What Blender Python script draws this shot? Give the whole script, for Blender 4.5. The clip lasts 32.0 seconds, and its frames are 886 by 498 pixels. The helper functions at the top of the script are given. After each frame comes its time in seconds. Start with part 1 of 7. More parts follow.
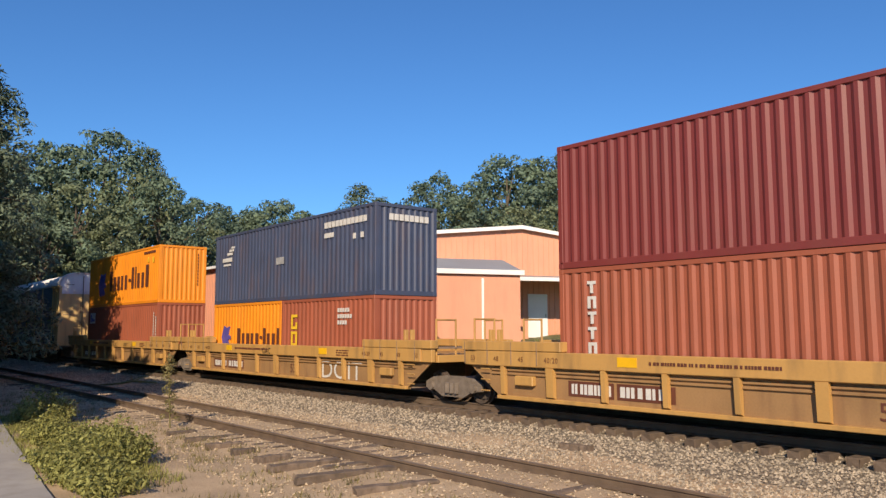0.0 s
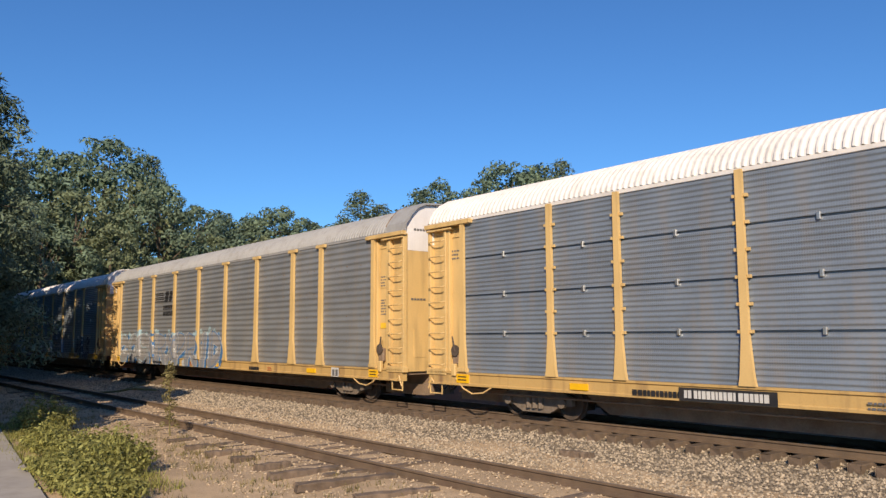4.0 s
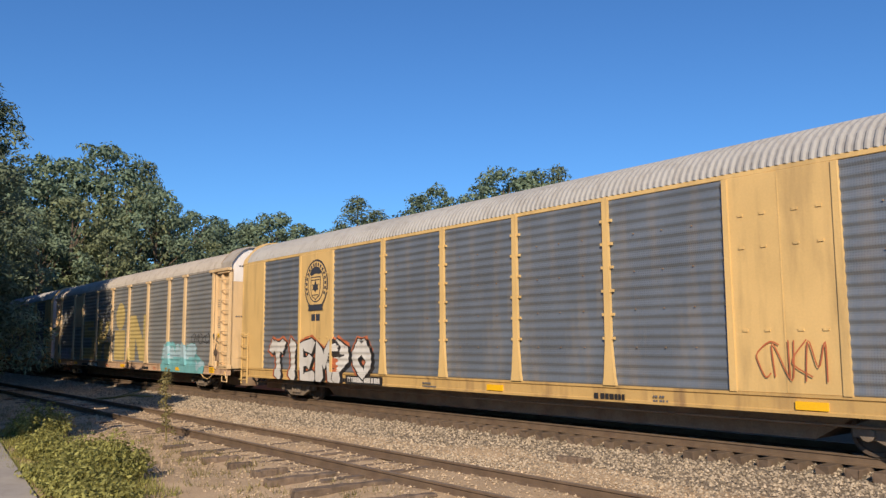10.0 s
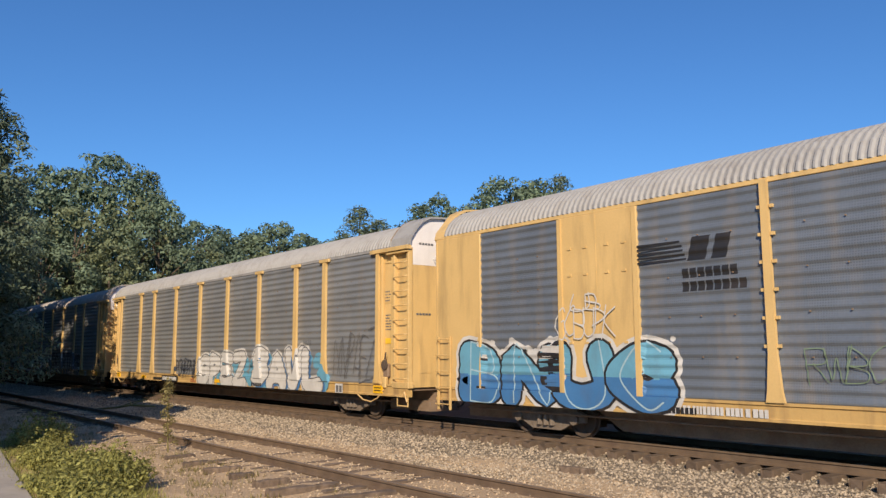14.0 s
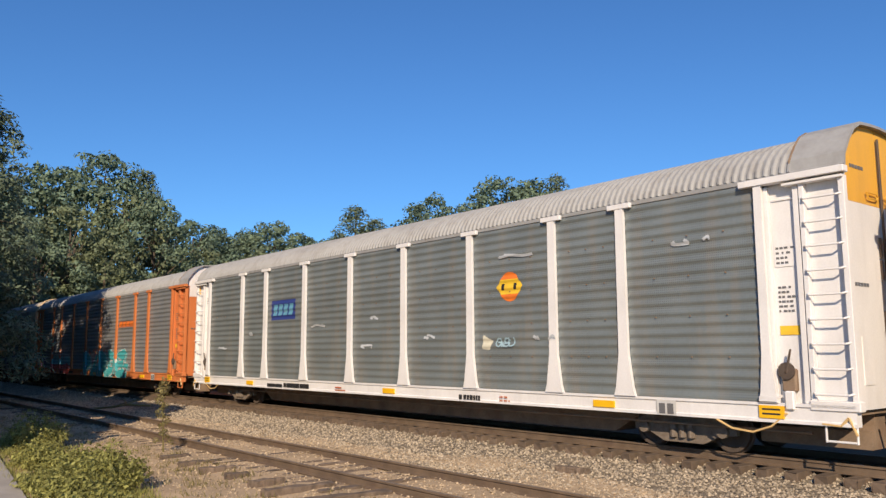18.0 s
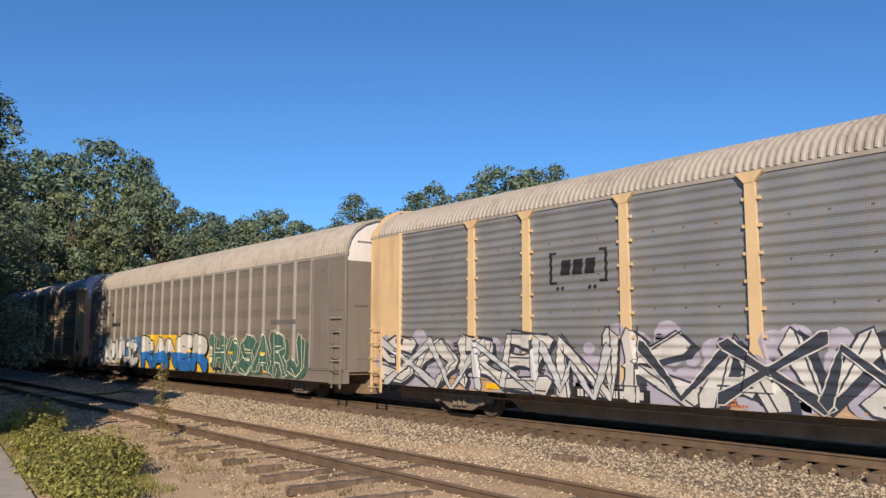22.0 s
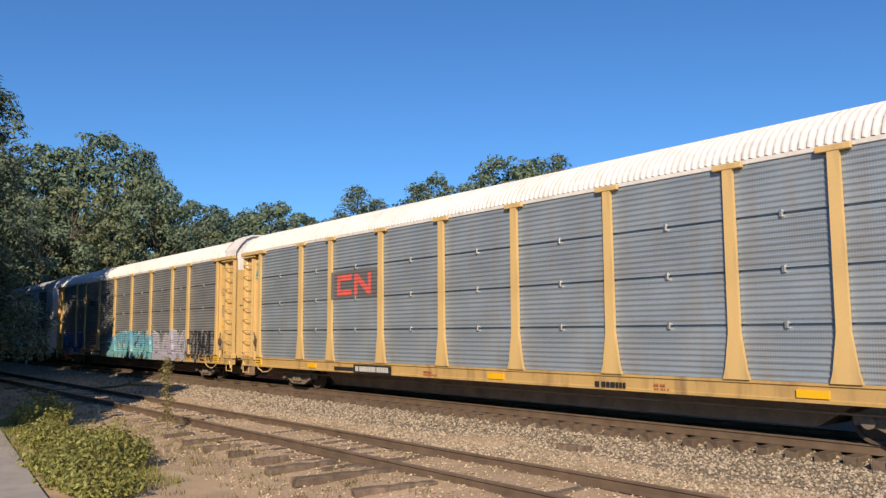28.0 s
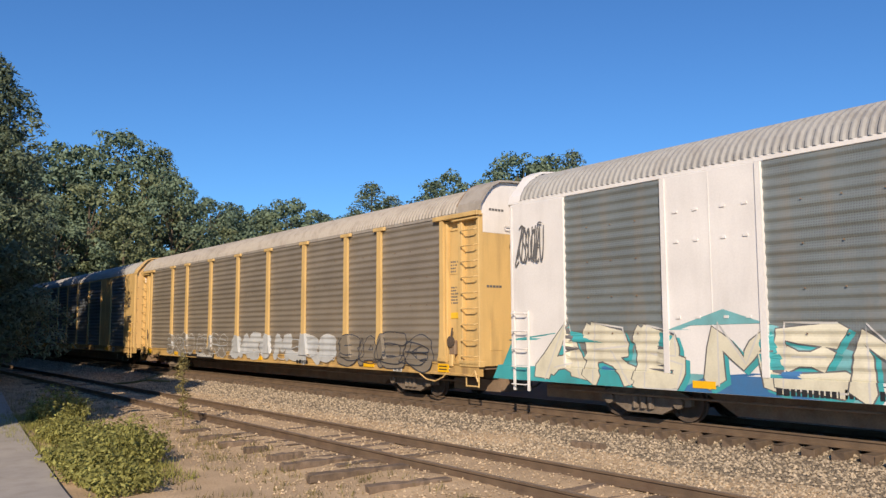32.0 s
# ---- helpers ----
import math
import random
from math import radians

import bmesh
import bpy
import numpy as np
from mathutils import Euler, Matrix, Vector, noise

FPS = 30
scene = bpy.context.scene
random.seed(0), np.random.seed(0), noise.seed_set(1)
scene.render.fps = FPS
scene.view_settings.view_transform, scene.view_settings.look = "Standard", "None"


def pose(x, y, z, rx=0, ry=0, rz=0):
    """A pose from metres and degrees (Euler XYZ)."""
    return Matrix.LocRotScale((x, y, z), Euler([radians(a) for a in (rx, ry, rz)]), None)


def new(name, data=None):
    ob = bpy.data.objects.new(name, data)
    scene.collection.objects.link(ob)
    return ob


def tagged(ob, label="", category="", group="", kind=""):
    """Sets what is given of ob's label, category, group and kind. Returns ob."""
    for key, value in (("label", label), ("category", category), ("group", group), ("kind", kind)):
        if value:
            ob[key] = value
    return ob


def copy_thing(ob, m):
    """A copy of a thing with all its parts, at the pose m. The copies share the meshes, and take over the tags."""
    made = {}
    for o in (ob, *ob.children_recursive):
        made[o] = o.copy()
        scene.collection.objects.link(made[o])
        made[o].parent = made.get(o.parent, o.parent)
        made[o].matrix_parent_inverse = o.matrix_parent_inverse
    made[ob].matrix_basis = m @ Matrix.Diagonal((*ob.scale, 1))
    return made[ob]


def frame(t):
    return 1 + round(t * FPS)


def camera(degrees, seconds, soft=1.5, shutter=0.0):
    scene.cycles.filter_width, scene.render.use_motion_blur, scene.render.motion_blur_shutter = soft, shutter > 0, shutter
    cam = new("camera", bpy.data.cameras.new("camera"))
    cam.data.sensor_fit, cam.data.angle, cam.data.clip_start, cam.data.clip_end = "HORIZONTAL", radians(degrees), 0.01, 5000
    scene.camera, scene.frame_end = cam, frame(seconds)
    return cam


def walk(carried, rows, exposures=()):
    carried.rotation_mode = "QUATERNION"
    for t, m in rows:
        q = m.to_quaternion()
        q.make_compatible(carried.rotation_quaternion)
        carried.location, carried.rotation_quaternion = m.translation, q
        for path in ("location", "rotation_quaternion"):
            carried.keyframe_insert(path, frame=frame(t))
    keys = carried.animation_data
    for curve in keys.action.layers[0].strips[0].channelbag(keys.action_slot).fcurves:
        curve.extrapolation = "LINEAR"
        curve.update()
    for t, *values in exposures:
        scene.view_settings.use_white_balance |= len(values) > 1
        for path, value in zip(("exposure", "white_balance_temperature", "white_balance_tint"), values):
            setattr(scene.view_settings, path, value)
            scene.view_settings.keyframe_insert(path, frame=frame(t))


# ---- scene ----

# ---------------------------------------------------------------- camera
EXPOSURE = 0.28
EYE = (0.0, 0.0, 1.93)
cam = camera(58.82, 32.0, soft=1.4)
# seconds, tilt, lean, turn in degrees: hand-held, standing on one spot
HELD = [
    (0, 95.91, 0.10, 50.96),
    (0.5, 95.98, 0.14, 50.97),
    (1, 96.06, 0.14, 50.91),
    (1.5, 96.16, 0.21, 50.89),
    (2, 96.24, 0.25, 50.85),
    (2.5, 96.36, 0.20, 50.90),
    (3, 96.41, 0.18, 50.95),
    (3.5, 96.39, 0.22, 50.98),
    (5.5, 96.52, 0.16, 50.94),
    (6, 96.58, 0.15, 50.94),
    (6.5, 96.65, 0.12, 51.01),
    (7, 96.66, 0.15, 51.02),
    (7.5, 96.69, 0.13, 51.08),
    (8, 96.71, 0.08, 51.09),
    (8.5, 96.73, 0.16, 51.02),
    (9, 96.77, 0.27, 50.89),
    (9.5, 96.77, 0.30, 50.80),
    (10, 96.81, 0.30, 50.77),
    (10.5, 96.95, 0.26, 50.79),
    (11, 97.01, 0.30, 50.89),
    (11.5, 97.09, 0.35, 51.00),
    (12, 97.25, 0.31, 50.96),
    (12.5, 97.36, 0.29, 51.02),
    (13, 97.45, 0.33, 51.05),
    (13.5, 97.52, 0.29, 51.06),
    (14, 97.51, 0.31, 50.93),
    (14.5, 97.52, 0.27, 50.83),
    (16.5, 97.61, 0.15, 50.91),
    (17, 97.59, 0.20, 50.84),
    (17.5, 97.58, 0.25, 50.78),
    (18, 97.48, 0.28, 50.63),
    (18.5, 97.38, 0.32, 50.63),
    (19, 97.29, 0.41, 50.68),
    (19.5, 97.21, 0.39, 50.80),
    (20, 97.19, 0.39, 50.75),
    (20.5, 97.08, 0.40, 50.70),
    (21, 96.94, 0.30, 50.50),
    (21.5, 96.79, 0.18, 50.48),
    (22, 96.66, -0.08, 50.51),
    (22.5, 96.49, -0.05, 50.62),
    (23, 96.38, 0.04, 50.86),
    (23.5, 96.30, 0.10, 50.92),
    (24, 96.22, 0.08, 50.86),
    (24.5, 96.11, 0.11, 50.81),
    (25, 96.11, 0.18, 50.95),
    (25.5, 96.06, 0.18, 51.38),
    (27.5, 96.02, 0.34, 50.71),
    (28, 96.00, 0.39, 50.78),
    (28.5, 96.03, 0.35, 51.02),
    (29, 95.98, 0.29, 51.10),
    (29.5, 95.98, 0.28, 51.35),
    (30, 95.92, 0.36, 51.27),
    (30.5, 95.92, 0.32, 51.27),
    (31, 95.85, 0.27, 51.32),
    (31.5, 95.85, 0.29, 51.48),
    (32, 95.78, 0.28, 51.80),
]
walk(cam, [(t, pose(*EYE, a, b, c)) for t, a, b, c in HELD], exposures=[(0, EXPOSURE), (32.0, EXPOSURE)])

# ---------------------------------------------------------------- sky and sun
SUN_FROM = Vector((0.725, -0.69, 0.0)).normalized()
SUN_UP = radians(28.5)
world = bpy.data.worlds.new("sky")
scene.world = world
world.use_nodes = True
_n = world.node_tree.nodes
sky = _n.new("ShaderNodeTexSky")
sky.sky_type = 'NISHITA'
sky.sun_disc = False
sky.sun_elevation = SUN_UP
sky.sun_rotation = math.atan2(SUN_FROM.x, SUN_FROM.y)
sky.air_density, sky.dust_density, sky.ozone_density = 1.0, 0.12, 3.0
_n["Background"].inputs["Strength"].default_value = 0.094
tint = _n.new("ShaderNodeMix")
tint.data_type, tint.blend_type = 'RGBA', 'MULTIPLY'
tint.inputs["Factor"].default_value = 1
tint.inputs["B"].default_value = (0.455, 0.79, 1.15, 1)
world.node_tree.links.new(sky.outputs[0], tint.inputs["A"])
world.node_tree.links.new(tint.outputs["Result"], _n["Background"].inputs["Color"])
sun_lamp = bpy.data.lights.new("sun", 'SUN')
sun_lamp.energy, sun_lamp.angle, sun_lamp.color = 5.0, radians(0.5), (1.0, 0.82, 0.61)
sun = new("sun", sun_lamp)
_to = -(SUN_FROM * math.cos(SUN_UP) + Vector((0, 0, math.sin(SUN_UP))))
sun.matrix_world = Matrix.Translation((20, -30, 30)) @ _to.to_track_quat("-Z", "Y").to_matrix().to_4x4()

# ---------------------------------------------------------------- materials
MATS = {}


def link(m, a, b):
    m.node_tree.links.new(a, b)


def mat(name, colour, rough=0.6, metal=0.0, spread=0.25, scale=3.0, fine=40.0, bump=0.15, streak=0.0, dirt=None, dirt_amount=0.35,
        island=0.0, coords="Object", dist=0.01):
    """A painted, rusted or mineral surface: colour varied by coarse stains and fine grain, streaks that run down, a bump."""
    if name in MATS:
        return MATS[name]
    m = bpy.data.materials.new(name)
    m.use_nodes = True
    MATS[name] = m
    N = m.node_tree.nodes
    bsdf = N["Principled BSDF"]
    bsdf.inputs["Metallic"].default_value = metal
    tc = N.new("ShaderNodeTexCoord")
    src = tc.outputs[coords]
    coarse = N.new("ShaderNodeTexNoise")
    coarse.inputs["Scale"].default_value, coarse.inputs["Detail"].default_value = scale, 5
    grain = N.new("ShaderNodeTexNoise")
    grain.inputs["Scale"].default_value, grain.inputs["Detail"].default_value = fine, 3
    link(m, src, coarse.inputs["Vector"]), link(m, src, grain.inputs["Vector"])
    # light and dark by both scales
    mixv = N.new("ShaderNodeMath")
    mixv.operation = 'MULTIPLY_ADD'
    link(m, grain.outputs["Fac"], mixv.inputs[0])
    mixv.inputs[1].default_value = 0.5
    link(m, coarse.outputs["Fac"], mixv.inputs[2])
    rng = N.new("ShaderNodeMapRange")
    rng.inputs["From Min"].default_value, rng.inputs["From Max"].default_value = 0.45, 1.05
    rng.inputs["To Min"].default_value, rng.inputs["To Max"].default_value = 1 - spread, 1 + spread
    link(m, mixv.outputs[0], rng.inputs["Value"])
    last = rng.outputs[0]
    if island or name.startswith("piece"):
        info = N.new("ShaderNodeNewGeometry") if island > 0 else N.new("ShaderNodeObjectInfo")
        rr = N.new("ShaderNodeMapRange")
        k = abs(island) or 0.2
        rr.inputs["To Min"].default_value, rr.inputs["To Max"].default_value = 1 - k, 1 + k
        link(m, info.outputs["Random Per Island" if island > 0 else "Random"], rr.inputs["Value"])
        mu = N.new("ShaderNodeMath")
        mu.operation = 'MULTIPLY'
        link(m, last, mu.inputs[0]), link(m, rr.outputs[0], mu.inputs[1])
        last = mu.outputs[0]
    col = N.new("ShaderNodeMix")
    col.data_type, col.blend_type = 'RGBA', 'MULTIPLY'
    col.inputs["Factor"].default_value = 1
    col.inputs["A"].default_value = (*colour, 1)
    link(m, last, col.inputs["B"])
    out = col.outputs["Result"]
    if dirt:
        mapping = N.new("ShaderNodeMapping")
        mapping.inputs["Scale"].default_value = (2.2, 2.2, 2.2 if not streak else 2.2 * (1 - streak))
        link(m, src, mapping.inputs["Vector"])
        grime = N.new("ShaderNodeTexNoise")
        grime.inputs["Scale"].default_value, grime.inputs["Detail"].default_value = 1.6, 8
        link(m, mapping.outputs[0], grime.inputs["Vector"])
        cut = N.new("ShaderNodeMapRange")
        cut.inputs["From Min"].default_value, cut.inputs["From Max"].default_value = 0.48, 0.75
        cut.inputs["To Max"].default_value = dirt_amount
        link(m, grime.outputs["Fac"], cut.inputs["Value"])
        d = N.new("ShaderNodeMix")
        d.data_type = 'RGBA'
        d.inputs["B"].default_value = (*dirt, 1)
        link(m, cut.outputs[0], d.inputs["Factor"]), link(m, out, d.inputs["A"])
        out = d.outputs["Result"]
    link(m, out, bsdf.inputs["Base Color"])
    r = N.new("ShaderNodeMapRange")
    r.inputs["To Min"].default_value, r.inputs["To Max"].default_value = max(0.05, rough - 0.12), min(1, rough + 0.12)
    link(m, coarse.outputs["Fac"], r.inputs["Value"]), link(m, r.outputs[0], bsdf.inputs["Roughness"])
    if bump:
        b = N.new("ShaderNodeBump")
        b.inputs["Strength"].default_value, b.inputs["Distance"].default_value = bump, dist
        link(m, grain.outputs["Fac"], b.inputs["Height"]), link(m, b.outputs[0], bsdf.inputs["Normal"])
    return m


GRIME = (0.10, 0.07, 0.045)
RUST = (0.16, 0.07, 0.035)


def paint(name, colour, rough=0.5, amount=0.3, dirt=GRIME):
    return mat(name, colour, rough, 0.0, 0.10, 0.9, 25, 0.06, 0.85, dirt, amount * 0.75)


M_YELLOW = paint("rail_yellow_paint", (0.585, 0.40, 0.165), amount=0.5)
M_PALE = paint("sun_faded_tan_paint", (0.60, 0.435, 0.25), amount=0.4)
M_SILL_P = paint("dusty_mauve_sill_paint", (0.43, 0.29, 0.19), 0.7, 0.9, (0.2, 0.12, 0.08))
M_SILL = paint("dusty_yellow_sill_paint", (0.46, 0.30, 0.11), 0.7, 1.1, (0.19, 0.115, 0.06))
M_GOLD = paint("golden_yellow_paint", (0.68, 0.36, 0.035), amount=0.2)
M_TAN = paint("faded_tan_paint", (0.60, 0.40, 0.17), amount=0.35)
M_WHITE = paint("white_paint", (0.68, 0.66, 0.65), amount=0.14)
M_ORANGE = paint("orange_paint", (0.55, 0.175, 0.055))
M_GREY = paint("grey_paint", (0.30, 0.28, 0.26))
M_BROWN = paint("brown_grey_paint", (0.195, 0.172, 0.155), amount=0.3)
M_ROOF_W = mat("white_roof_sheet", (0.66, 0.63, 0.60), 0.65, 0.0, 0.1, 0.5, 12, 0.04, 0.6, GRIME, 0.25)
M_ROOF_G = mat("galvanised_roof_sheet", (0.30, 0.298, 0.295), 0.7, 0.1, 0.12, 0.5, 12, 0.04, 0.6, GRIME, 0.3)
M_ROOF_T = mat("tan_grey_roof_sheet", (0.335, 0.305, 0.27), 0.7, 0.1, 0.12, 0.5, 12, 0.04, 0.6, GRIME, 0.4)
M_STEEL = mat("dark_underframe_steel", (0.22, 0.155, 0.105), 0.92, 0.0, 0.3, 2, 30, 0.2, 0, RUST, 0.4)
M_WHEEL = mat("worn_wheel_steel", (0.075, 0.055, 0.042), 0.8, 0.0, 0.3, 4, 40, 0.1, 0, RUST, 0.25)
M_FRAME = mat("dusty_cast_sideframe", (0.17, 0.135, 0.105), 0.85, 0.0, 0.35, 4, 40, 0.2, 0, (0.05, 0.035, 0.025), 0.6)
M_BLACK = mat("black_paint", (0.02, 0.02, 0.022), 0.5, 0, 0.2, 2, 30, 0.05)
M_CHROME = mat("bare_metal", (0.5, 0.48, 0.45), 0.35, 0.8, 0.15, 5, 30, 0.05)


def panel_mat(name, colour, metal=0.3):
    """Galvanised side screen: ribbed sheet with rows of small punched holes and pale dust streaks."""
    m = mat(name, colour, 0.45, metal, 0.14, 0.8, 18, 0.05, 0.85, (0.30, 0.25, 0.19), 0.45)
    N = m.node_tree.nodes
    bsdf = N["Principled BSDF"]
    base = bsdf.inputs["Base Color"].links[0].from_socket
    tc = N.new("ShaderNodeTexCoord")
    mp = N.new("ShaderNodeMapping")
    mp.inputs["Scale"].default_value = (1, 0, 1)
    link(m, tc.outputs["Object"], mp.inputs["Vector"])
    ch = N.new("ShaderNodeTexVoronoi")
    ch.inputs["Scale"].default_value, ch.inputs["Randomness"].default_value = 22, 0
    link(m, mp.outputs[0], ch.inputs["Vector"])
    cut = N.new("ShaderNodeMapRange")
    cut.inputs["From Min"].default_value, cut.inputs["From Max"].default_value = 0.26, 0.32
    cut.inputs["To Min"].default_value, cut.inputs["To Max"].default_value = 0.38, 0.0
    link(m, ch.outputs["Distance"], cut.inputs["Value"])
    big = N.new("ShaderNodeTexNoise")
    big.inputs["Scale"].default_value = 0.7
    link(m, mp.outputs[0], big.inputs["Vector"])
    b2 = N.new("ShaderNodeMapRange")
    b2.inputs["From Min"].default_value, b2.inputs["From Max"].default_value = 0.42, 0.6
    link(m, big.outputs["Fac"], b2.inputs["Value"])
    mu = N.new("ShaderNodeMath")
    mu.operation = 'MULTIPLY'
    link(m, cut.outputs[0], mu.inputs[0]), link(m, b2.outputs[0], mu.inputs[1])
    d = N.new("ShaderNodeMix")
    d.data_type = 'RGBA'
    d.inputs["B"].default_value = (0.05, 0.05, 0.055, 1)
    link(m, mu.outputs[0], d.inputs["Factor"]), link(m, base, d.inputs["A"]), link(m, d.outputs["Result"], bsdf.inputs["Base Color"])
    return m



def perforated_mat(name, colour):
    """Plain sheet with bands of small punched holes at even heights."""
    m = panel_mat(name, colour, 0.0)
    N = m.node_tree.nodes
    for n in N:
        if n.type == 'MAP_RANGE' and abs(n.inputs["To Min"].default_value - 0.38) < 0.001:
            n.inputs["To Min"].default_value = 0.8
        if n.type == 'TEX_VORONOI':
            n.inputs["Scale"].default_value = 14
    mul = [n for n in N if n.type == 'MATH' and n.operation == 'MULTIPLY'][-1]
    tc = N.new("ShaderNodeTexCoord")
    sep = N.new("ShaderNodeSeparateXYZ")
    link(m, tc.outputs["Object"], sep.inputs[0])
    fr = N.new("ShaderNodeMath")
    fr.operation = 'FRACT'
    pitch = N.new("ShaderNodeMath")
    pitch.operation = 'MULTIPLY'
    pitch.inputs[1].default_value = 1.3
    link(m, sep.outputs["Z"], pitch.inputs[0])
    link(m, pitch.outputs[0], fr.inputs[0])
    gt = N.new("ShaderNodeMath")
    gt.operation = 'GREATER_THAN'
    gt.inputs[1].default_value = 0.62
    link(m, fr.outputs[0], gt.inputs[0]), link(m, gt.outputs[0], mul.inputs[1])
    return m


M_PERF = perforated_mat("brown_perforated_sheet", (0.195, 0.172, 0.155))
M_PANEL_BLUE = panel_mat("blue_grey_galvanised_screen", (0.27, 0.32, 0.37))
M_PANEL_SLATE = panel_mat("slate_blue_screen", (0.20, 0.235, 0.28))
M_PANEL_GREY = panel_mat("grey_galvanised_screen", (0.235, 0.247, 0.258))
M_PANEL_DARK = panel_mat("dark_weathered_screen", (0.15, 0.175, 0.21))
M_PANEL_TAN = panel_mat("dusty_tan_screen", (0.27, 0.235, 0.19))
M_PANEL_GREEN = panel_mat("green_grey_screen", (0.195, 0.22, 0.22))

M_DIRT = mat("dry_dirt", (0.42, 0.305, 0.19), 0.95, 0, 0.35, 0.9, 30, 0.6, 0, (0.36, 0.25, 0.14), 0.5, dist=0.03)
M_STONE = mat("ballast_stone", (0.285, 0.232, 0.168), 0.9, 0, 0.15, 8, 60, 0.3, island=0.6)
M_PEBBLE = mat("dusty_pebble", (0.37, 0.285, 0.19), 0.9, 0, 0.15, 8, 60, 0.3, island=0.4)
M_GRAVEL = mat("gravel_bed", (0.20, 0.16, 0.115), 0.95, 0, 0.45, 14, 45, 1.0, dist=0.04)
M_TIE = mat("piece_creosoted_tie", (0.115, 0.08, 0.055), 0.95, 0, 0.35, 6, 60, 0.5, 0, (0.15, 0.115, 0.085), 0.3)
M_TIE_OLD = mat("piece_weathered_tie", (0.155, 0.112, 0.08), 0.95, 0, 0.4, 5, 70, 0.7, 0, (0.05, 0.035, 0.025), 0.6)
M_RAIL = mat("rusty_rail", (0.125, 0.085, 0.055), 0.85, 0.0, 0.3, 3, 60, 0.2, 0, (0.07, 0.04, 0.03), 0.5)
M_RAILTOP = mat("worn_rail_head", (0.20, 0.15, 0.11), 0.7, 0.2, 0.2, 3, 60, 0.1)
M_CONCRETE = mat("concrete_slab", (0.36, 0.325, 0.285), 0.85, 0, 0.15, 1.5, 50, 0.25, 0, (0.24, 0.21, 0.17), 0.5)
# Soil with the train's shade put into its colour, under and behind it.
M_SHADE_SOIL = mat("shade_darkened_soil", (0.14, 0.085, 0.045), 0.95, 0, 0.35, 0.8, 30, 0.6, 0, (0.15, 0.09, 0.05), 0.4)
M_GRASS_G = mat("grassy_ground", (0.115, 0.12, 0.045), 0.95, 0, 0.35, 0.25, 6, 0.4, 0, (0.22, 0.18, 0.09), 0.6)


def leaf_mat(name, colour, spread=0.45):
    m = mat(name, colour, 0.6, 0, 0.25, 0.35, 4, 0.0, island=spread)
    N = m.node_tree.nodes
    bsdf = N["Principled BSDF"]
    bsdf.inputs["Specular IOR Level"].default_value = 0.25
    # light that shines through the leaf
    thin = N.new("ShaderNodeBsdfTranslucent")
    link(m, bsdf.inputs["Base Color"].links[0].from_socket, thin.inputs["Color"])
    both = N.new("ShaderNodeMixShader")
    both.inputs[0].default_value = 0.3
    link(m, bsdf.outputs[0], both.inputs[1]), link(m, thin.outputs[0], both.inputs[2]), link(m, both.outputs[0], N["Material Output"].inputs["Surface"])
    return m


M_LEAF = leaf_mat("broadleaf_foliage", (0.145, 0.195, 0.125))
M_LEAF_D = leaf_mat("dark_foliage", (0.138, 0.192, 0.132))
M_LEAF_Y = leaf_mat("yellow_green_foliage", (0.17, 0.20, 0.11))
M_PINE = leaf_mat("pine_foliage", (0.145, 0.185, 0.12))
M_BRUSH = leaf_mat("weed_leaves", (0.25, 0.245, 0.075), 0.5)
M_DRYGRASS = leaf_mat("dry_grass", (0.20, 0.17, 0.07), 0.4)
M_BARK = mat("bark", (0.11, 0.085, 0.06), 0.95, 0, 0.35, 3, 30, 0.8, 0.7, (0.05, 0.04, 0.03), 0.5, dist=0.03)


# ---------------------------------------------------------------- building helpers
def mesh_of(name, bm, material, smooth=False):
    me = bpy.data.meshes.new(name)
    bm.to_mesh(me)
    bm.free()
    for one in (material if isinstance(material, (list, tuple)) else [material]):
        me.materials.append(one)
    if smooth:
        me.polygons.foreach_set("use_smooth", [True] * len(me.polygons))
    return me


def part(name, bm, material, parent=None, label="", at=None, smooth=False):
    """One mesh object, under parent where there is one. bm may be a ready mesh, which is then shared."""
    me = bm if isinstance(bm, bpy.types.Mesh) else mesh_of(name, bm, material, smooth)
    ob = new(name, me)
    if parent is not None:
        ob.parent = parent
    if at is not None:
        ob.matrix_basis = at
    if label:
        ob["label"] = label
    return ob


def empty(name, m=None):
    ob = new(name)
    ob.empty_display_size = 0.3
    if m is not None:
        ob.matrix_basis = m
    return ob


def box(bm, x0, x1, y0, y1, z0, z1, bevel=0.0):
    vs = bmesh.ops.create_cube(bm, size=1)["verts"]
    bmesh.ops.scale(bm, vec=(x1 - x0, y1 - y0, z1 - z0), verts=vs)
    bmesh.ops.translate(bm, vec=((x0 + x1) / 2, (y0 + y1) / 2, (z0 + z1) / 2), verts=vs)
    if bevel:
        es = list({e for v in vs for e in v.link_edges})
        bmesh.ops.bevel(bm, geom=es, offset=bevel, segments=1, affect='EDGES')
    return bm


def rod(bm, a, b, r, n=6, r2=None):
    a, b = Vector(a), Vector(b)
    d = b - a
    m = Matrix.Translation((a + b) / 2) @ d.to_track_quat("Z", "Y").to_matrix().to_4x4()
    bmesh.ops.create_cone(bm, cap_ends=True, segments=n, radius1=r, radius2=r if r2 is None else r2, depth=d.length, matrix=m)
    return bm


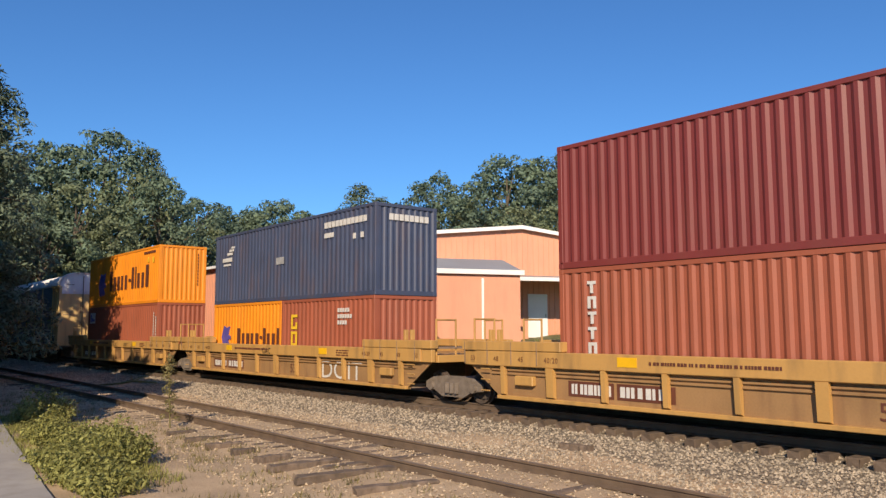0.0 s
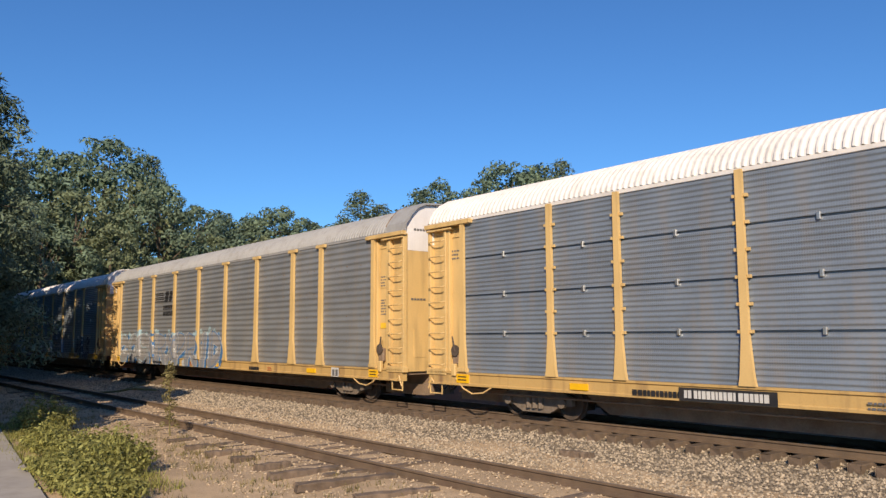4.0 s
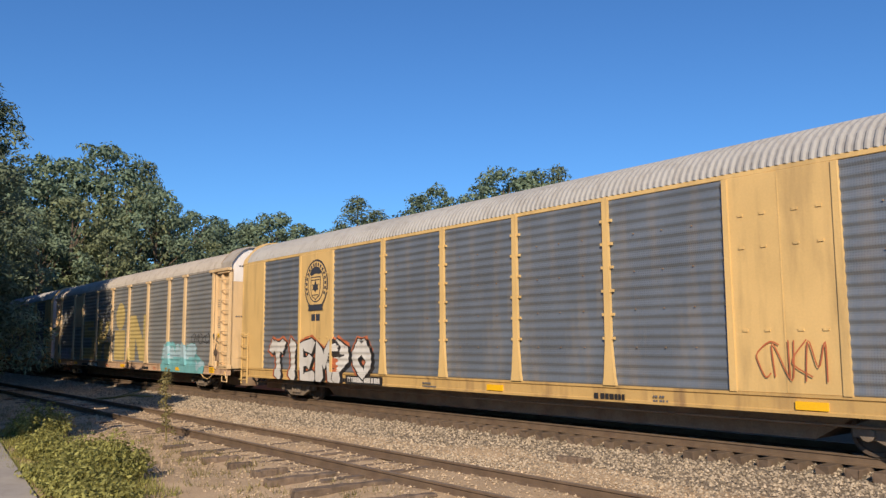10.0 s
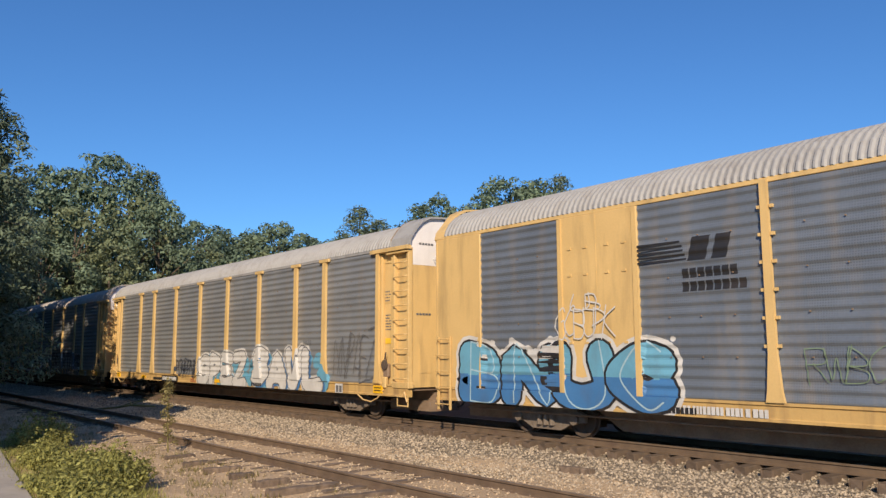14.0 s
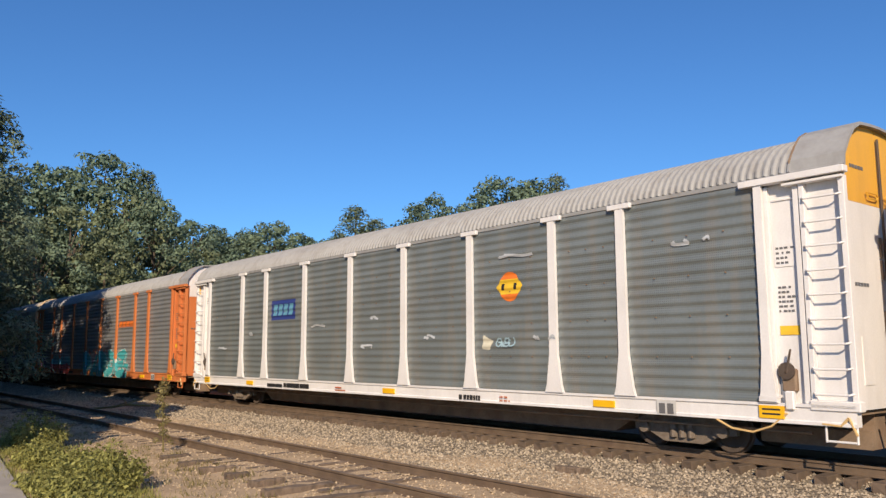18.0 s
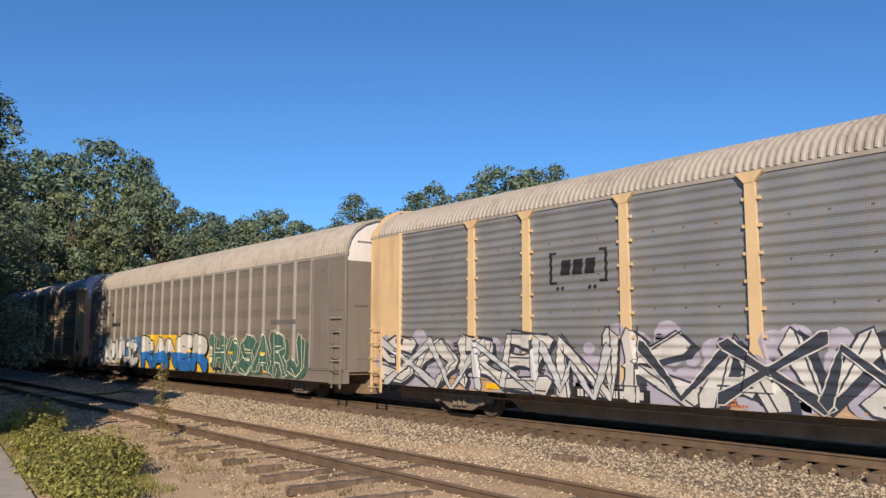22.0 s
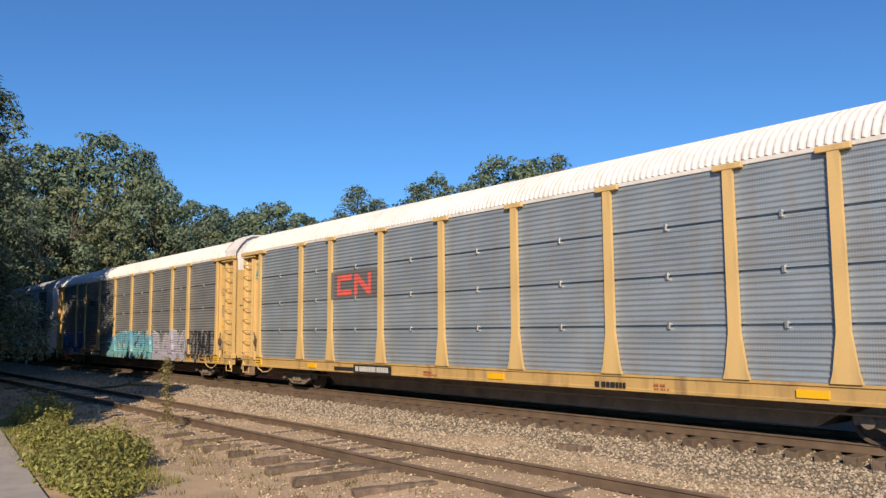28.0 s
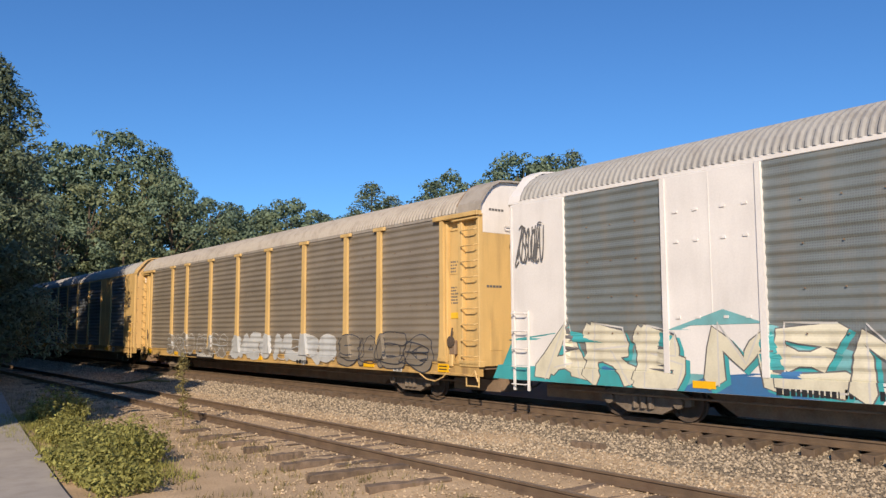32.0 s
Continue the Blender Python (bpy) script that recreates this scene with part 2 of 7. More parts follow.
def prism(bm, profile, x0, x1, axis="x", closed=True):
    """A profile of (a, b) pairs pushed along an axis: x: (y, z), y: (x, z), z: (x, y)."""
    def at(p, s):
        return {"x": (s, p[0], p[1]), "y": (p[0], s, p[1]), "z": (p[0], p[1], s)}[axis]
    lo, hi = [bm.verts.new(at(p, x0)) for p in profile], [bm.verts.new(at(p, x1)) for p in profile]
    n = len(profile)
    for i in range(n if closed else n - 1):
        j = (i + 1) % n
        bm.faces.new((lo[i], lo[j], hi[j], hi[i]))
    if closed:
        bm.faces.new(lo[::-1]), bm.faces.new(hi)
        bmesh.ops.recalc_face_normals(bm, faces=bm.faces[:])
    return bm


def B():
    return bmesh.new()


CACHE = {}


def once(key, make):
    if key not in CACHE:
        CACHE[key] = make()
    return CACHE[key]


# ---------------------------------------------------------------- letters from the built-in font
LETTERS = "ABCDEFGHIKLMNOPRSTUVWZ0123458/"
SHAPES = {}


def cut_letters():
    """Flat outlines of all letters in five fatnesses, made once."""
    made = []
    for ch in LETTERS:
        for fat in (0.0, 0.025, 0.05, 0.085, 0.125):
            cu = bpy.data.curves.new("letter", 'FONT')
            cu.body, cu.offset, cu.resolution_u = ch, fat, 3
            made.append((ch, fat, new("letter", cu)))
    deps = bpy.context.evaluated_depsgraph_get()
    for ch, fat, ob in made:
        me = bpy.data.meshes.new_from_object(ob.evaluated_get(deps))
        co = np.array([v.co[:2] for v in me.vertices]).reshape(-1, 2)
        SHAPES[ch, fat] = (co, [tuple(p.vertices) for p in me.polygons])
        bpy.data.meshes.remove(me)
    for _, _, ob in made:
        cu = ob.data
        bpy.data.objects.remove(ob)
        bpy.data.curves.remove(cu)


cut_letters()


def glyph_run(text, size, squash=1.0):
    """A plain line of writing in the x, y plane."""
    bm = bmesh.new()
    x = 0.0
    for ch in text:
        if ch == " ":
            x += size * 0.35
            continue
        co, polys = SHAPES[ch, 0.0]
        lo = co[:, 0].min()
        vs = [bm.verts.new((x + (a - lo) * size * squash, b * size, 0)) for a, b in co]
        for p in polys:
            bm.faces.new([vs[i] for i in p])
        x += (co[:, 0].max() - lo) * size * squash + size * 0.12
    return bm


# ---------------------------------------------------------------- ground
TRACK_Y, SIDING_Y, SIDING_Z = 14.84, 8.56, -0.20


def rise(y):
    """Height of the ground behind the railway."""
    return float(np.interp(y, [-400, 5, 7, 12.0, 17.5, 22, 30, 38, 82, 200, 900], [-0.45, -0.45, -0.42, -0.42, -0.42, 0.5, 1.7, 1.9, 4.5, 10, 18]))


def ground_at(x, y):
    z = rise(y)
    near = max(0.0, 1 - max(0, abs(x + 20) - 60) / 60) if y < 17 else 1
    if abs(y - 8.56) < 2.2 and x > -60:
        # gravel washed over the ties of the siding
        z += 0.05 * min(1, (2.2 - abs(y - 8.56)) / 0.8) + 0.035 * noise.noise((x * 1.1, y * 1.3, 4.0))
    return z + 0.05 * noise.noise((x * 0.35, y * 0.35, 0)) * near


bm = B()
xs = sorted(set([-900, -600, -400, -300, -220, -160] + list(np.arange(-120, -44, 1.0)) + list(np.arange(-44, 7, 0.4)) + list(range(7, 21)) + [40, 70, 120, 200, 400, 900]))
ys = sorted(set([-900, -400, -200, -100, -60, -30, -15, -8] + list(np.arange(-4, 6, 0.8)) + list(np.arange(6, 11.2, 0.4)) + list(np.arange(11.2, 22, 0.8)) + list(range(22, 100, 4)) + [120, 160, 220, 320, 500, 900]))
grid = [[bm.verts.new((x, y, ground_at(x, y))) for y in ys] for x in xs]
for i in range(len(xs) - 1):
    for j in range(len(ys) - 1):
        f = bm.faces.new((grid[i][j], grid[i + 1][j], grid[i + 1][j + 1], grid[i][j + 1]))
        # Index 2, the strip beyond the track, is darkened to stand for train shade.
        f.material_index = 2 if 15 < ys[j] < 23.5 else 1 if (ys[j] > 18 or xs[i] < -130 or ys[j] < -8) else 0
ground = part("ground", bm, [M_DIRT, M_GRASS_G, M_SHADE_SOIL], smooth=True)
tagged(ground, "dry brown dirt rising to a grassy bank behind the railway", "ground", kind="structure")

# ballast shoulder of the main line
bm = B()
prism(bm, [(TRACK_Y - 3.6, -0.5), (TRACK_Y - 3.3, -0.42), (TRACK_Y - 1.66, -0.35), (TRACK_Y - 1.3, -0.32), (TRACK_Y - 0.95, -0.26), (TRACK_Y - 0.6, -0.22), (TRACK_Y + 1.75, -0.19), (TRACK_Y + 3.2, -0.45), (TRACK_Y + 3.3, -0.55)], -700, 60)
# Far upper faces take the soil colour that has the shade in it.
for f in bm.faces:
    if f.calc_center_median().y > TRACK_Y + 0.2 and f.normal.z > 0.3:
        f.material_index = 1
ballast = part("ballast_bed", bm, [M_GRAVEL, M_SHADE_SOIL])
tagged(ballast, "grey crushed stone ballast under the main line", "ballast", kind="structure")


def stones(name, count, x0, x1, height, y0, y1, size, material, seed):
    """Loose crushed stones, joined."""
    rng = np.random.default_rng(seed)
    base = np.array([(1, 0, 0), (-1, 0, 0), (0, 1, 0), (0, -1, 0), (0, 0, 1), (0, 0, -0.6)], float)
    tri = np.array([(0, 2, 4), (2, 1, 4), (1, 3, 4), (3, 0, 4), (2, 0, 5), (1, 2, 5), (3, 1, 5), (0, 3, 5)])
    # more of them where the camera is near
    u = rng.random(count)
    x = x1 - (x1 - x0) * u ** 1.5
    y = rng.uniform(y0, y1, count)
    s = size * rng.uniform(0.5, 1.25, count) * (1 + 0.35 * u ** 1.5)
    ang = rng.uniform(0, 6.3, count)
    v = base[None] * rng.uniform(0.6, 1.2, (count, 6, 3)) * s[:, None, None]
    c, sn = np.cos(ang)[:, None], np.sin(ang)[:, None]
    vx, vy = v[:, :, 0] * c - v[:, :, 1] * sn, v[:, :, 0] * sn + v[:, :, 1] * c
    z = np.array([height(a, b) for a, b in zip(x, y)]) + s * rng.uniform(-0.1, 0.35, count)
    vv = np.stack([vx + x[:, None], vy + y[:, None], v[:, :, 2] * 0.8 + z[:, None]], 2).reshape(-1, 3)
    ff = (tri[None] + 6 * np.arange(count)[:, None, None]).reshape(-1, 3)
    me = bpy.data.meshes.new(name)
    me.from_pydata(vv.tolist(), [], ff.tolist())
    me.materials.append(material)
    return new(name, me)


def shoulder(x, y):
    d = abs(y - TRACK_Y)
    return float(np.interp(d, [0, 0.6, 0.95, 1.3, 1.66, 3.3, 3.8, 4.7], [-0.2, -0.22, -0.26, -0.32, -0.35, -0.42, -0.43, -0.41]))


tagged(stones("ballast_stones", 62000, -75, 6, shoulder, TRACK_Y - 4.7, TRACK_Y - 0.82, 0.036, M_STONE, 3), "loose grey crushed stone of the ballast shoulder", "gravel", kind="stuff")
tagged(stones("siding_gravel", 19000, -45, 4, lambda x, y: ground_at(x, y) + 0.004, SIDING_Y - 3.3, SIDING_Y + 2.6, 0.027, M_PEBBLE, 4), "scattered pale stones in the dirt round the siding", "gravel", kind="stuff")

# ---------------------------------------------------------------- tracks
RAIL_PROFILE = [(-0.07, -0.17), (0.07, -0.17), (0.07, -0.155), (0.012, -0.13), (0.012, -0.045), (0.037, -0.03), (0.037, 0.0), (-0.037, 0.0), (-0.037, -0.03), (-0.012, -0.045), (-0.012, -0.13), (-0.07, -0.155)]


def track(name, label, y, z, x0, x1, gap, tie_mat, uneven, seed):
    t = empty(name, pose(0, y, z))
    tagged(t, label, "railway track", kind="structure")
    for s in (-0.753, 0.753):
        bm = prism(B(), [(a + s, b) for a, b in RAIL_PROFILE], x0, x1)
        for f in bm.faces:
            if f.normal.z > 0.9 and f.calc_center_median().z > -0.01:
                f.material_index = 1
        part("rail", bm, [M_RAIL, M_RAILTOP], t)
    rng = random.Random(seed)
    shapes = []
    for k in range(6):
        bm = box(B(), -0.115, 0.115, -1.34, 1.34, -0.18, 0, 0.012)
        for v in bm.verts:
            v.co += Vector((rng.uniform(-1, 1), rng.uniform(-2, 2), rng.uniform(-0.5, 0.5))) * 0.012 * (1 + uneven * 2)
        shapes.append(mesh_of("tie", bm, tie_mat))
    x = min(x1, 8)
    n = 0
    while n < 290 and x > x0:
        part("tie", rng.choice(shapes), None, t, at=pose(x, rng.uniform(-0.1, 0.1) * (0.3 + uneven * 3.5), -0.165 + uneven * (0.03 - (0.04 if uneven < 0.5 else 0.085) * rng.random()), 0, 0, rng.uniform(-1, 1) * (0.6 + uneven * 4)))
        x -= gap * rng.uniform(0.94, 1.06)
        n += 1
    return t


track("main_track", "main line of rusty steel rails on dark wooden ties", TRACK_Y, 0.0, -700, 60, 0.5, M_TIE, 0.1, 5)
track("siding_track", "disused rusty siding on weathered sunken wooden ties", SIDING_Y, SIDING_Z, -140, 40, 0.55, M_TIE_OLD, 0.7, 6)

# concrete walk beside the weeds
bm = B()
edge = [(14, 0.6), (2, 1.55), (-8, 2.45), (-13, 2.95), (-16, 3.3), (-20, 3.75), (-25, 4.35), (-34, 5.5), (-34, -4), (14, -4)]
prism(bm, edge, -0.62, -0.38, axis="z")
walkway = part("pavement", bm, M_CONCRETE)
tagged(walkway, "pale concrete walk with a worn edge beside weeds", "pavement", kind="structure")

# ---------------------------------------------------------------- trees
def leaf_mesh(name, centres, normals, size, material, seed, slim=0.6):
    """Small bent leaves, two triangles each side of the midrib, joined."""
    rng = np.random.default_rng(seed)
    n = len(centres)
    nrm = normals + rng.normal(0, 0.4, (n, 3))
    nrm /= np.linalg.norm(nrm, axis=1, keepdims=True)
    up = rng.normal(0, 1, (n, 3))
    a = np.cross(nrm, up)
    a /= np.linalg.norm(a, axis=1, keepdims=True) + 1e-9
    b = np.cross(nrm, a)
    s = (size * rng.uniform(0.55, 1.3, n))[:, None]
    v = np.stack([centres - a * s, centres + b * s * slim, centres + a * s + nrm * s * 0.3, centres - b * s * slim], 1).reshape(-1, 3)
    q = np.arange(n)[:, None] * 4 + np.array([[0, 1, 2, 3]])
    me = bpy.data.meshes.new(name)
    me.from_pydata(v.tolist(), [], q.tolist())
    me.materials.append(material)
    return me


def crown_points(clumps, per, seed):
    """Points and outward directions on many uneven clumps (x, y, z, radius)."""
    rng = np.random.default_rng(seed)
    P, D = [], []
    for x, y, z, r in clumps:
        k = max(6, int(per * r * r))
        d = rng.normal(0, 1, (k, 3))
        d /= np.linalg.norm(d, axis=1, keepdims=True)
        d[:, 2] = np.abs(d[:, 2]) * np.where(rng.random(k) < 0.72, 1, -0.7)
        rad = r * rng.uniform(0.6, 1.12, (k, 1))
        P.append(np.array([x, y, z]) + d * rad * np.array([1, 1, 0.8]))
        D.append(d + np.array([0, 0, 0.25]))
    return np.concatenate(P), np.concatenate(D)


def broadleaf(name, height, radius, seed, material, leaf=0.3, per=60, low=0.18, lumps=115):
    """A tapered trunk with limbs and an uneven crown of many leaf clumps; standing at the origin."""
    rng = random.Random(seed)
    t = empty(name)
    bm = B()
    rod(bm, (0, 0, -0.5), (0.1, 0, height * 0.45), 0.022 * height, 8, 0.014 * height)
    rod(bm, (0.1, 0, height * 0.45), (0, 0.1, height * 0.86), 0.014 * height, 7, 0.004 * height)
    clumps = []
    for k in range(lumps):
        f = (k + 0.5) / lumps
        z = height * (low + (0.97 - low) * f)
        prof = radius * (math.sin(math.pi * min(1, (f * 0.86 + 0.14))) ** 0.55) * rng.uniform(0.45, 1.08)
        a = k * 2.399 + rng.uniform(-0.5, 0.5)
        r = radius * rng.uniform(0.12, 0.26) * (1 - 0.35 * f)
        clumps.append((math.cos(a) * prof, math.sin(a) * prof, z + rng.uniform(-0.4, 0.4), r))
        if k % 5 == 0:
            rod(bm, (0, 0, max(height * 0.12, z - radius * 0.6)), (math.cos(a) * prof * 0.85, math.sin(a) * prof * 0.85, z), 0.006 * height, 5, 0.0015 * height)
    part("trunk", bm, M_BARK, t, "rough brown bark")
    P, D = crown_points(clumps, per, seed + 9)
    part("crown", leaf_mesh("crown", P, D, leaf, material, seed), None, t)
    return t


def conifer(name, height, radius, seed, material, leaf=0.22, per=85, taper=0.75, count=110):
    rng = random.Random(seed)
    t = empty(name)
    bm = rod(B(), (0, 0, -0.5), (0, 0, height), 0.016 * height, 8, 0.002 * height)
    clumps = []
    for k in range(count):
        f = (k / count) ** 0.9
        z = height * (0.12 + 0.88 * f)
        reach = radius * (1 - f) ** taper * rng.uniform(0.35, 1.1) + 0.2
        a = k * 2.399 + rng.uniform(-0.4, 0.4)
        clumps.append((math.cos(a) * reach, math.sin(a) * reach, z - reach * 0.18, 0.35 + radius * 0.16 * (1 - f * 0.6) * rng.uniform(0.7, 1.2)))
        if k % 3 == 0:
            rod(bm, (0, 0, z), (math.cos(a) * reach, math.sin(a) * reach, z - reach * 0.18), 0.035, 4, 0.01)
    part("trunk", bm, M_BARK, t, "rough brown bark")
    P, D = crown_points(clumps, per, seed + 5)
    part("crown", leaf_mesh("crown", P, D, leaf, material, seed, 0.35), None, t)
    return t


def plant_all():
    kinds = {
        "oak": tagged(broadleaf("oak_tree", 20, 8.0, 11, M_LEAF_D, 0.25, 56), "tall dark green broadleaf tree with an uneven crown", "tree", "wood behind the railway"),
        "maple": tagged(broadleaf("maple_tree", 17, 6.8, 23, M_LEAF, 0.24, 60), "full green broadleaf tree in evening sun", "tree", "wood behind the railway"),
        "ash": tagged(broadleaf("ash_tree", 16, 5.6, 37, M_LEAF_Y, 0.23, 66, lumps=95), "yellow-green broadleaf tree with a loose crown", "tree", "wood behind the railway"),
        "pine": tagged(conifer("pine_tree", 19, 4.4, 41, M_PINE), "dark narrow pine with drooping branches", "tree", "wood behind the railway"),
    }
    used = set()

    def put(kind, bearing, dist, top, turn, wide=1.0):
        """bearing: degrees to the left of straight across the track; top: the angle of the tree's top over the eye's level."""
        x, y = -math.sin(radians(bearing)) * dist, math.cos(radians(bearing)) * dist
        z0 = ground_at(x, y) - 0.1
        h0 = {"oak": 20, "maple": 17, "ash": 16, "pine": 19}[kind]
        s = (EYE[2] + dist * math.tan(radians(top)) - z0) / h0
        src = kinds[kind]
        m = pose(x, y, z0, 0, 0, turn)
        ob = src if kind not in used else copy_thing(src, m)
        if kind not in used:
            src.matrix_basis = m
            used.add(kind)
        ob.scale = (s * wide, s * wide, s)
        return ob

    # the tall group on the far side of the line
    tall = (("oak", 74.6, 98, 13.4, 10, 0.95), ("maple", 77.8, 95, 12.0, 80, 0.95), ("ash", 72.6, 90, 10.6, 160, 1.0), ("pine", 71.6, 97, 12.3, 50, 1.0),
                ("maple", 70.9, 88, 10.3, 200, 0.9), ("oak", 79.8, 92, 11.2, 130, 0.9), ("ash", 76.2, 84, 9.8, 260, 1.0), ("maple", 80.8, 84, 10.2, 25, 0.9),
                ("ash", 74.0, 80, 7.5, 310, 1.1), ("maple", 78.2, 78, 7.6, 330, 1.1), ("ash", 81.5, 86, 9.0, 70, 1.0))
    # lower wood further off
    lower = (("oak", 68.4, 118, 9.2, 70, 1.1), ("maple", 66.6, 124, 8.4, 120, 1.2), ("oak", 64.6, 126, 8.6, 190, 1.1), ("maple", 62.8, 120, 9.2, 240, 1.1),
                ("oak", 60.9, 124, 8.4, 20, 1.1), ("ash", 67.5, 112, 7.2, 90, 1.2), ("ash", 63.8, 112, 7.2, 140, 1.3), ("maple", 58.9, 120, 8.0, 300, 1.1), ("ash", 61.2, 114, 6.8, 40, 1.2),
                ("pine", 57.0, 104, 10.5, 90, 1.5), ("pine", 55.6, 106, 9.6, 190, 1.5), ("oak", 56.2, 110, 8.9, 190, 0.8), ("maple", 58.2, 112, 8.4, 190, 0.8), ("maple", 53.6, 112, 8.6, 15, 1.0))
    middle = (("oak", 51.2, 100, 11.3, 210, 0.95), ("pine", 49.2, 104, 9.6, 260, 1.1),
                ("maple", 50.0, 94, 9.6, 40, 1.0), ("oak", 46.2, 88, 12.6, 100, 1.0), ("ash", 47.8, 90, 10.4, 10, 1.0), ("maple", 44.0, 90, 12.2, 330, 1.0), ("pine", 42.2, 88, 12.6, 70, 1.2),
                ("maple", 41.6, 92, 10.8, 145, 1.0), ("ash", 45.2, 78, 9.0, 200, 1.2), ("ash", 42.6, 78, 9.0, 250, 1.2))
    # over the low building, towards the crossing
    crossing = (("oak", 39.4, 100, 10.2, 20, 1.0), ("pine", 37.8, 98, 11.3, 10, 1.3), ("oak", 36.0, 102, 11.6, 60, 1.0), ("pine", 34.4, 98, 11.4, 100, 1.4), ("oak", 32.6, 104, 11.5, 160, 1.0),
                ("pine", 31.0, 99, 10.4, 200, 1.4), ("pine", 29.2, 100, 9.6, 300, 1.5), ("pine", 27.4, 102, 8.6, 340, 1.5), ("ash", 33.4, 96, 8.6, 220, 1.3), ("ash", 29.8, 98, 7.6, 270, 1.3),
                ("maple", 25.4, 150, 7.0, 30, 1.3), ("oak", 22.6, 165, 7.2, 80, 1.4), ("oak", 19.6, 160, 6.6, 110, 1.4), ("maple", 17.0, 150, 6.2, 150, 1.4),
                ("maple", 35.2, 92, 7.8, 75, 1.2), ("maple", 39.0, 90, 8.6, 105, 1.2))
    # thick undergrowth behind the fence
    under = tuple((("maple", "ash")[k % 2], 16.0 + 4.8 * k, 132 + 6 * (k % 3), 4.6 + 0.5 * (k % 2), 47 * k, 2.2) for k in range(11))
    for row in tall + lower + middle + crossing + under:
        put(*row)

    # the shading trees on the near side, at the bend of the walk
    near = [("pine_tree", conifer("pine_tree", 15.2, 3.8, 71, M_PINE, 0.15, 240, 0.42, 260), -41.5, 5.2, "tall shady pine beside the walk with drooping branches"),
            ("maple_tree", broadleaf("maple_tree", 16, 6.0, 73, M_LEAF_D, 0.25, 115, 0.1, 130), -47.0, 2.8, "broad dark shade tree beside the siding"),
            ("oak_tree", broadleaf("oak_tree", 17, 6.5, 79, M_LEAF_D, 0.36, 85, 0.08, 130), -60.0, 4.2, "broad dark shade tree beside the siding")]
    for _, ob, x, y, label in near:
        ob.matrix_basis = pose(x, y, ground_at(x, y))
        tagged(ob, label, "tree", "shade trees beside the walk")
    # Unseen small trees off to the left, placed only for their shadow.
    shade = broadleaf("ash_tree", 8.6, 3.1, 83, M_LEAF_D, 0.31, 130, 0.12, 90)
    shade.matrix_basis = pose(-25.4, -0.9, ground_at(-25.4, -0.9))
    tagged(shade, "small dense tree added out of view to cast shade", "tree", "shade trees beside the walk")
    for x, y, turn, s in ((-21.4, -2.0, 100, 1.28), (-20.2, -2.8, 60, 1.4), (-25.2, -3.2, 200, 1.4), (-28.4, -3.4, 20, 1.4), (-27.6, -1.3, 220, 1.4), (-31.5, -1.6, 130, 1.35), (-34.5, -2.0, 30, 1.2), (-39.0, -2.0, 300, 1.3), (-43.5, -2.5, 60, 1.5), (-22.2, -4.6, 140, 0.85), (-25.8, -5.4, 250, 1.15), (-30.0, -5.6, 10, 1.3), (-35.5, -6.0, 190, 1.4)):
        copy_thing(shade, pose(x, y, ground_at(x, y), 0, 0, turn)).scale = (s, s, s)
    # The last five stand out of view and only thicken the shade.
    for x, y, turn in ((-77, 6.5, 60), (-95, 8.0, 130), (-115, 8.5, 200), (-68, -5, 20), (-50, -2.5, 150), (-58, -1, 75), (-66, 0, 215), (-76, 0, 300)):
        copy_thing(near[2][1], pose(x, y, ground_at(x, y), 0, 0, turn))


plant_all()

# ---------------------------------------------------------------- the low building behind the line
M_SALMON = mat("salmon_painted_sheet", (0.66, 0.31, 0.19), 0.7, 0, 0.08, 0.7, 20, 0.05, 0.8, (0.4, 0.22, 0.14), 0.35)
M_TRIM = mat("white_trim_paint", (0.78, 0.76, 0.72), 0.5, 0, 0.08, 1, 30, 0.05)
M_ROOFSHEET = mat("grey_metal_roofing", (0.33, 0.34, 0.35), 0.5, 0.3, 0.15, 0.7, 20, 0.05)
M_DOORGREY = mat("pale_grey_door_paint", (0.42, 0.45, 0.46), 0.5, 0, 0.1, 1, 30, 0.05)
# Brown-black colour that stands for the shade inside the open shed.
M_SHED_SHADE = mat("shed_inner_shade", (0.13, 0.075, 0.055), 0.9, 0, 0.2, 1, 20, 0.1)
M_FENCE = mat("weathered_fence_board", (0.27, 0.245, 0.215), 0.9, 0, 0.2, 3, 40, 0.3, island=0.0)
M_POLE = mat("grey_timber_pole", (0.22, 0.19, 0.16), 0.9, 0, 0.25, 4, 40, 0.4)
M_PALE_ROAD = mat("pale_concrete_road", (0.36, 0.34, 0.31), 0.9, 0, 0.15, 1.2, 60, 0.3)


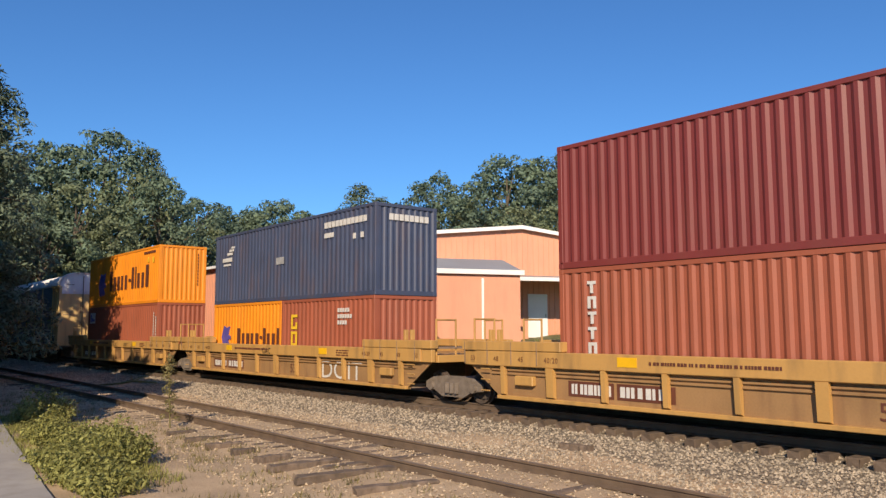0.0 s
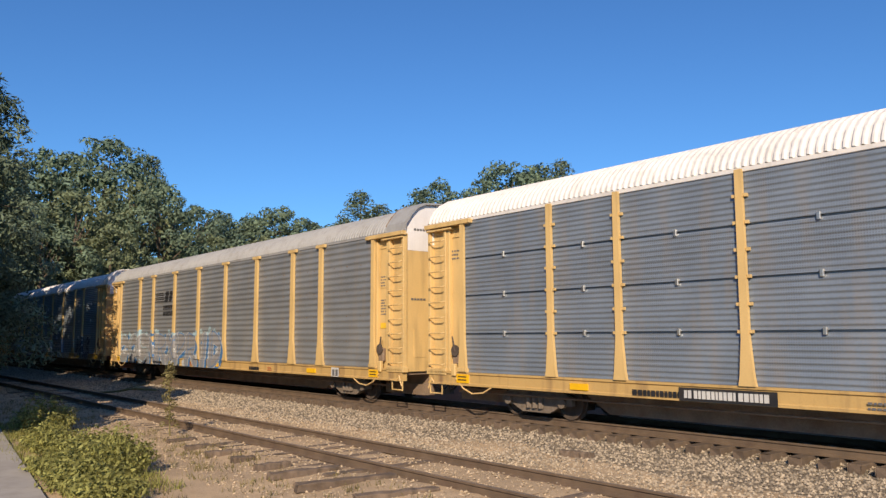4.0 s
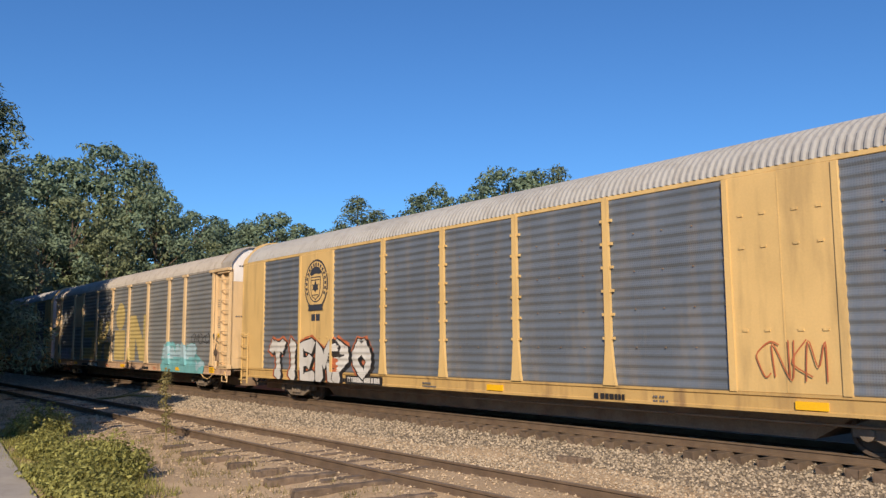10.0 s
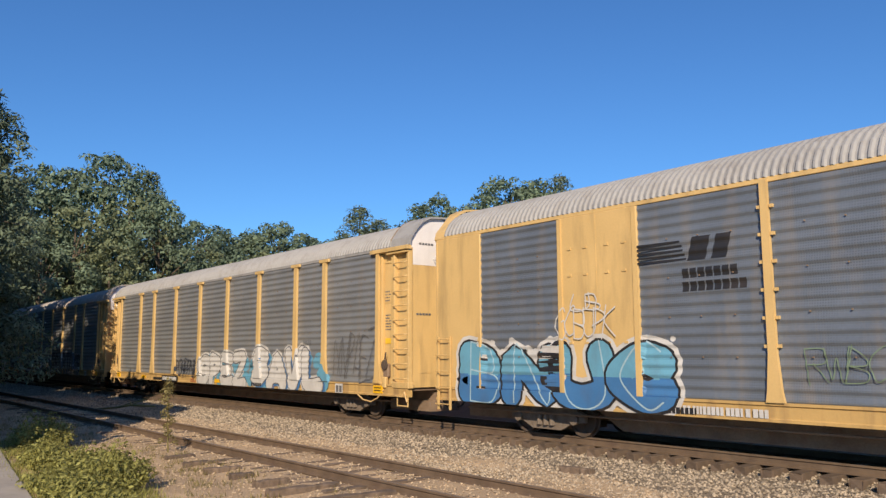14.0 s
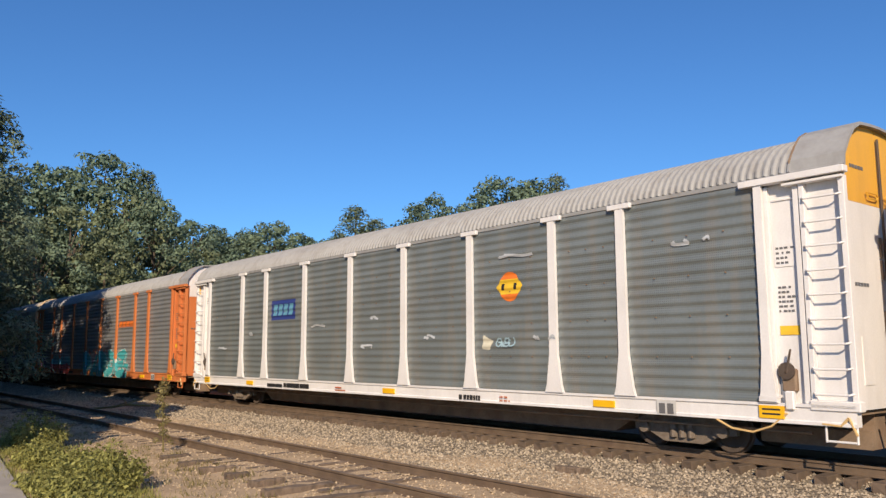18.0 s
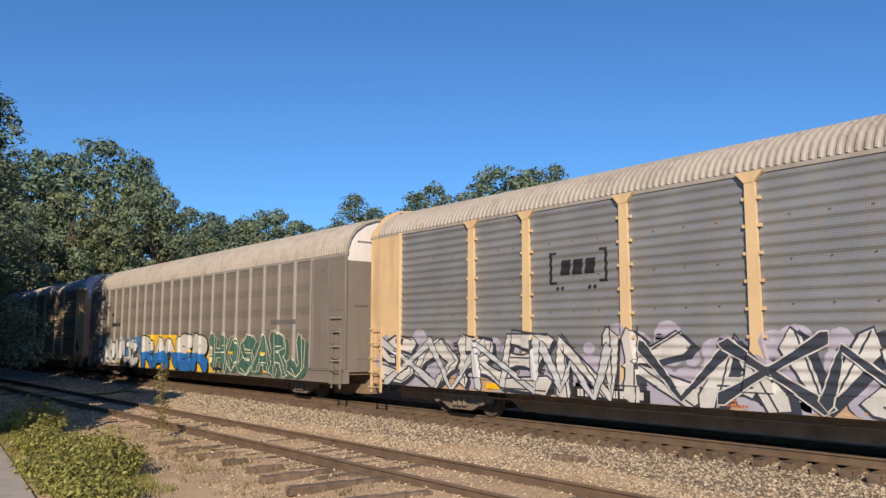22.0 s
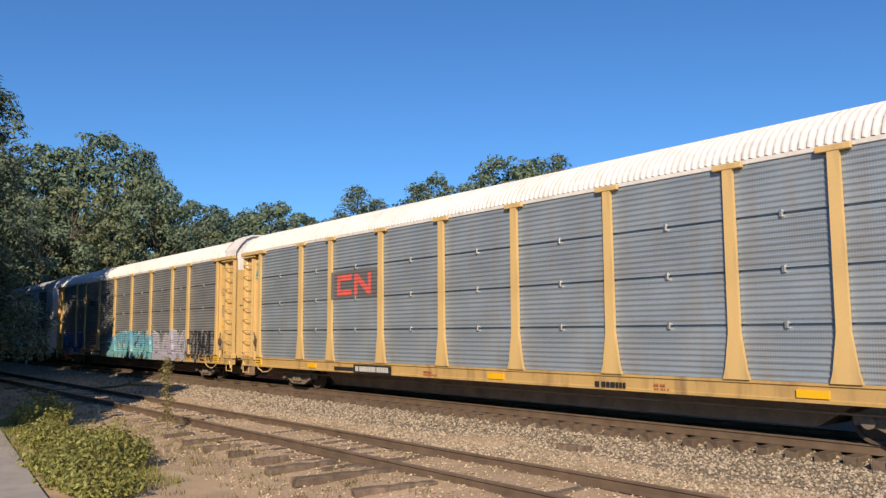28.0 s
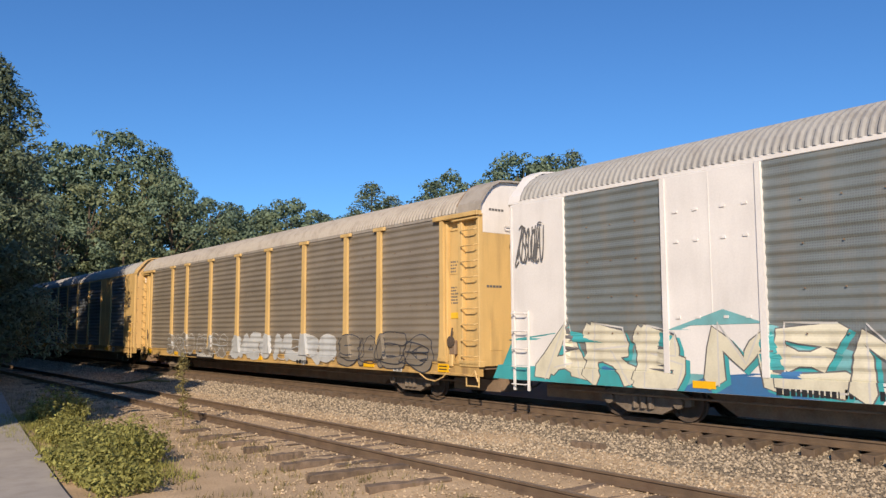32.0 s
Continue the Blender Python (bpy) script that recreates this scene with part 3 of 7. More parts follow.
def warehouse():
    """Local x runs along the gable front (metres from its far end), y into the building, z from its foot."""
    ob = empty("warehouse", Matrix.Translation((-31.15, 21.6, 1.75)) @ Matrix.Rotation(math.atan2(0.94, 0.34), 4, 'Z'))
    tagged(ob, "low salmon-painted metal building with white trim and a porch", "building")
    L, DEEP = 16.4, 22.0
    gable = [(0, -1.6), (L, -1.6), (L, 4.25), (7.2, 5.4), (0, 4.72)]
    bm = prism(B(), gable, 0.0, DEEP, axis="y")
    part("wall", bm, M_SALMON, ob)
    # ribs of the wall sheet
    bm = B()
    for k in range(54):
        x = 0.15 + k * 0.3
        top = (4.72 + (5.4 - 4.72) * x / 7.2) if x < 7.2 else 5.4 - (5.4 - 4.25) * (x - 7.2) / (L - 7.2)
        box(bm, x - 0.02, x + 0.02, -0.03, 0.0, -0.2, top - 0.12)
    part("wall_rib", bm, M_SALMON, ob)
    bm = B()
    roof = [(-0.4, 4.69), (7.2, 5.42), (L + 0.35, 4.22), (L + 0.35, 4.30), (7.2, 5.52), (-0.4, 4.79)]
    prism(bm, roof, -0.25, DEEP + 0.2, axis="y")
    part("roof", bm, M_ROOFSHEET, ob)
    bm = B()
    fascia = [(-0.4, 4.62), (7.2, 5.34), (L + 0.36, 4.14), (L + 0.36, 4.31), (7.2, 5.53), (-0.4, 4.80)]
    prism(bm, fascia, -0.30, -0.255, axis="y")
    part("fascia", bm, M_TRIM, ob, "white painted fascia")
    part("corner_trim", box(B(), L - 0.09, L + 0.06, -0.06, 0.08, -0.3, 4.12, 0.01), M_TRIM, ob, "white corner trim")
    # porch canopy
    porch = part("canopy", prism(B(), [(-2.9, 2.56), (-2.9, 2.64), (0.0, 2.98), (0.0, 2.90)], 5.6, L - 0.5, axis="x"), M_ROOFSHEET, ob)
    part("canopy_edge", box(B(), 5.6, L - 0.5, -2.96, -2.90, 2.50, 2.68, 0.01), M_TRIM, porch, "white canopy edge")
    for x in (5.8, 10.6):
        part("canopy_post", box(B(), x - 0.06, x + 0.06, -2.86, -2.74, -0.3, 2.56, 0.01), M_TRIM, porch)
    for x0, x1, m in ((7.6, 8.7, M_TRIM), (12.0, 13.15, M_DOORGREY), (13.17, 14.3, M_DOORGREY)):
        d = part("door", box(B(), x0, x1, -0.05, 0.0, -0.2, 2.02, 0.01), m, ob)
        part("door_handle", box(B(), x1 - 0.15, x1 - 0.09, -0.1, -0.05, 0.85, 1.0, 0.005), M_CHROME, d)
    # the open shed at the far end
    shed = part("shed_roof", prism(B(), [(-4.2, 2.75), (-4.2, 2.85), (-1.9, 3.55), (0.0, 3.55), (0.0, 3.45), (-1.9, 3.45)], -3.2, 5.4, axis="x"), M_ROOFSHEET, ob)
    part("shed_fascia", box(B(), -3.2, 5.45, -4.28, -4.2, 2.66, 2.88, 0.01), M_TRIM, shed)
    part("shed_wall", box(B(), 1.3, 5.3, -4.1, -4.0, -0.6, 2.74), M_SALMON, ob)
    part("shed_side", box(B(), 5.2, 5.3, -4.0, -0.05, -0.6, 2.76), M_SALMON, ob)
    # Dark sheet before the salmon wall; the shed's inner shade is in its colour.
    part("shed_back", box(B(), -3.1, 5.2, -0.12, -0.05, -0.6, 3.4), M_SHED_SHADE, ob)
    for x in (-3.1, -0.9, 1.25):
        part("shed_post", box(B(), x - 0.08, x + 0.08, -4.14, -3.98, -0.6, 2.74, 0.01), M_SALMON, ob)
    part("sliding_door", box(B(), 3.4, 3.5, -4.16, -4.11, -0.6, 2.5), M_TRIM, ob)
    return ob


warehouse()


def storage_hall():
    """Long salmon hall beside the line; local x along the track, y away from it."""
    ob = empty("storage_hall", pose(-56, 22.4, 0.3))
    tagged(ob, "long salmon-painted metal hall with white eave trim", "building")
    L, D, H = 19.0, 9.0, 6.0
    part("wall", prism(B(), [(0, -1.2), (L, -1.2), (L, H), (0, H)], 0, D, axis="y"), M_SALMON, ob)
    for k in range(62):
        part("wall_rib", once(("hall_rib",), lambda: mesh_of("wall_rib", box(B(), -0.02, 0.02, -0.03, 0.0, -0.6, H - 0.1), M_SALMON)), None, ob, at=pose(0.2 + k * 0.3, 0, 0))
    part("roof", prism(B(), [(-0.35, H), (-0.35, H + 0.1), (D / 2, H + 1.2), (D + 0.35, H + 0.1), (D + 0.35, H), (D / 2, H + 1.1)], -0.3, L + 0.3, axis="x"), M_ROOFSHEET, ob)
    part("eave_trim", box(B(), -0.3, L + 0.3, -0.42, -0.36, H - 0.06, H + 0.12, 0.01), M_TRIM, ob, "white eave trim")
    part("corner_trim", box(B(), L - 0.14, L + 0.02, -0.06, -0.035, -0.6, H - 0.1, 0.01), M_TRIM, ob, "white corner trim")
    part("corner_trim", box(B(), -0.02, 0.14, -0.06, -0.035, -0.6, H - 0.1, 0.01), M_TRIM, ob, "white corner trim")
    part("downpipe", rod(B(), (11.0, -0.1, -0.5), (11.0, -0.1, H - 0.05), 0.05, 8), M_TRIM, ob, "white downpipe")


def gable_house():
    ob = empty("outbuilding", Matrix.Translation((-60, 37, ground_at(-60, 37))) @ Matrix.Rotation(radians(55), 4, 'Z'))
    tagged(ob, "small grey clapboard building with a pitched roof", "building")
    part("wall", prism(B(), [(0, -1), (7, -1), (7, 3.2), (3.5, 5.6), (0, 3.2)], 0, 9, axis="y"), M_DOORGREY, ob)
    part("roof", prism(B(), [(-0.4, 3.0), (3.5, 5.7), (7.4, 3.0), (7.4, 3.15), (3.5, 5.88), (-0.4, 3.15)], -0.3, 9.3, axis="y"), M_ROOFSHEET, ob)
    for k in range(14):
        part("clapboard", box(B(), -0.02, 7.02, -0.04, 0.0, -0.2 + k * 0.24, -0.2 + k * 0.24 + 0.2), M_TRIM, ob)


storage_hall()
gable_house()

# the back road and the boarded fence on the bank
bm = prism(B(), [(-58, rise(64) + 0.02), (20, rise(64) + 0.02), (20, rise(64) + 0.12), (-58, rise(64) + 0.12)], 61, 66, axis="y")
tagged(part("road", bm, M_PALE_ROAD), "pale narrow road along the grassy bank", "road", kind="structure")


def fence():
    ob = empty("fence", pose(0, 0, 0))
    tagged(ob, "weathered upright board fence on the bank", "fence")
    a, b = Vector((-54, 74, 0)), Vector((-30, 87, 0))
    n = 110
    rng = random.Random(3)
    d = (b - a) / n
    ang = math.degrees(math.atan2(d.y, d.x))
    board = mesh_of("board", box(B(), -0.105, 0.105, -0.012, 0.012, 0, 1.8, 0.006), M_FENCE)
    for k in range(n):
        p = a + d * k
        part("board", board, None, ob, at=pose(p.x, p.y, rise(p.y) + rng.uniform(-0.05, 0.05), 0, rng.uniform(-1.5, 1.5), ang))
    post = mesh_of("post", box(B(), -0.06, 0.06, 0.02, 0.14, -0.1, 1.9, 0.01), M_POLE)
    for k in range(0, n, 10):
        p = a + d * k
        part("post", post, None, ob, at=pose(p.x, p.y, rise(p.y), 0, 0, ang))


fence()


def utility_pole(x, y, h, arm=True):
    ob = empty("utility_pole", pose(x, y, ground_at(x, y), 0, 0, 35))
    tagged(ob, "grey timber utility pole with a crossarm", "pole")
    part("pole", rod(B(), (0, 0, -0.3), (0, 0, h), 0.15, 10, 0.1), M_POLE, ob)
    if arm:
        part("crossarm", box(B(), -1.2, 1.2, -0.06, 0.06, h - 0.55, h - 0.42, 0.01), M_POLE, ob)
        for k in (-1.1, -0.6, 0.6, 1.1):
            part("insulator", rod(B(), (k, 0, h - 0.42), (k, 0, h - 0.18), 0.06, 8, 0.04), M_TRIM, ob)
        for s in (-1, 1):
            part("brace", rod(B(), (s * 0.6, 0, h - 0.5), (0, 0, h - 1.2), 0.02, 5), M_POLE, ob)
    return ob


utility_pole(-47.3, 66, 14.0)
utility_pole(-26.5, 54, 5.4, arm=False)


def road_sign():
    ob = empty("road_sign", pose(-25.8, 57, ground_at(-25.8, 57), 0, 0, 25))
    tagged(ob, "round pale back of a crossing sign on a post", "sign")
    part("post", rod(B(), (0, 0, -0.2), (0, 0, 2.9), 0.035, 8), M_CHROME, ob)
    part("disc", rod(B(), (0, -0.04, 2.6), (0, -0.06, 2.6), 0.55, 24), M_ROOFSHEET, ob)


road_sign()

# ---------------------------------------------------------------- weeds, planks and litter by the siding
def tuft_mesh(name, clumps, per, size, material, seed, slim=0.5):
    P, D = crown_points(clumps, per, seed)
    return leaf_mesh(name, P, D, size, material, seed, slim)


def weed_bush(name, x, y, w, d, h, seed, label, n=60, per=700, leaf=0.042):
    """A low spreading weed bush: stems fanned out from the ground with many small leaves."""
    rng = random.Random(seed)
    z0 = ground_at(x, y)
    ob = empty(name, pose(x, y, z0))
    tagged(ob, label, "bush")
    bm = B()
    clumps = []
    for k in range(n):
        a, q = rng.uniform(0, 6.28), math.sqrt(rng.random())
        px, py = math.cos(a) * q * w, math.sin(a) * q * d
        top = h * (1 - 0.55 * q * q) * rng.uniform(0.55, 1.1)
        rod(bm, (px * 0.75, py * 0.75, -0.05), (px, py, top), 0.008, 4, 0.004)
        for f in (0.35, 0.7, 1.0):
            clumps.append((px * (0.75 + 0.25 * f), py * (0.75 + 0.25 * f), top * f, rng.uniform(0.09, 0.2)))
    part("stem", bm, M_BRUSH, ob)
    part("leaves", tuft_mesh("leaves", clumps, per, leaf, M_BRUSH, seed), None, ob)
    return ob


weed_bush("weed_bush", -14.9, 4.35, 1.2, 0.75, 0.75, 5, "low bright green weed bush beside the concrete walk", 90)
weed_bush("weed_bush", -17.2, 4.7, 1.5, 0.7, 0.45, 6, "sprawling green weeds beside the concrete walk", 70)
weed_bush("weed_bush", -22.5, 5.0, 1.6, 0.65, 0.85, 7, "tall shaded green weeds at the walk's edge", 70)
weed_bush("weed_bush", -15.3, 3.62, 1.0, 0.4, 0.4, 14, "low green weeds beside the concrete walk", 60)
weed_bush("weed_bush", -13.6, 3.55, 0.9, 0.45, 0.42, 15, "low green weeds beside the concrete walk", 60)
weed_bush("weed_bush", -18.6, 4.25, 1.1, 0.4, 0.5, 16, "sprawling green weeds beside the concrete walk", 60)
weed_bush("weed_bush", -12.6, 3.65, 0.9, 0.6, 0.35, 8, "low green weeds beside the concrete walk", 50)
weed_bush("weed_bush", -19.8, 4.6, 1.2, 0.5, 0.4, 9, "sprawling green weeds beside the concrete walk", 50)


def grass(name, count, area, height, material, seed, label):
    """Blades of grass, joined."""
    rng = np.random.default_rng(seed)
    (x0, x1), (y0, y1) = area
    # in loose tufts
    m = max(1, count // 14)
    cx, cy = rng.uniform(x0, x1, m), rng.uniform(y0, y1, m)
    pick = rng.integers(0, m, count)
    x, y = cx[pick] + rng.normal(0, 0.09, count), cy[pick] + rng.normal(0, 0.09, count)
    z = np.array([ground_at(a, b) for a, b in zip(x, y)])
    h = height * rng.uniform(0.4, 1.2, count)
    a = rng.uniform(0, 6.28, count)
    lean = rng.normal(0, 0.3, (count, 2)) * h[:, None]
    w = 0.008
    v = np.stack([np.stack([x - np.cos(a) * w, y - np.sin(a) * w, z], 1), np.stack([x + np.cos(a) * w, y + np.sin(a) * w, z], 1), np.stack([x + lean[:, 0], y + lean[:, 1], z + h], 1)], 1).reshape(-1, 3)
    f = np.arange(count)[:, None] * 3 + np.array([[0, 1, 2]])
    me = bpy.data.meshes.new(name)
    me.from_pydata(v.tolist(), [], f.tolist())
    me.materials.append(material)
    tagged(new(name, me), label, "grass", kind="stuff")


grass("green_grass", 6000, ((-25, -12.5), (3.3, 4.9)), 0.16, M_BRUSH, 2, "green grass and weeds along the walk")
grass("dry_grass", 5000, ((-34, -7), (4.2, 7.2)), 0.12, M_DRYGRASS, 3, "thin dry grass tufts on the dirt")
grass("bank_grass", 16000, ((-60, 10), (19, 60)), 0.28, M_BRUSH, 4, "rough grass on the bank behind the line")


def tall_weed(x, y, h):
    ob = empty("tall_weed", pose(x, y, ground_at(x, y), 2, -3, 0))
    tagged(ob, "single tall dry weed stalk with a leafy top", "weed")
    part("stalk", rod(B(), (0, 0, -0.05), (0, 0, h), 0.022, 6, 0.01), M_DRYGRASS, ob)
    rng = random.Random(2)
    cl = [(rng.uniform(-1, 1) * 0.1 * (1.3 - k / 22), rng.uniform(-1, 1) * 0.1 * (1.3 - k / 22), h * (0.12 + 0.88 * k / 22), 0.10 + 0.04 * (k > 14) - 0.05 * (k > 19)) for k in range(22)]
    part("leaves", tuft_mesh("leaves", cl, 2400, 0.035, M_DRYGRASS, 12), None, ob)


tall_weed(-18.9, 6.95, 1.75)

PLANK_SHAPES = []
for k in range(4):
    rng = random.Random(40 + k)
    bm = box(B(), -1.1, 1.1, -0.11, 0.11, -0.08, 0.08, 0.015)
    bmesh.ops.subdivide_edges(bm, edges=[e for e in bm.edges if abs((e.verts[0].co - e.verts[1].co).x) > 1], cuts=5)
    for v in bm.verts:
        v.co += Vector((rng.uniform(-0.05, 0.05), rng.uniform(-0.02, 0.02), rng.uniform(-0.018, 0.018)))
    PLANK_SHAPES.append(mesh_of("old_tie", bm, M_TIE_OLD))
for k, (x, y, z, turn, s) in enumerate(((-10.9, 6.85, -0.35, 84, 0.78), (-12.15, 6.8, -0.36, 86, 0.58), (-13.2, 6.73, -0.37, 92, 0.3), (-15.35, 6.75, -0.38, 84, 0.33),
                                        (-14.4, 6.72, -0.39, 80, 0.2), (-16.6, 6.9, -0.4, 78, 0.4), (-10.55, 11.9, -0.36, 10, 0.32), (-9.6, 6.9, -0.36, 80, 0.6), (-17.9, 6.85, -0.4, 95, 0.3))):
    ob = new("old_tie", PLANK_SHAPES[k % 4])
    ob.matrix_basis = pose(x, y, z, 0, 0, turn)
    ob.scale = (s, 0.9, 0.8)
    tagged(ob, "weathered loose end of an old tie lying in dirt", "timber", "loose timbers by the siding")


def branch(x, y, turn):
    ob = empty("fallen_branch", pose(x, y, ground_at(x, y) + 0.05, 0, 0, turn))
    tagged(ob, "bare fallen branch lying across the siding", "branch")
    pts = [Vector((0, 0, 0)), Vector((1.2, 0.1, 0.1)), Vector((2.4, -0.1, 0.25)), Vector((3.4, 0.2, 0.2))]
    bm = B()
    for a, b in zip(pts, pts[1:]):
        rod(bm, a, b, 0.05, 6, 0.035)
    for a, b in ((pts[1], Vector((1.9, 0.8, 0.4))), (pts[2], Vector((3.0, -0.7, 0.5))), (pts[2], Vector((3.2, 0.6, 0.7)))):
        rod(bm, a, b, 0.025, 5, 0.01)
    part("limb", bm, M_DRYGRASS, ob)


branch(-34.5, 9.6, 20)

# ---------------------------------------------------------------- the train
CAR_LENGTH, CAR_PITCH = 27.4, 28.53
SIDE = -1.50


def travelled(t):
    """Metres that the train has gone at t seconds."""
    return 16.884 * t + 0.01504 * t * t


ARCH = [(-1.52, 5.02), (-1.48, 5.16), (-1.36, 5.36), (-1.14, 5.56), (-0.82, 5.73), (-0.42, 5.84), (0, 5.88)]
ARCH_FULL = ARCH + [(-y, z) for y, z in ARCH[-2::-1]]
ARCH_LOW = [(-1.53, 4.68), (-1.50, 4.9), (-1.40, 5.2), (-1.2, 5.46), (-0.86, 5.7), (-0.44, 5.84), (0, 5.88)]
ARCH_LOW_FULL = ARCH_LOW + [(-y, z) for y, z in ARCH_LOW[-2::-1]]
ARCH_CAP = [(-1.51, 5.02), (-1.475, 5.24), (-1.26, 5.53), (-1.05, 5.74), (-0.78, 5.87), (-0.35, 5.905), (0, 5.915)]
FLUSH_CAP = [(-1.53, 4.98), (-1.47, 5.18), (-0.98, 5.74), (-0.72, 5.86), (-0.3, 5.91), (0, 5.92)]
FLUSH_CAP_FULL = FLUSH_CAP + [(-y, z) for y, z in FLUSH_CAP[-2::-1]]
ARCH_CAP_FULL = ARCH_CAP + [(-y, z) for y, z in ARCH_CAP[-2::-1]]
def roof_mesh(material, arch, x0, x1):
    """Ribbed roof sheet, arched over the car, with a thin underside."""
    def make():
        n = int((x1 - x0) / 0.038)
        rows = []
        for i in range(n + 1):
            x = x0 + (x1 - x0) * i / n
            lift = (0.0, 0.03, 0.03, 0.0)[i % 4]
            rows.append([(x, y * (1 + lift / 1.6), z + lift) for y, z in arch])
        k = len(arch)
        vs = [p for r in rows for p in r] + [(x0, y * 0.985, z - 0.05) for y, z in arch] + [(x1, y * 0.985, z - 0.05) for y, z in arch]
        fs = [(i * k + j, i * k + j + 1, (i + 1) * k + j + 1, (i + 1) * k + j) for i in range(n) for j in range(k - 1)]
        e = (n + 1) * k
        fs += [(e + j, e + k + j, e + k + j + 1, e + j + 1) for j in range(k - 1)]
        fs += [(j, e + j, e + j + 1, j + 1) for j in range(k - 1)] + [(n * k + j, n * k + j + 1, e + k + j + 1, e + k + j) for j in range(k - 1)]
        me = bpy.data.meshes.new("roof")
        me.from_pydata(vs, [], fs)
        me.materials.append(material)
        bm = bmesh.new()
        bm.from_mesh(me)
        bmesh.ops.recalc_face_normals(bm, faces=bm.faces[:])
        bm.to_mesh(me)
        bm.free()
        return me
    return once(("roof", material.name, arch[0][1], x0, x1), make)


RIB = 0.2
FLUSH_AT = [1.9, 4.57, 6.78, 9.6, 12.38, 15.15, 17.93, 20.7, 22.85, 25.5]
RIB_AT = (0.28, 0.42, 0.82)


def rib_pitch(spec):
    """Cars with four sheets to a screen have finer ribs."""
    return 0.11 if spec.get("rows") == 4 and spec.get("style", "post") == "post" else RIB


def rib_out(z, pitch=RIB):
    """How far the ribbed screen stands out at height z."""
    f = (z / pitch) % 1
    a, b, c = RIB_AT
    return (0.023 if pitch == RIB else 0.016) * (f / a if f < a else 1 if f < b else (c - f) / (c - b) if f < c else 0)


def screen_mesh(width, z0, z1, material, rows, flat=False, pitch=RIB):
    """One ribbed side screen, width wide; rows: split by dark joints into that many sheets."""
    def make():
        bm = bmesh.new()
        zs = {z0, z1}
        k = math.floor(z0 / pitch)
        while k * pitch < z1:
            for f in (0,) + RIB_AT:
                z = (k + f) * pitch
                if z0 < z < z1:
                    zs.add(z)
            k += 1
        cuts = [z0 + (z1 - z0) * i / rows for i in range(1, rows)]
        for c in cuts:
            zs = {z for z in zs if abs(z - c) > 0.03} | {c - 0.022, c - 0.021, c + 0.021, c + 0.022}
        zs = sorted(zs)
        lo, hi = [], []
        for z in zs:
            y = SIDE - (0.012 if flat else rib_out(z, pitch))
            if any(abs(z - c) < 0.0215 for c in cuts):
                y = SIDE + 0.05
            lo.append(bm.verts.new((0, y, z))), hi.append(bm.verts.new((width, y, z)))
        for i in range(len(zs) - 1):
            bm.faces.new((lo[i], hi[i], hi[i + 1], lo[i + 1]))
        blo, bhi = [bm.verts.new((x, SIDE + 0.06, z)) for x in (0, width) for z in (zs[0], zs[-1])], None
        bm.faces.new((blo[0], blo[1], blo[3], blo[2]))
        bm.faces.new((lo[0], blo[0], blo[2], hi[0])), bm.faces.new((lo[-1], hi[-1], blo[3], blo[1]))
        return mesh_of("side_panel", bm, material)
    return once(("screen", round(width, 3), z0, z1, material.name, rows, flat, pitch), make)


def post_mesh(material, style, z0=1.03, z1=5.0):
    def make():
        bm = bmesh.new()
        if style == "thin":
            box(bm, -0.05, 0.05, SIDE - 0.09, SIDE + 0.02, z0, z1, 0.01)
        else:
            w = 0.1 if style not in ("slim", "plain") else 0.07
            flare = 0.26 if style not in ("slim", "plain") else 0.17
            out = [(-flare, z0), (flare, z0), (flare * 0.8, z0 + 0.18), (w * 1.15, z0 + 0.85), (w, z1 - 0.18), (w, z1), (-w, z1), (-w, z1 - 0.18), (-w * 1.15, z0 + 0.85), (-flare * 0.8, z0 + 0.18)]
            prism(bm, out, SIDE - 0.10, SIDE - 0.02, axis="y")
            if style == "tee":
                box(bm, -0.3, 0.3, SIDE - 0.115, SIDE - 0.03, z1 - 0.10, z1 + 0.01, 0.01)
            if style == "vee":
                prism(bm, [(-0.27, z1), (0.27, z1), (0.1, z1 - 0.2), (-0.1, z1 - 0.2)], SIDE - 0.11, SIDE - 0.03, axis="y")
            # hinge lugs beside the post
            for z in np.arange(z0 + 0.95, z1 - 0.3, 0.5) if style in ("slim", "vee") else ():
                for s in (-1, 1):
                    box(bm, s * (w + 0.05) - 0.035, s * (w + 0.05) + 0.035, SIDE - 0.075, SIDE - 0.02, z, z + 0.06)
        return mesh_of("post", bm, material)
    return once(("post", material.name, style, z0, z1), make)


def ladder_mesh(material, z0, z1, depth=0.12, pitch=0.42):
    def make():
        bm = bmesh.new()
        for x in (-0.24, 0.24):
            box(bm, x - 0.025, x + 0.025, -0.05, 0.0, z0, z1)
        z = z0 + 0.15
        while z < z1:
            rod(bm, (-0.24, -depth, z), (0.24, -depth, z), 0.016, 6)
            for x in (-0.24, 0.24):
                rod(bm, (x, -depth, z), (x, 0, z), 0.014, 5)
            z += pitch
        return mesh_of("ladder", bm, material)
    return once(("ladder", material.name, z0, z1, depth), make)


def rung_mesh(material):
    """One bowed ladder rung between two flanges."""
    def make():
        bm = bmesh.new()
        pts = [(-0.33, -0.03, 0.02), (-0.27, -0.1, 0), (0.27, -0.1, 0), (0.33, -0.03, 0.02)]
        for a, b in zip(pts, pts[1:]):
            rod(bm, a, b, 0.018, 6)
        return mesh_of("rung", bm, material)
    return once(("rung", material.name), make)


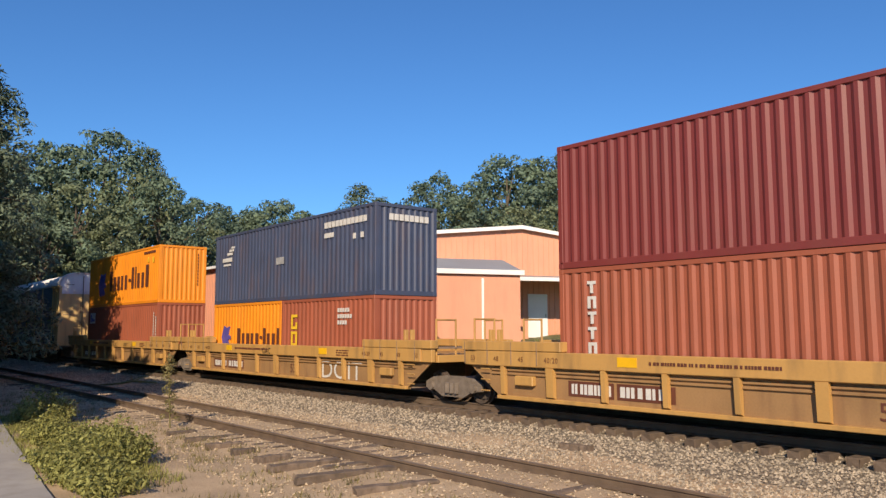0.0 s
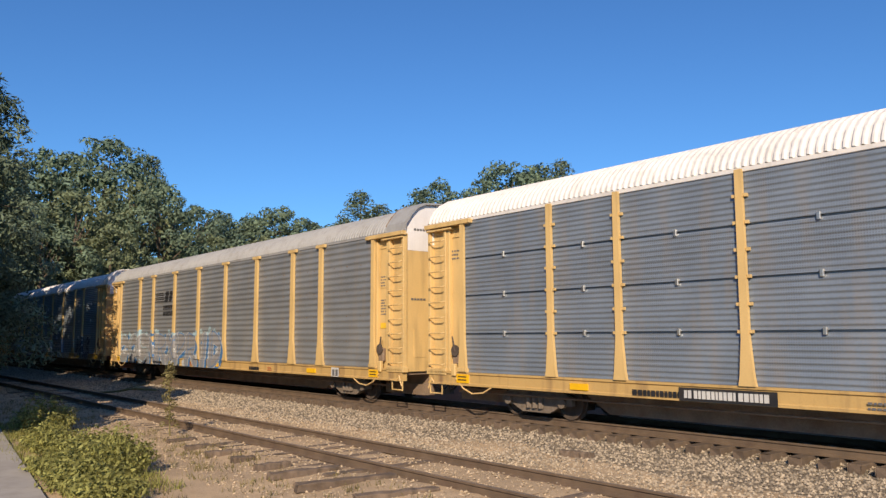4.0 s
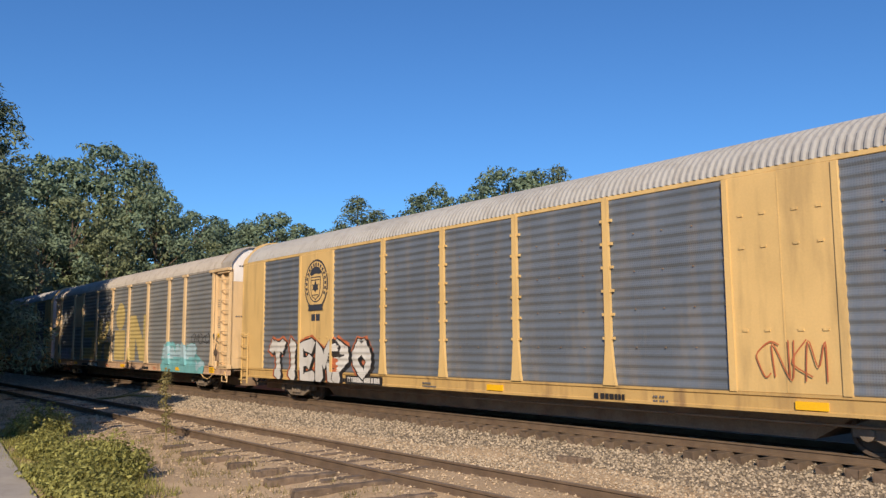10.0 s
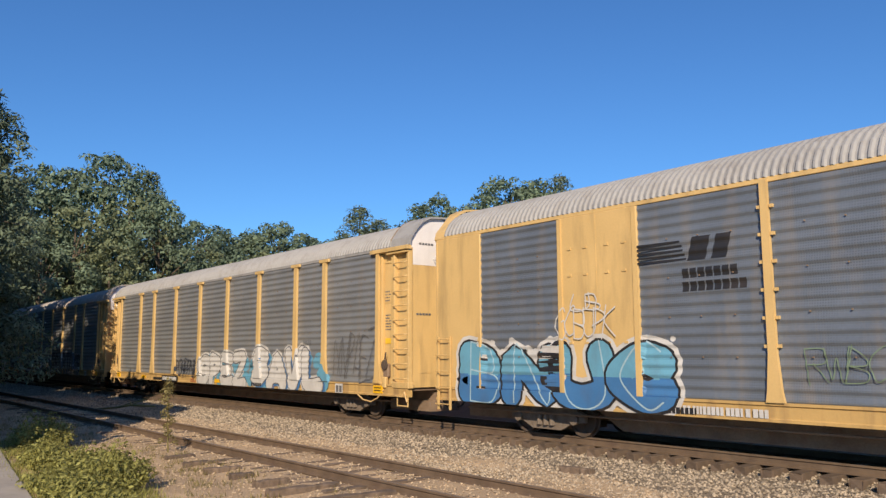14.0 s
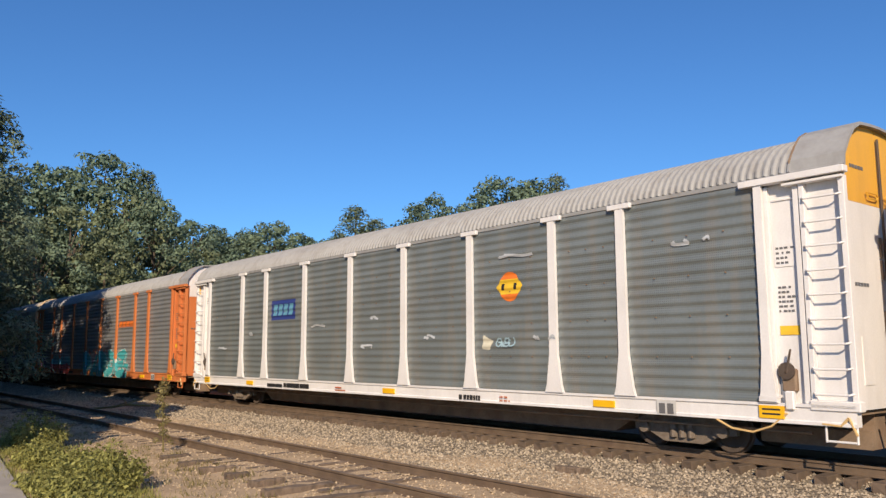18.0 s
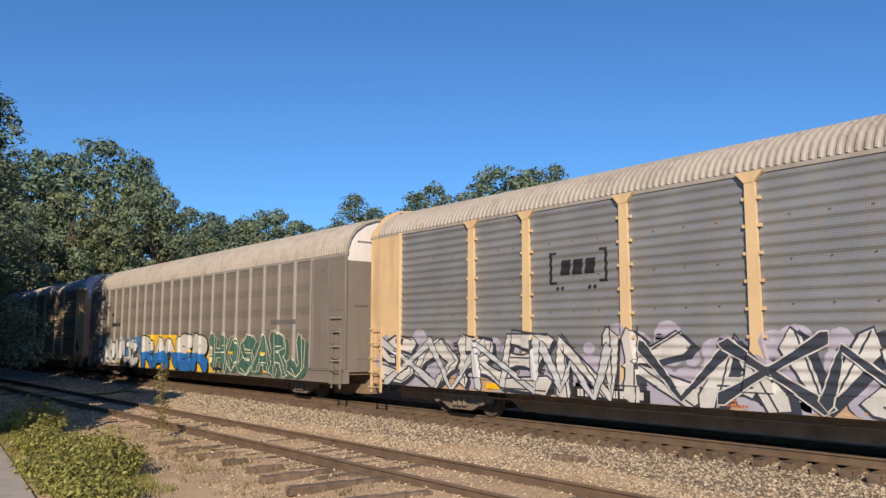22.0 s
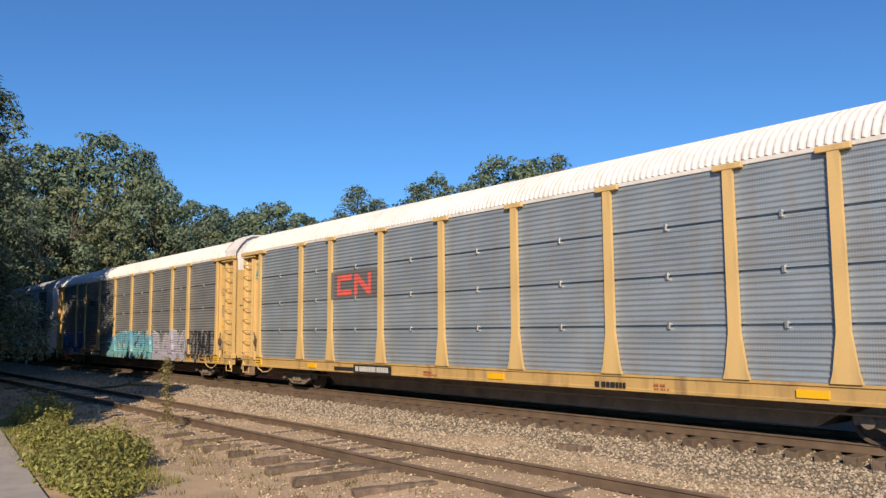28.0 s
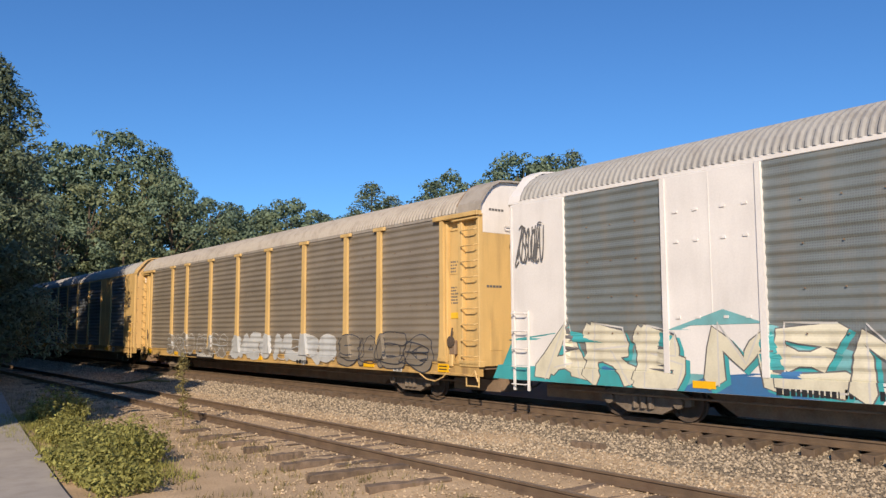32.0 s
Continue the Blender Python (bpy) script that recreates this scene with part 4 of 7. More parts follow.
def wheel_mesh(r=0.40):
    def make():
        bm = bmesh.new()
        ring = []
        prof = [(-0.07, r + 0.03), (-0.045, r + 0.03), (-0.035, r), (0.07, r - 0.005), (0.07, r - 0.07), (0.03, r - 0.09), (0.02, 0.13), (0.08, 0.11), (0.08, 0.0)]
        N = 24
        for k in range(N):
            a = 2 * math.pi * k / N
            ring.append([bm.verts.new((math.cos(a) * q, -y, math.sin(a) * q)) for y, q in prof])
        for k in range(N):
            for j in range(len(prof) - 1):
                bm.faces.new((ring[k][j], ring[(k + 1) % N][j], ring[(k + 1) % N][j + 1], ring[k][j + 1]))
        bmesh.ops.remove_doubles(bm, verts=bm.verts[:], dist=0.0005)
        return mesh_of("wheel", bm, M_WHEEL)
    return once(("wheel", r), make)


def sideframe_mesh():
    def make():
        bm = bmesh.new()
        out = [(-1.15, 0.52), (-1.15, 0.34), (-0.78, 0.30), (-0.45, 0.14), (0.45, 0.14), (0.78, 0.30), (1.15, 0.34), (1.15, 0.52), (0.8, 0.66), (0.3, 0.70), (-0.3, 0.70), (-0.8, 0.66)]
        prism(bm, out, -0.09, 0.03, axis="y")
        for x in (-0.89, 0.89):
            rod(bm, (x, -0.17, 0.40), (x, -0.09, 0.40), 0.12, 10)
        for x in (-0.2, 0, 0.2):
            rod(bm, (x, -0.11, 0.24), (x, -0.11, 0.52), 0.075, 8)
        return mesh_of("sideframe", bm, M_FRAME)
    return once(("sideframe",), make)


def truck(parent, x):
    # The lower block is added to fill the shaded gap between the wheels.
    t = part("truck", box(box(B(), -0.3, 0.3, -0.9, 0.9, 0.42, 0.66, 0.02), -0.46, 0.46, -0.55, 0.55, 0.12, 0.42), M_STEEL, parent, "dark four-wheel truck", at=pose(x, 0, 0))
    for y, s in ((-0.98, 1), (0.98, -1)):
        part("sideframe", sideframe_mesh(), None, t, at=pose(0, y, 0, 0, 0, 0 if s > 0 else 180))
    for dx in (-0.89, 0.89):
        part("axle", once(("axle",), lambda: mesh_of("axle", rod(B(), (0, -0.75, 0), (0, 0.75, 0), 0.08, 8), M_STEEL)), None, t, at=pose(dx, 0, 0.40))
        for y, turn in ((-0.76, 0), (0.76, 180)):
            part("wheel", wheel_mesh(), None, t, at=pose(dx, y, 0.40, 0, 0, turn))
    return t


def coupler(parent, x, s):
    bm = box(B(), min(x, x + s * 0.75), max(x, x + s * 0.75), -0.09, 0.09, 0.74, 0.94, 0.02)
    box(bm, min(x + s * 0.62, x + s * 0.86), max(x + s * 0.62, x + s * 0.86), -0.16, 0.16, 0.68, 1.0, 0.04)
    part("coupler", bm, M_WHEEL, parent, "rusty knuckle coupler")
    bm = B()
    pts = [Vector((x, -0.45, 0.72)), Vector((x + s * 0.2, -0.47, 0.5)), Vector((x + s * 0.45, -0.42, 0.42)), Vector((x + s * 0.6, -0.35, 0.55))]
    for a, b in zip(pts, pts[1:]):
        rod(bm, a, b, 0.028, 6)
    part("air_hose", bm, M_BLACK, parent)


def end_face(arch, x, s, z0, split, top_mat, door_mat, parent, inset=0.05):
    """Two-leaf end door under the arch; the upper part has its own paint."""
    ys = [(y * 0.955, z - 0.03) for y, z in arch]
    xa, xb = sorted((x, x - s * inset))
    low = [(-1.44, z0), (-0.012, z0), (-0.012, split), (-1.44, split)]
    for sign in (1, -1):
        d = part("end_door", prism(B(), [(y * sign, z) for y, z in low], xa, xb), door_mat, parent)
        xo = x + s * 0.012
        for z in (z0 + 0.35, z0 + 1.3, z0 + 2.2, split - 0.9):
            part("latch", box(B(), min(x, xo + s * 0.02), max(x, xo + s * 0.02), sign * -0.10 - 0.03, sign * -0.10 + 0.03, z, z + 0.35), M_STEEL, d)
        part("placard", box(B(), min(x, xo), max(x, xo), min(sign * -1.1, sign * -0.7), max(sign * -1.1, sign * -0.7), z0 + 0.4, z0 + 1.2), door_mat, d)
        bm = B()
        grip = ((0.12, 4.62), (0.2, 4.56), (0.55, 4.56), (0.6, 4.66), (0.2, 4.66))
        for (ya, za), (yb, zb) in zip(grip, grip[1:] + grip[:1]):
            rod(bm, (x + s * 0.05, -sign * ya, za), (x + s * 0.05, -sign * yb, zb), 0.014, 5)
        part("handle", bm, top_mat, d)
        if sign > 0:
            part("lock_bar", rod(B(), (x + s * 0.05, 0, z0 + 0.2), (x + s * 0.05, 0, 5.7), 0.025, 8), M_WHEEL, parent)
        half = [(y * sign, z) for y, z in ys if y <= 0.0001]
        prof = [(-1.455 * sign, split + 0.004)] + [(y, max(z, split + 0.02)) for y, z in half[:-1]] + [(-0.012 * sign, half[-1][1]), (-0.012 * sign, split + 0.004)]
        part("end_cap", prism(B(), prof, xa, xb), top_mat, parent)


def cap_height(y):
    """Height of the flush end's roofline over y."""
    for (ya, za), (yb, zb) in zip(FLUSH_CAP, FLUSH_CAP[1:]):
        if ya <= -abs(y) <= yb:
            return za + (zb - za) * (-abs(y) - ya) / (yb - ya)
    return FLUSH_CAP[0][1]


def folding_end(x, s, z0, door_mat, frame_mat, parent):
    """Tall folding doors that reach up to the chamfered roofline, bolted along their edges."""
    bolt = once(("door_bolt",), lambda: mesh_of("bolt", box(B(), -0.012, 0.012, -0.016, 0.016, -0.016, 0.016, 0.005), M_STEEL))
    for sign in (1, -1):
        for y0, y1, proud in ((1.43, 0.80, 0.0), (0.785, 0.40, 0.055), (0.385, 0.02, 0.02)):
            cuts = [y0] + [-y for y, _ in FLUSH_CAP if y1 < -y < y0] + [y1]
            prof = [(-y0 * sign, z0)] + [(-y * sign, cap_height(y) - 0.075) for y in cuts] + [(-y1 * sign, z0)]
            xa, xb = sorted((x + s * proud, x - s * 0.06))
            d = part("end_door", prism(B(), prof, xa, xb), door_mat, parent)
            for y in ((y0 - 0.05, y1 + 0.05) if proud == 0.0 else (y0 - 0.05,)):
                for k in range(7):
                    part("bolt", bolt, None, d, at=pose(x + s * (proud + 0.008), -y * sign, z0 + 0.2 + k * 0.62))
        xa, xb = sorted((x + s * 0.03, x - s * 0.05))
        part("door_post", box(B(), xa, xb, min(-1.44 * sign, -1.53 * sign), max(-1.44 * sign, -1.53 * sign), z0, 4.98, 0.01), frame_mat, parent)


def screen_bolts(width, rows, z0, z1):
    def make():
        bm = bmesh.new()
        for r in range(4):
            z = z0 + (z1 - z0) * (0.2 + 0.2 * r)
            for f in (0.25, 0.5, 0.75):
                box(bm, width * f - 0.012, width * f + 0.012, SIDE - 0.045, SIDE - 0.02, z - 0.012, z + 0.012)
        return mesh_of("bolt_row", bm, M_STEEL)
    return once(("bolts", round(width, 3), z0, z1), make)


def autorack(spec):
    """A covered car carrier, 27.4 m long; local x from its rear end, y from the track's middle, z from the rail head."""
    st = spec.get("style", "post")
    frame_m, screen_m, roof_m = spec["frame"], spec["screen"], spec["roof"]
    top_m, door_m = spec.get("top", M_WHITE), spec.get("door", frame_m)
    car = empty("autorack_car")
    tagged(car, spec["label"], "rail car", "covered car carriers of the train")
    L = CAR_LENGTH
    low = st == "many"
    arch = ARCH_LOW_FULL if low else ARCH_FULL
    eave = 4.66 if low else 5.0
    flush_ends = st in ("flush",) or spec.get("ends") == "flush"
    cap = 0.05 if low else 0.42 if flush_ends else 0.95
    cap_arch = FLUSH_CAP_FULL if flush_ends else ARCH_CAP_FULL
    # underframe
    low_z = 0.60 if low else 0.69
    prof = [(-1.56, low_z), (-1.36, low_z), (-1.36, 1.03), (-1.56, 1.03), (-1.56, 0.98), (-1.53, 0.96), (-1.53, low_z + 0.07), (-1.56, low_z + 0.05)]
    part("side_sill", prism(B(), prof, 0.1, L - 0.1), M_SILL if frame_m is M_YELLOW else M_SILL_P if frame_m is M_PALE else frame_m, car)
    part("side_sill", box(B(), 0.1, L - 0.1, 1.36, 1.52, 0.60, 1.02, 0.012), frame_m, car)
    bm = box(B(), 0.2, L - 0.2, -1.35, 1.35, 0.86, 0.98)
    box(bm, 0.3, L - 0.3, -0.4, 0.4, 0.55, 0.86)
    prism(bm, [(4.9, 0.62), (5.6, 0.2), (L - 5.6, 0.2), (L - 4.9, 0.62)], -0.72, 0.72, axis="y")
    for x in np.arange(1.5, L - 1, 2.4):
        box(bm, x - 0.06, x + 0.06, -1.3, 1.3, 0.68, 0.86)
    # Blocks added at both ends so the shaded gap there reads dark brown.
    for a, b in ((0.3, 2.3), (L - 2.3, L - 0.3)):
        box(bm, a, b, -0.55, 0.55, 0.24, 0.55)
    part("underframe", bm, M_STEEL, car, "dark steel underframe")
    for x in (3.65, L - 3.65):
        truck(car, x)
    coupler(car, L - 0.1, 1), coupler(car, 0.1, -1)
    part("brake_pipe", rod(B(), (1.0, -1.2, 0.52), (L - 1.0, -1.2, 0.52), 0.025, 6), M_STEEL, car)
    # roof with its eave beam
    part("roof", roof_mesh(roof_m, arch, cap if flush_ends else 0.05, L - cap), None, car)
    for y in (-1, 1):
        part("eave_beam", box(B(), 0.1, L - 0.1, min(y * 1.53, y * 1.42), max(y * 1.53, y * 1.42), eave - 0.05, eave + 0.05, 0.01), spec.get("eave", roof_m), car)
    part("far_side", box(B(), 0.3, L - 0.3, 1.44, 1.5, 1.02, eave - 0.05), screen_m, car)
    if cap > 0.1:
        for x0, x1 in ((0.02, cap), (L - cap, L - 0.02))[0 if flush_ends else 1:]:
            prof = cap_arch + [(y * 0.97, z - 0.05) for y, z in cap_arch[::-1]]
            part("roof_cap", prism(B(), [(y * 1.005, z + 0.012) for y, z in prof], x0, x1), frame_m if flush_ends else spec.get("cap", roof_m), car)
    if cap > 0.1 and not flush_ends:
        edge = [(y * 1.012, z + 0.02) for y, z in ARCH_CAP_FULL]
        part("cap_edge", prism(B(), edge + [(y * 0.96, z - 0.06) for y, z in ARCH_CAP_FULL[::-1]], L - cap - 0.035, L - cap - 0.004), M_STEEL, car, "dark edge of the roof cap")
    # ends
    split = spec.get("split", 4.45)
    for x, s in ((L - 0.12, 1), (0.12, -1)):
        if flush_ends:
            folding_end(x, s, 0.95, door_m, frame_m, car)
        else:
            end_face(arch if low or s < 0 else ARCH_CAP_FULL, x, s, 0.95, split, top_m, door_m, car)
    # side screens and posts
    z0, z1 = 1.035, eave - 0.055
    rows = spec.get("rows", 1)
    screens = []
    plates = []
    posts = []
    if st == "post":
        xs = [1.5, 4.65, 6.6, 9.45, 12.3, 15.1, 17.95, 20.8, 22.75, 25.9]
        screens = list(zip(xs, xs[1:]))
        posts = xs[1:-1] + [1.55, 25.85]
        if flush_ends:
            plates = [(0.1, 1.5), (25.9, L - 0.1)]
    elif st == "flush":
        xs = FLUSH_AT
        screens = [(xs[0], xs[1])] + [(a, b) for a, b in zip(xs[2:7], xs[3:8])] + [(xs[8], xs[9])]
        plates = [(0.1, xs[0]), (xs[1], xs[2]), (xs[7], xs[8]), (xs[9], L - 0.1)]
        posts = xs[3:7]
    else:
        xs = [2.19 + 1.151 * k for k in range(21)]
        screens = list(zip(xs, xs[1:]))
        posts = xs
        plates = [(0.1, 2.19), (xs[-1], L - 0.1)]
    blank = spec.get("blank", {})
    for k, (a, b) in enumerate(screens):
        p = part("side_panel", screen_mesh(b - a, z0, z1, blank.get(k, screen_m), rows, low, rib_pitch(spec)), None, car, at=pose(a, 0, 0))
        for i in range(1, rows):
            part("latch", once(("latch",), lambda: mesh_of("latch", box(B(), -0.035, 0.035, SIDE - 0.06, SIDE, -0.07, 0.07, 0.01), M_CHROME)), None, p, at=pose((b - a) / 2, 0, z0 + (z1 - z0) * i / rows))
        if st != "many" and rows == 1:
            tagged(part("bolt_row", screen_bolts(b - a, rows, z0, z1), None, p), kind="stuff")
    for x in posts:
        kind = {"post": spec.get("post", "tee"), "flush": "slim", "many": "thin"}[st]
        if st == "post" and x in (1.55, 25.85):
            kind = "plain" if not flush_ends else "thin"
        part("post", post_mesh(frame_m if st != "many" else spec["post_paint"], kind, 1.03, eave), None, car, at=pose(x, 0, 0))
    for a, b in plates:
        bm = box(B(), a, b, SIDE - 0.055, SIDE + 0.03, 1.03, eave - 0.05, 0.01)
        mid = (a + b) / 2
        if b - a > 2:
            box(bm, mid - 0.012, mid + 0.012, SIDE - 0.062, SIDE, 1.05, eave - 0.1)
            for z in (2.1, 3.6, 4.2):
                for x in (a + 0.35, mid - 0.3, mid + 0.3, b - 0.35):
                    box(bm, x - 0.05, x + 0.05, SIDE - 0.075, SIDE, z, z + 0.05)
            for x in (a + 0.06, b - 0.06):
                prism(bm, [(x - 0.07, 1.03), (x + 0.07, 1.03), (x + 0.05, eave - 0.06), (x - 0.05, eave - 0.06)], SIDE - 0.085, SIDE, axis="y")
        else:
            for x in (a + 0.03, b - 0.06):
                box(bm, x, x + 0.05, SIDE - 0.07, SIDE, 1.05, eave - 0.1)
        part("side_plate", bm, frame_m, car)
    if not flush_ends and not low:
        for s in (0, 1):
            def X(v):
                return v if s == 0 else L - v
            a, b = sorted((X(0.1), X(1.5)))
            ep = part("end_panel", box(B(), a, b, SIDE + 0.10, SIDE + 0.16, 1.03, eave - 0.05), frame_m, car)
            for v, w, out in ((1.46, 0.05, 0.0), (0.90, 0.05, 0.0), (0.78, 0.045, -0.03), (0.10, 0.05, -0.03)):
                part("stiffener", box(B(), X(v) - w, X(v) + w, SIDE + out, SIDE + 0.1, 1.03, eave - 0.15, 0.008), frame_m, ep)
            a, b = sorted((X(0.84), X(0.02)))
            part("ladder_foot", box(B(), a, b, SIDE - 0.06, SIDE + 0.14, 0.93, 1.10, 0.015), frame_m, ep)
            a, b = sorted((X(1.38), X(0.98)))
            part("panel_lip", box(B(), a, b, SIDE + 0.075, SIDE + 0.1, eave - 0.42, eave - 0.38, 0.006), frame_m, ep)
            a, b = sorted((X(0.0), X(1.9)))
            part("top_plate", box(B(), a, b, SIDE - 0.13, SIDE + 0.05, eave - 0.12, eave - 0.0, 0.01), frame_m, car)
            a, b = sorted((X(0.05), X(1.1)))
            part("top_strip", box(B(), a, b, SIDE - 0.09, SIDE + 0.08, eave - 0.20, eave - 0.15, 0.008), frame_m, car)
            for n in range(9):
                part("rung", rung_mesh(frame_m), None, ep, at=pose(X(0.44), SIDE, 1.2 + n * 0.415))
            bm = B()
            for v in (0.12, 0.62):
                rod(bm, (X(v), SIDE, 0.95), (X(v), SIDE, 0.42), 0.02, 6)
            rod(bm, (X(0.12), SIDE, 0.44), (X(0.62), SIDE, 0.44), 0.02, 6)
            part("step", bm, frame_m, car)
            # brake gear and uncoupling lever
            brake = part("hand_brake", box(B(), X(1.2) - 0.13, X(1.2) + 0.13, SIDE - 0.02, SIDE + 0.1, 1.22, 1.62, 0.03), M_STEEL, car, "dark hand brake")
            bm = rod(B(), (X(1.22), SIDE - 0.06, 1.58), (X(1.22), SIDE - 0.02, 1.58), 0.15, 12)
            rod(bm, (X(1.22), SIDE - 0.05, 1.55), (X(1.12), SIDE - 0.06, 1.95), 0.03, 6, 0.02)
            part("brake_lever", bm, M_WHEEL, brake)
            bm = box(B(), X(1.55) - 0.16, X(1.55) + 0.16, SIDE - 0.12, SIDE + 0.02, 1.05, 1.14)
            box(bm, X(1.18) - 0.08, X(1.18) + 0.08, SIDE - 0.09, SIDE + 0.02, 0.92, 1.24, 0.02)
            part("brake_bracket", bm, frame_m, brake)
            for name, run, r in (("brake_chain", ((1.25, 0.86), (1.55, 0.62), (1.9, 0.5), (2.3, 0.54), (2.6, 0.68)), 0.02), ("uncoupling_lever", ((0.65, 0.72), (0.35, 0.70), (0.22, 0.84), (0.1, 0.56)), 0.022)):
                bm = B()
                for (a, za), (b, zb) in zip(run, run[1:]):
                    rod(bm, (X(a), -1.55, za), (X(b), -1.55, zb), r, 6)
                part(name, bm, M_TAN, car, "pale rusty " + name.replace("_", " "))
            # warning notice on the sill below the corner
            a, b = sorted((X(1.75), X(1.3)))
            n = part("notice", box(B(), a, b, -1.572, -1.528, 0.76, 0.98), M_SIGNAL, car, "yellow warning notice")
            bm = B()
            for z in (0.82, 0.9):
                box(bm, a + 0.06, b - 0.06, -1.576, -1.57, z, z + 0.03)
            part("notice_bar", bm, M_BLACK, n)
    else:
        for s in (0, 1):
            xx = 0.5 if s == 0 else L - 0.5
            part("ladder", ladder_mesh(frame_m, 0.45, 2.35), None, car, at=pose(xx, SIDE - 0.08, 0))
    if low:
        for s in (0, 1):
            a, b = (0.12, 0.95) if s == 0 else (L - 0.95, L - 0.12)
            bm = box(B(), a, b, SIDE - 0.07, SIDE - 0.05, 2.9, eave - 0.1)
            part("door_plate", bm, frame_m, car)
            for z in (1.3, 1.75, 2.2, 2.65):
                part("grab_iron", rod(B(), (a + 0.1, SIDE - 0.13, z), (b - 0.1, SIDE - 0.13, z), 0.02, 6), M_GREY, car)
    # small stencilled panels on the sill
    for x, w, m in ((5.2, 0.5, M_SIGNAL), (14.1, 0.55, M_SIGNAL), (21.9, 0.55, M_SIGNAL)):
        part("reflector", box(B(), x, x + w, -1.575, -1.528, 0.77, 0.91), m, car, "yellow reflective strip")
    for x, w in spec.get("stencil", ((6.9, 1.1), (17.5, 0.8))):
        stencil(car, x, x + w, 0.74, 0.92)
    return car


M_SIGNAL = mat("yellow_reflective_strip", (0.75, 0.42, 0.01), 0.4, 0, 0.08, 3, 30, 0.03)


def stencil(car, x0, x1, z0, z1, material=None, lines=1, y=-1.578, row_gap=0.35):
    """Unreadable stencilled writing as short bars."""
    bm = B()
    rng = random.Random(int(x0 * 100 + z0 * 1000))
    h = (z1 - z0) / lines
    for k in range(lines):
        x = x0
        end = x1 - (rng.uniform(0, 0.45) * (x1 - x0) if lines > 1 else 0)
        while x < end - 0.02:
            w = min(rng.uniform(0.06, 0.14) * max(0.5, h / 0.22), x1 - x)
            box(bm, x, x + w, y, y + 0.012, z0 + k * h, z0 + (k + 1 - (row_gap if lines == 1 else max(row_gap, 0.55))) * h)
            x += w + 0.035 * max(0.6, h / 0.22) * (1 if rng.random() < 0.75 else 2.4)
    tagged(part("stencil", bm, material or M_BLACK, car), kind="stuff")


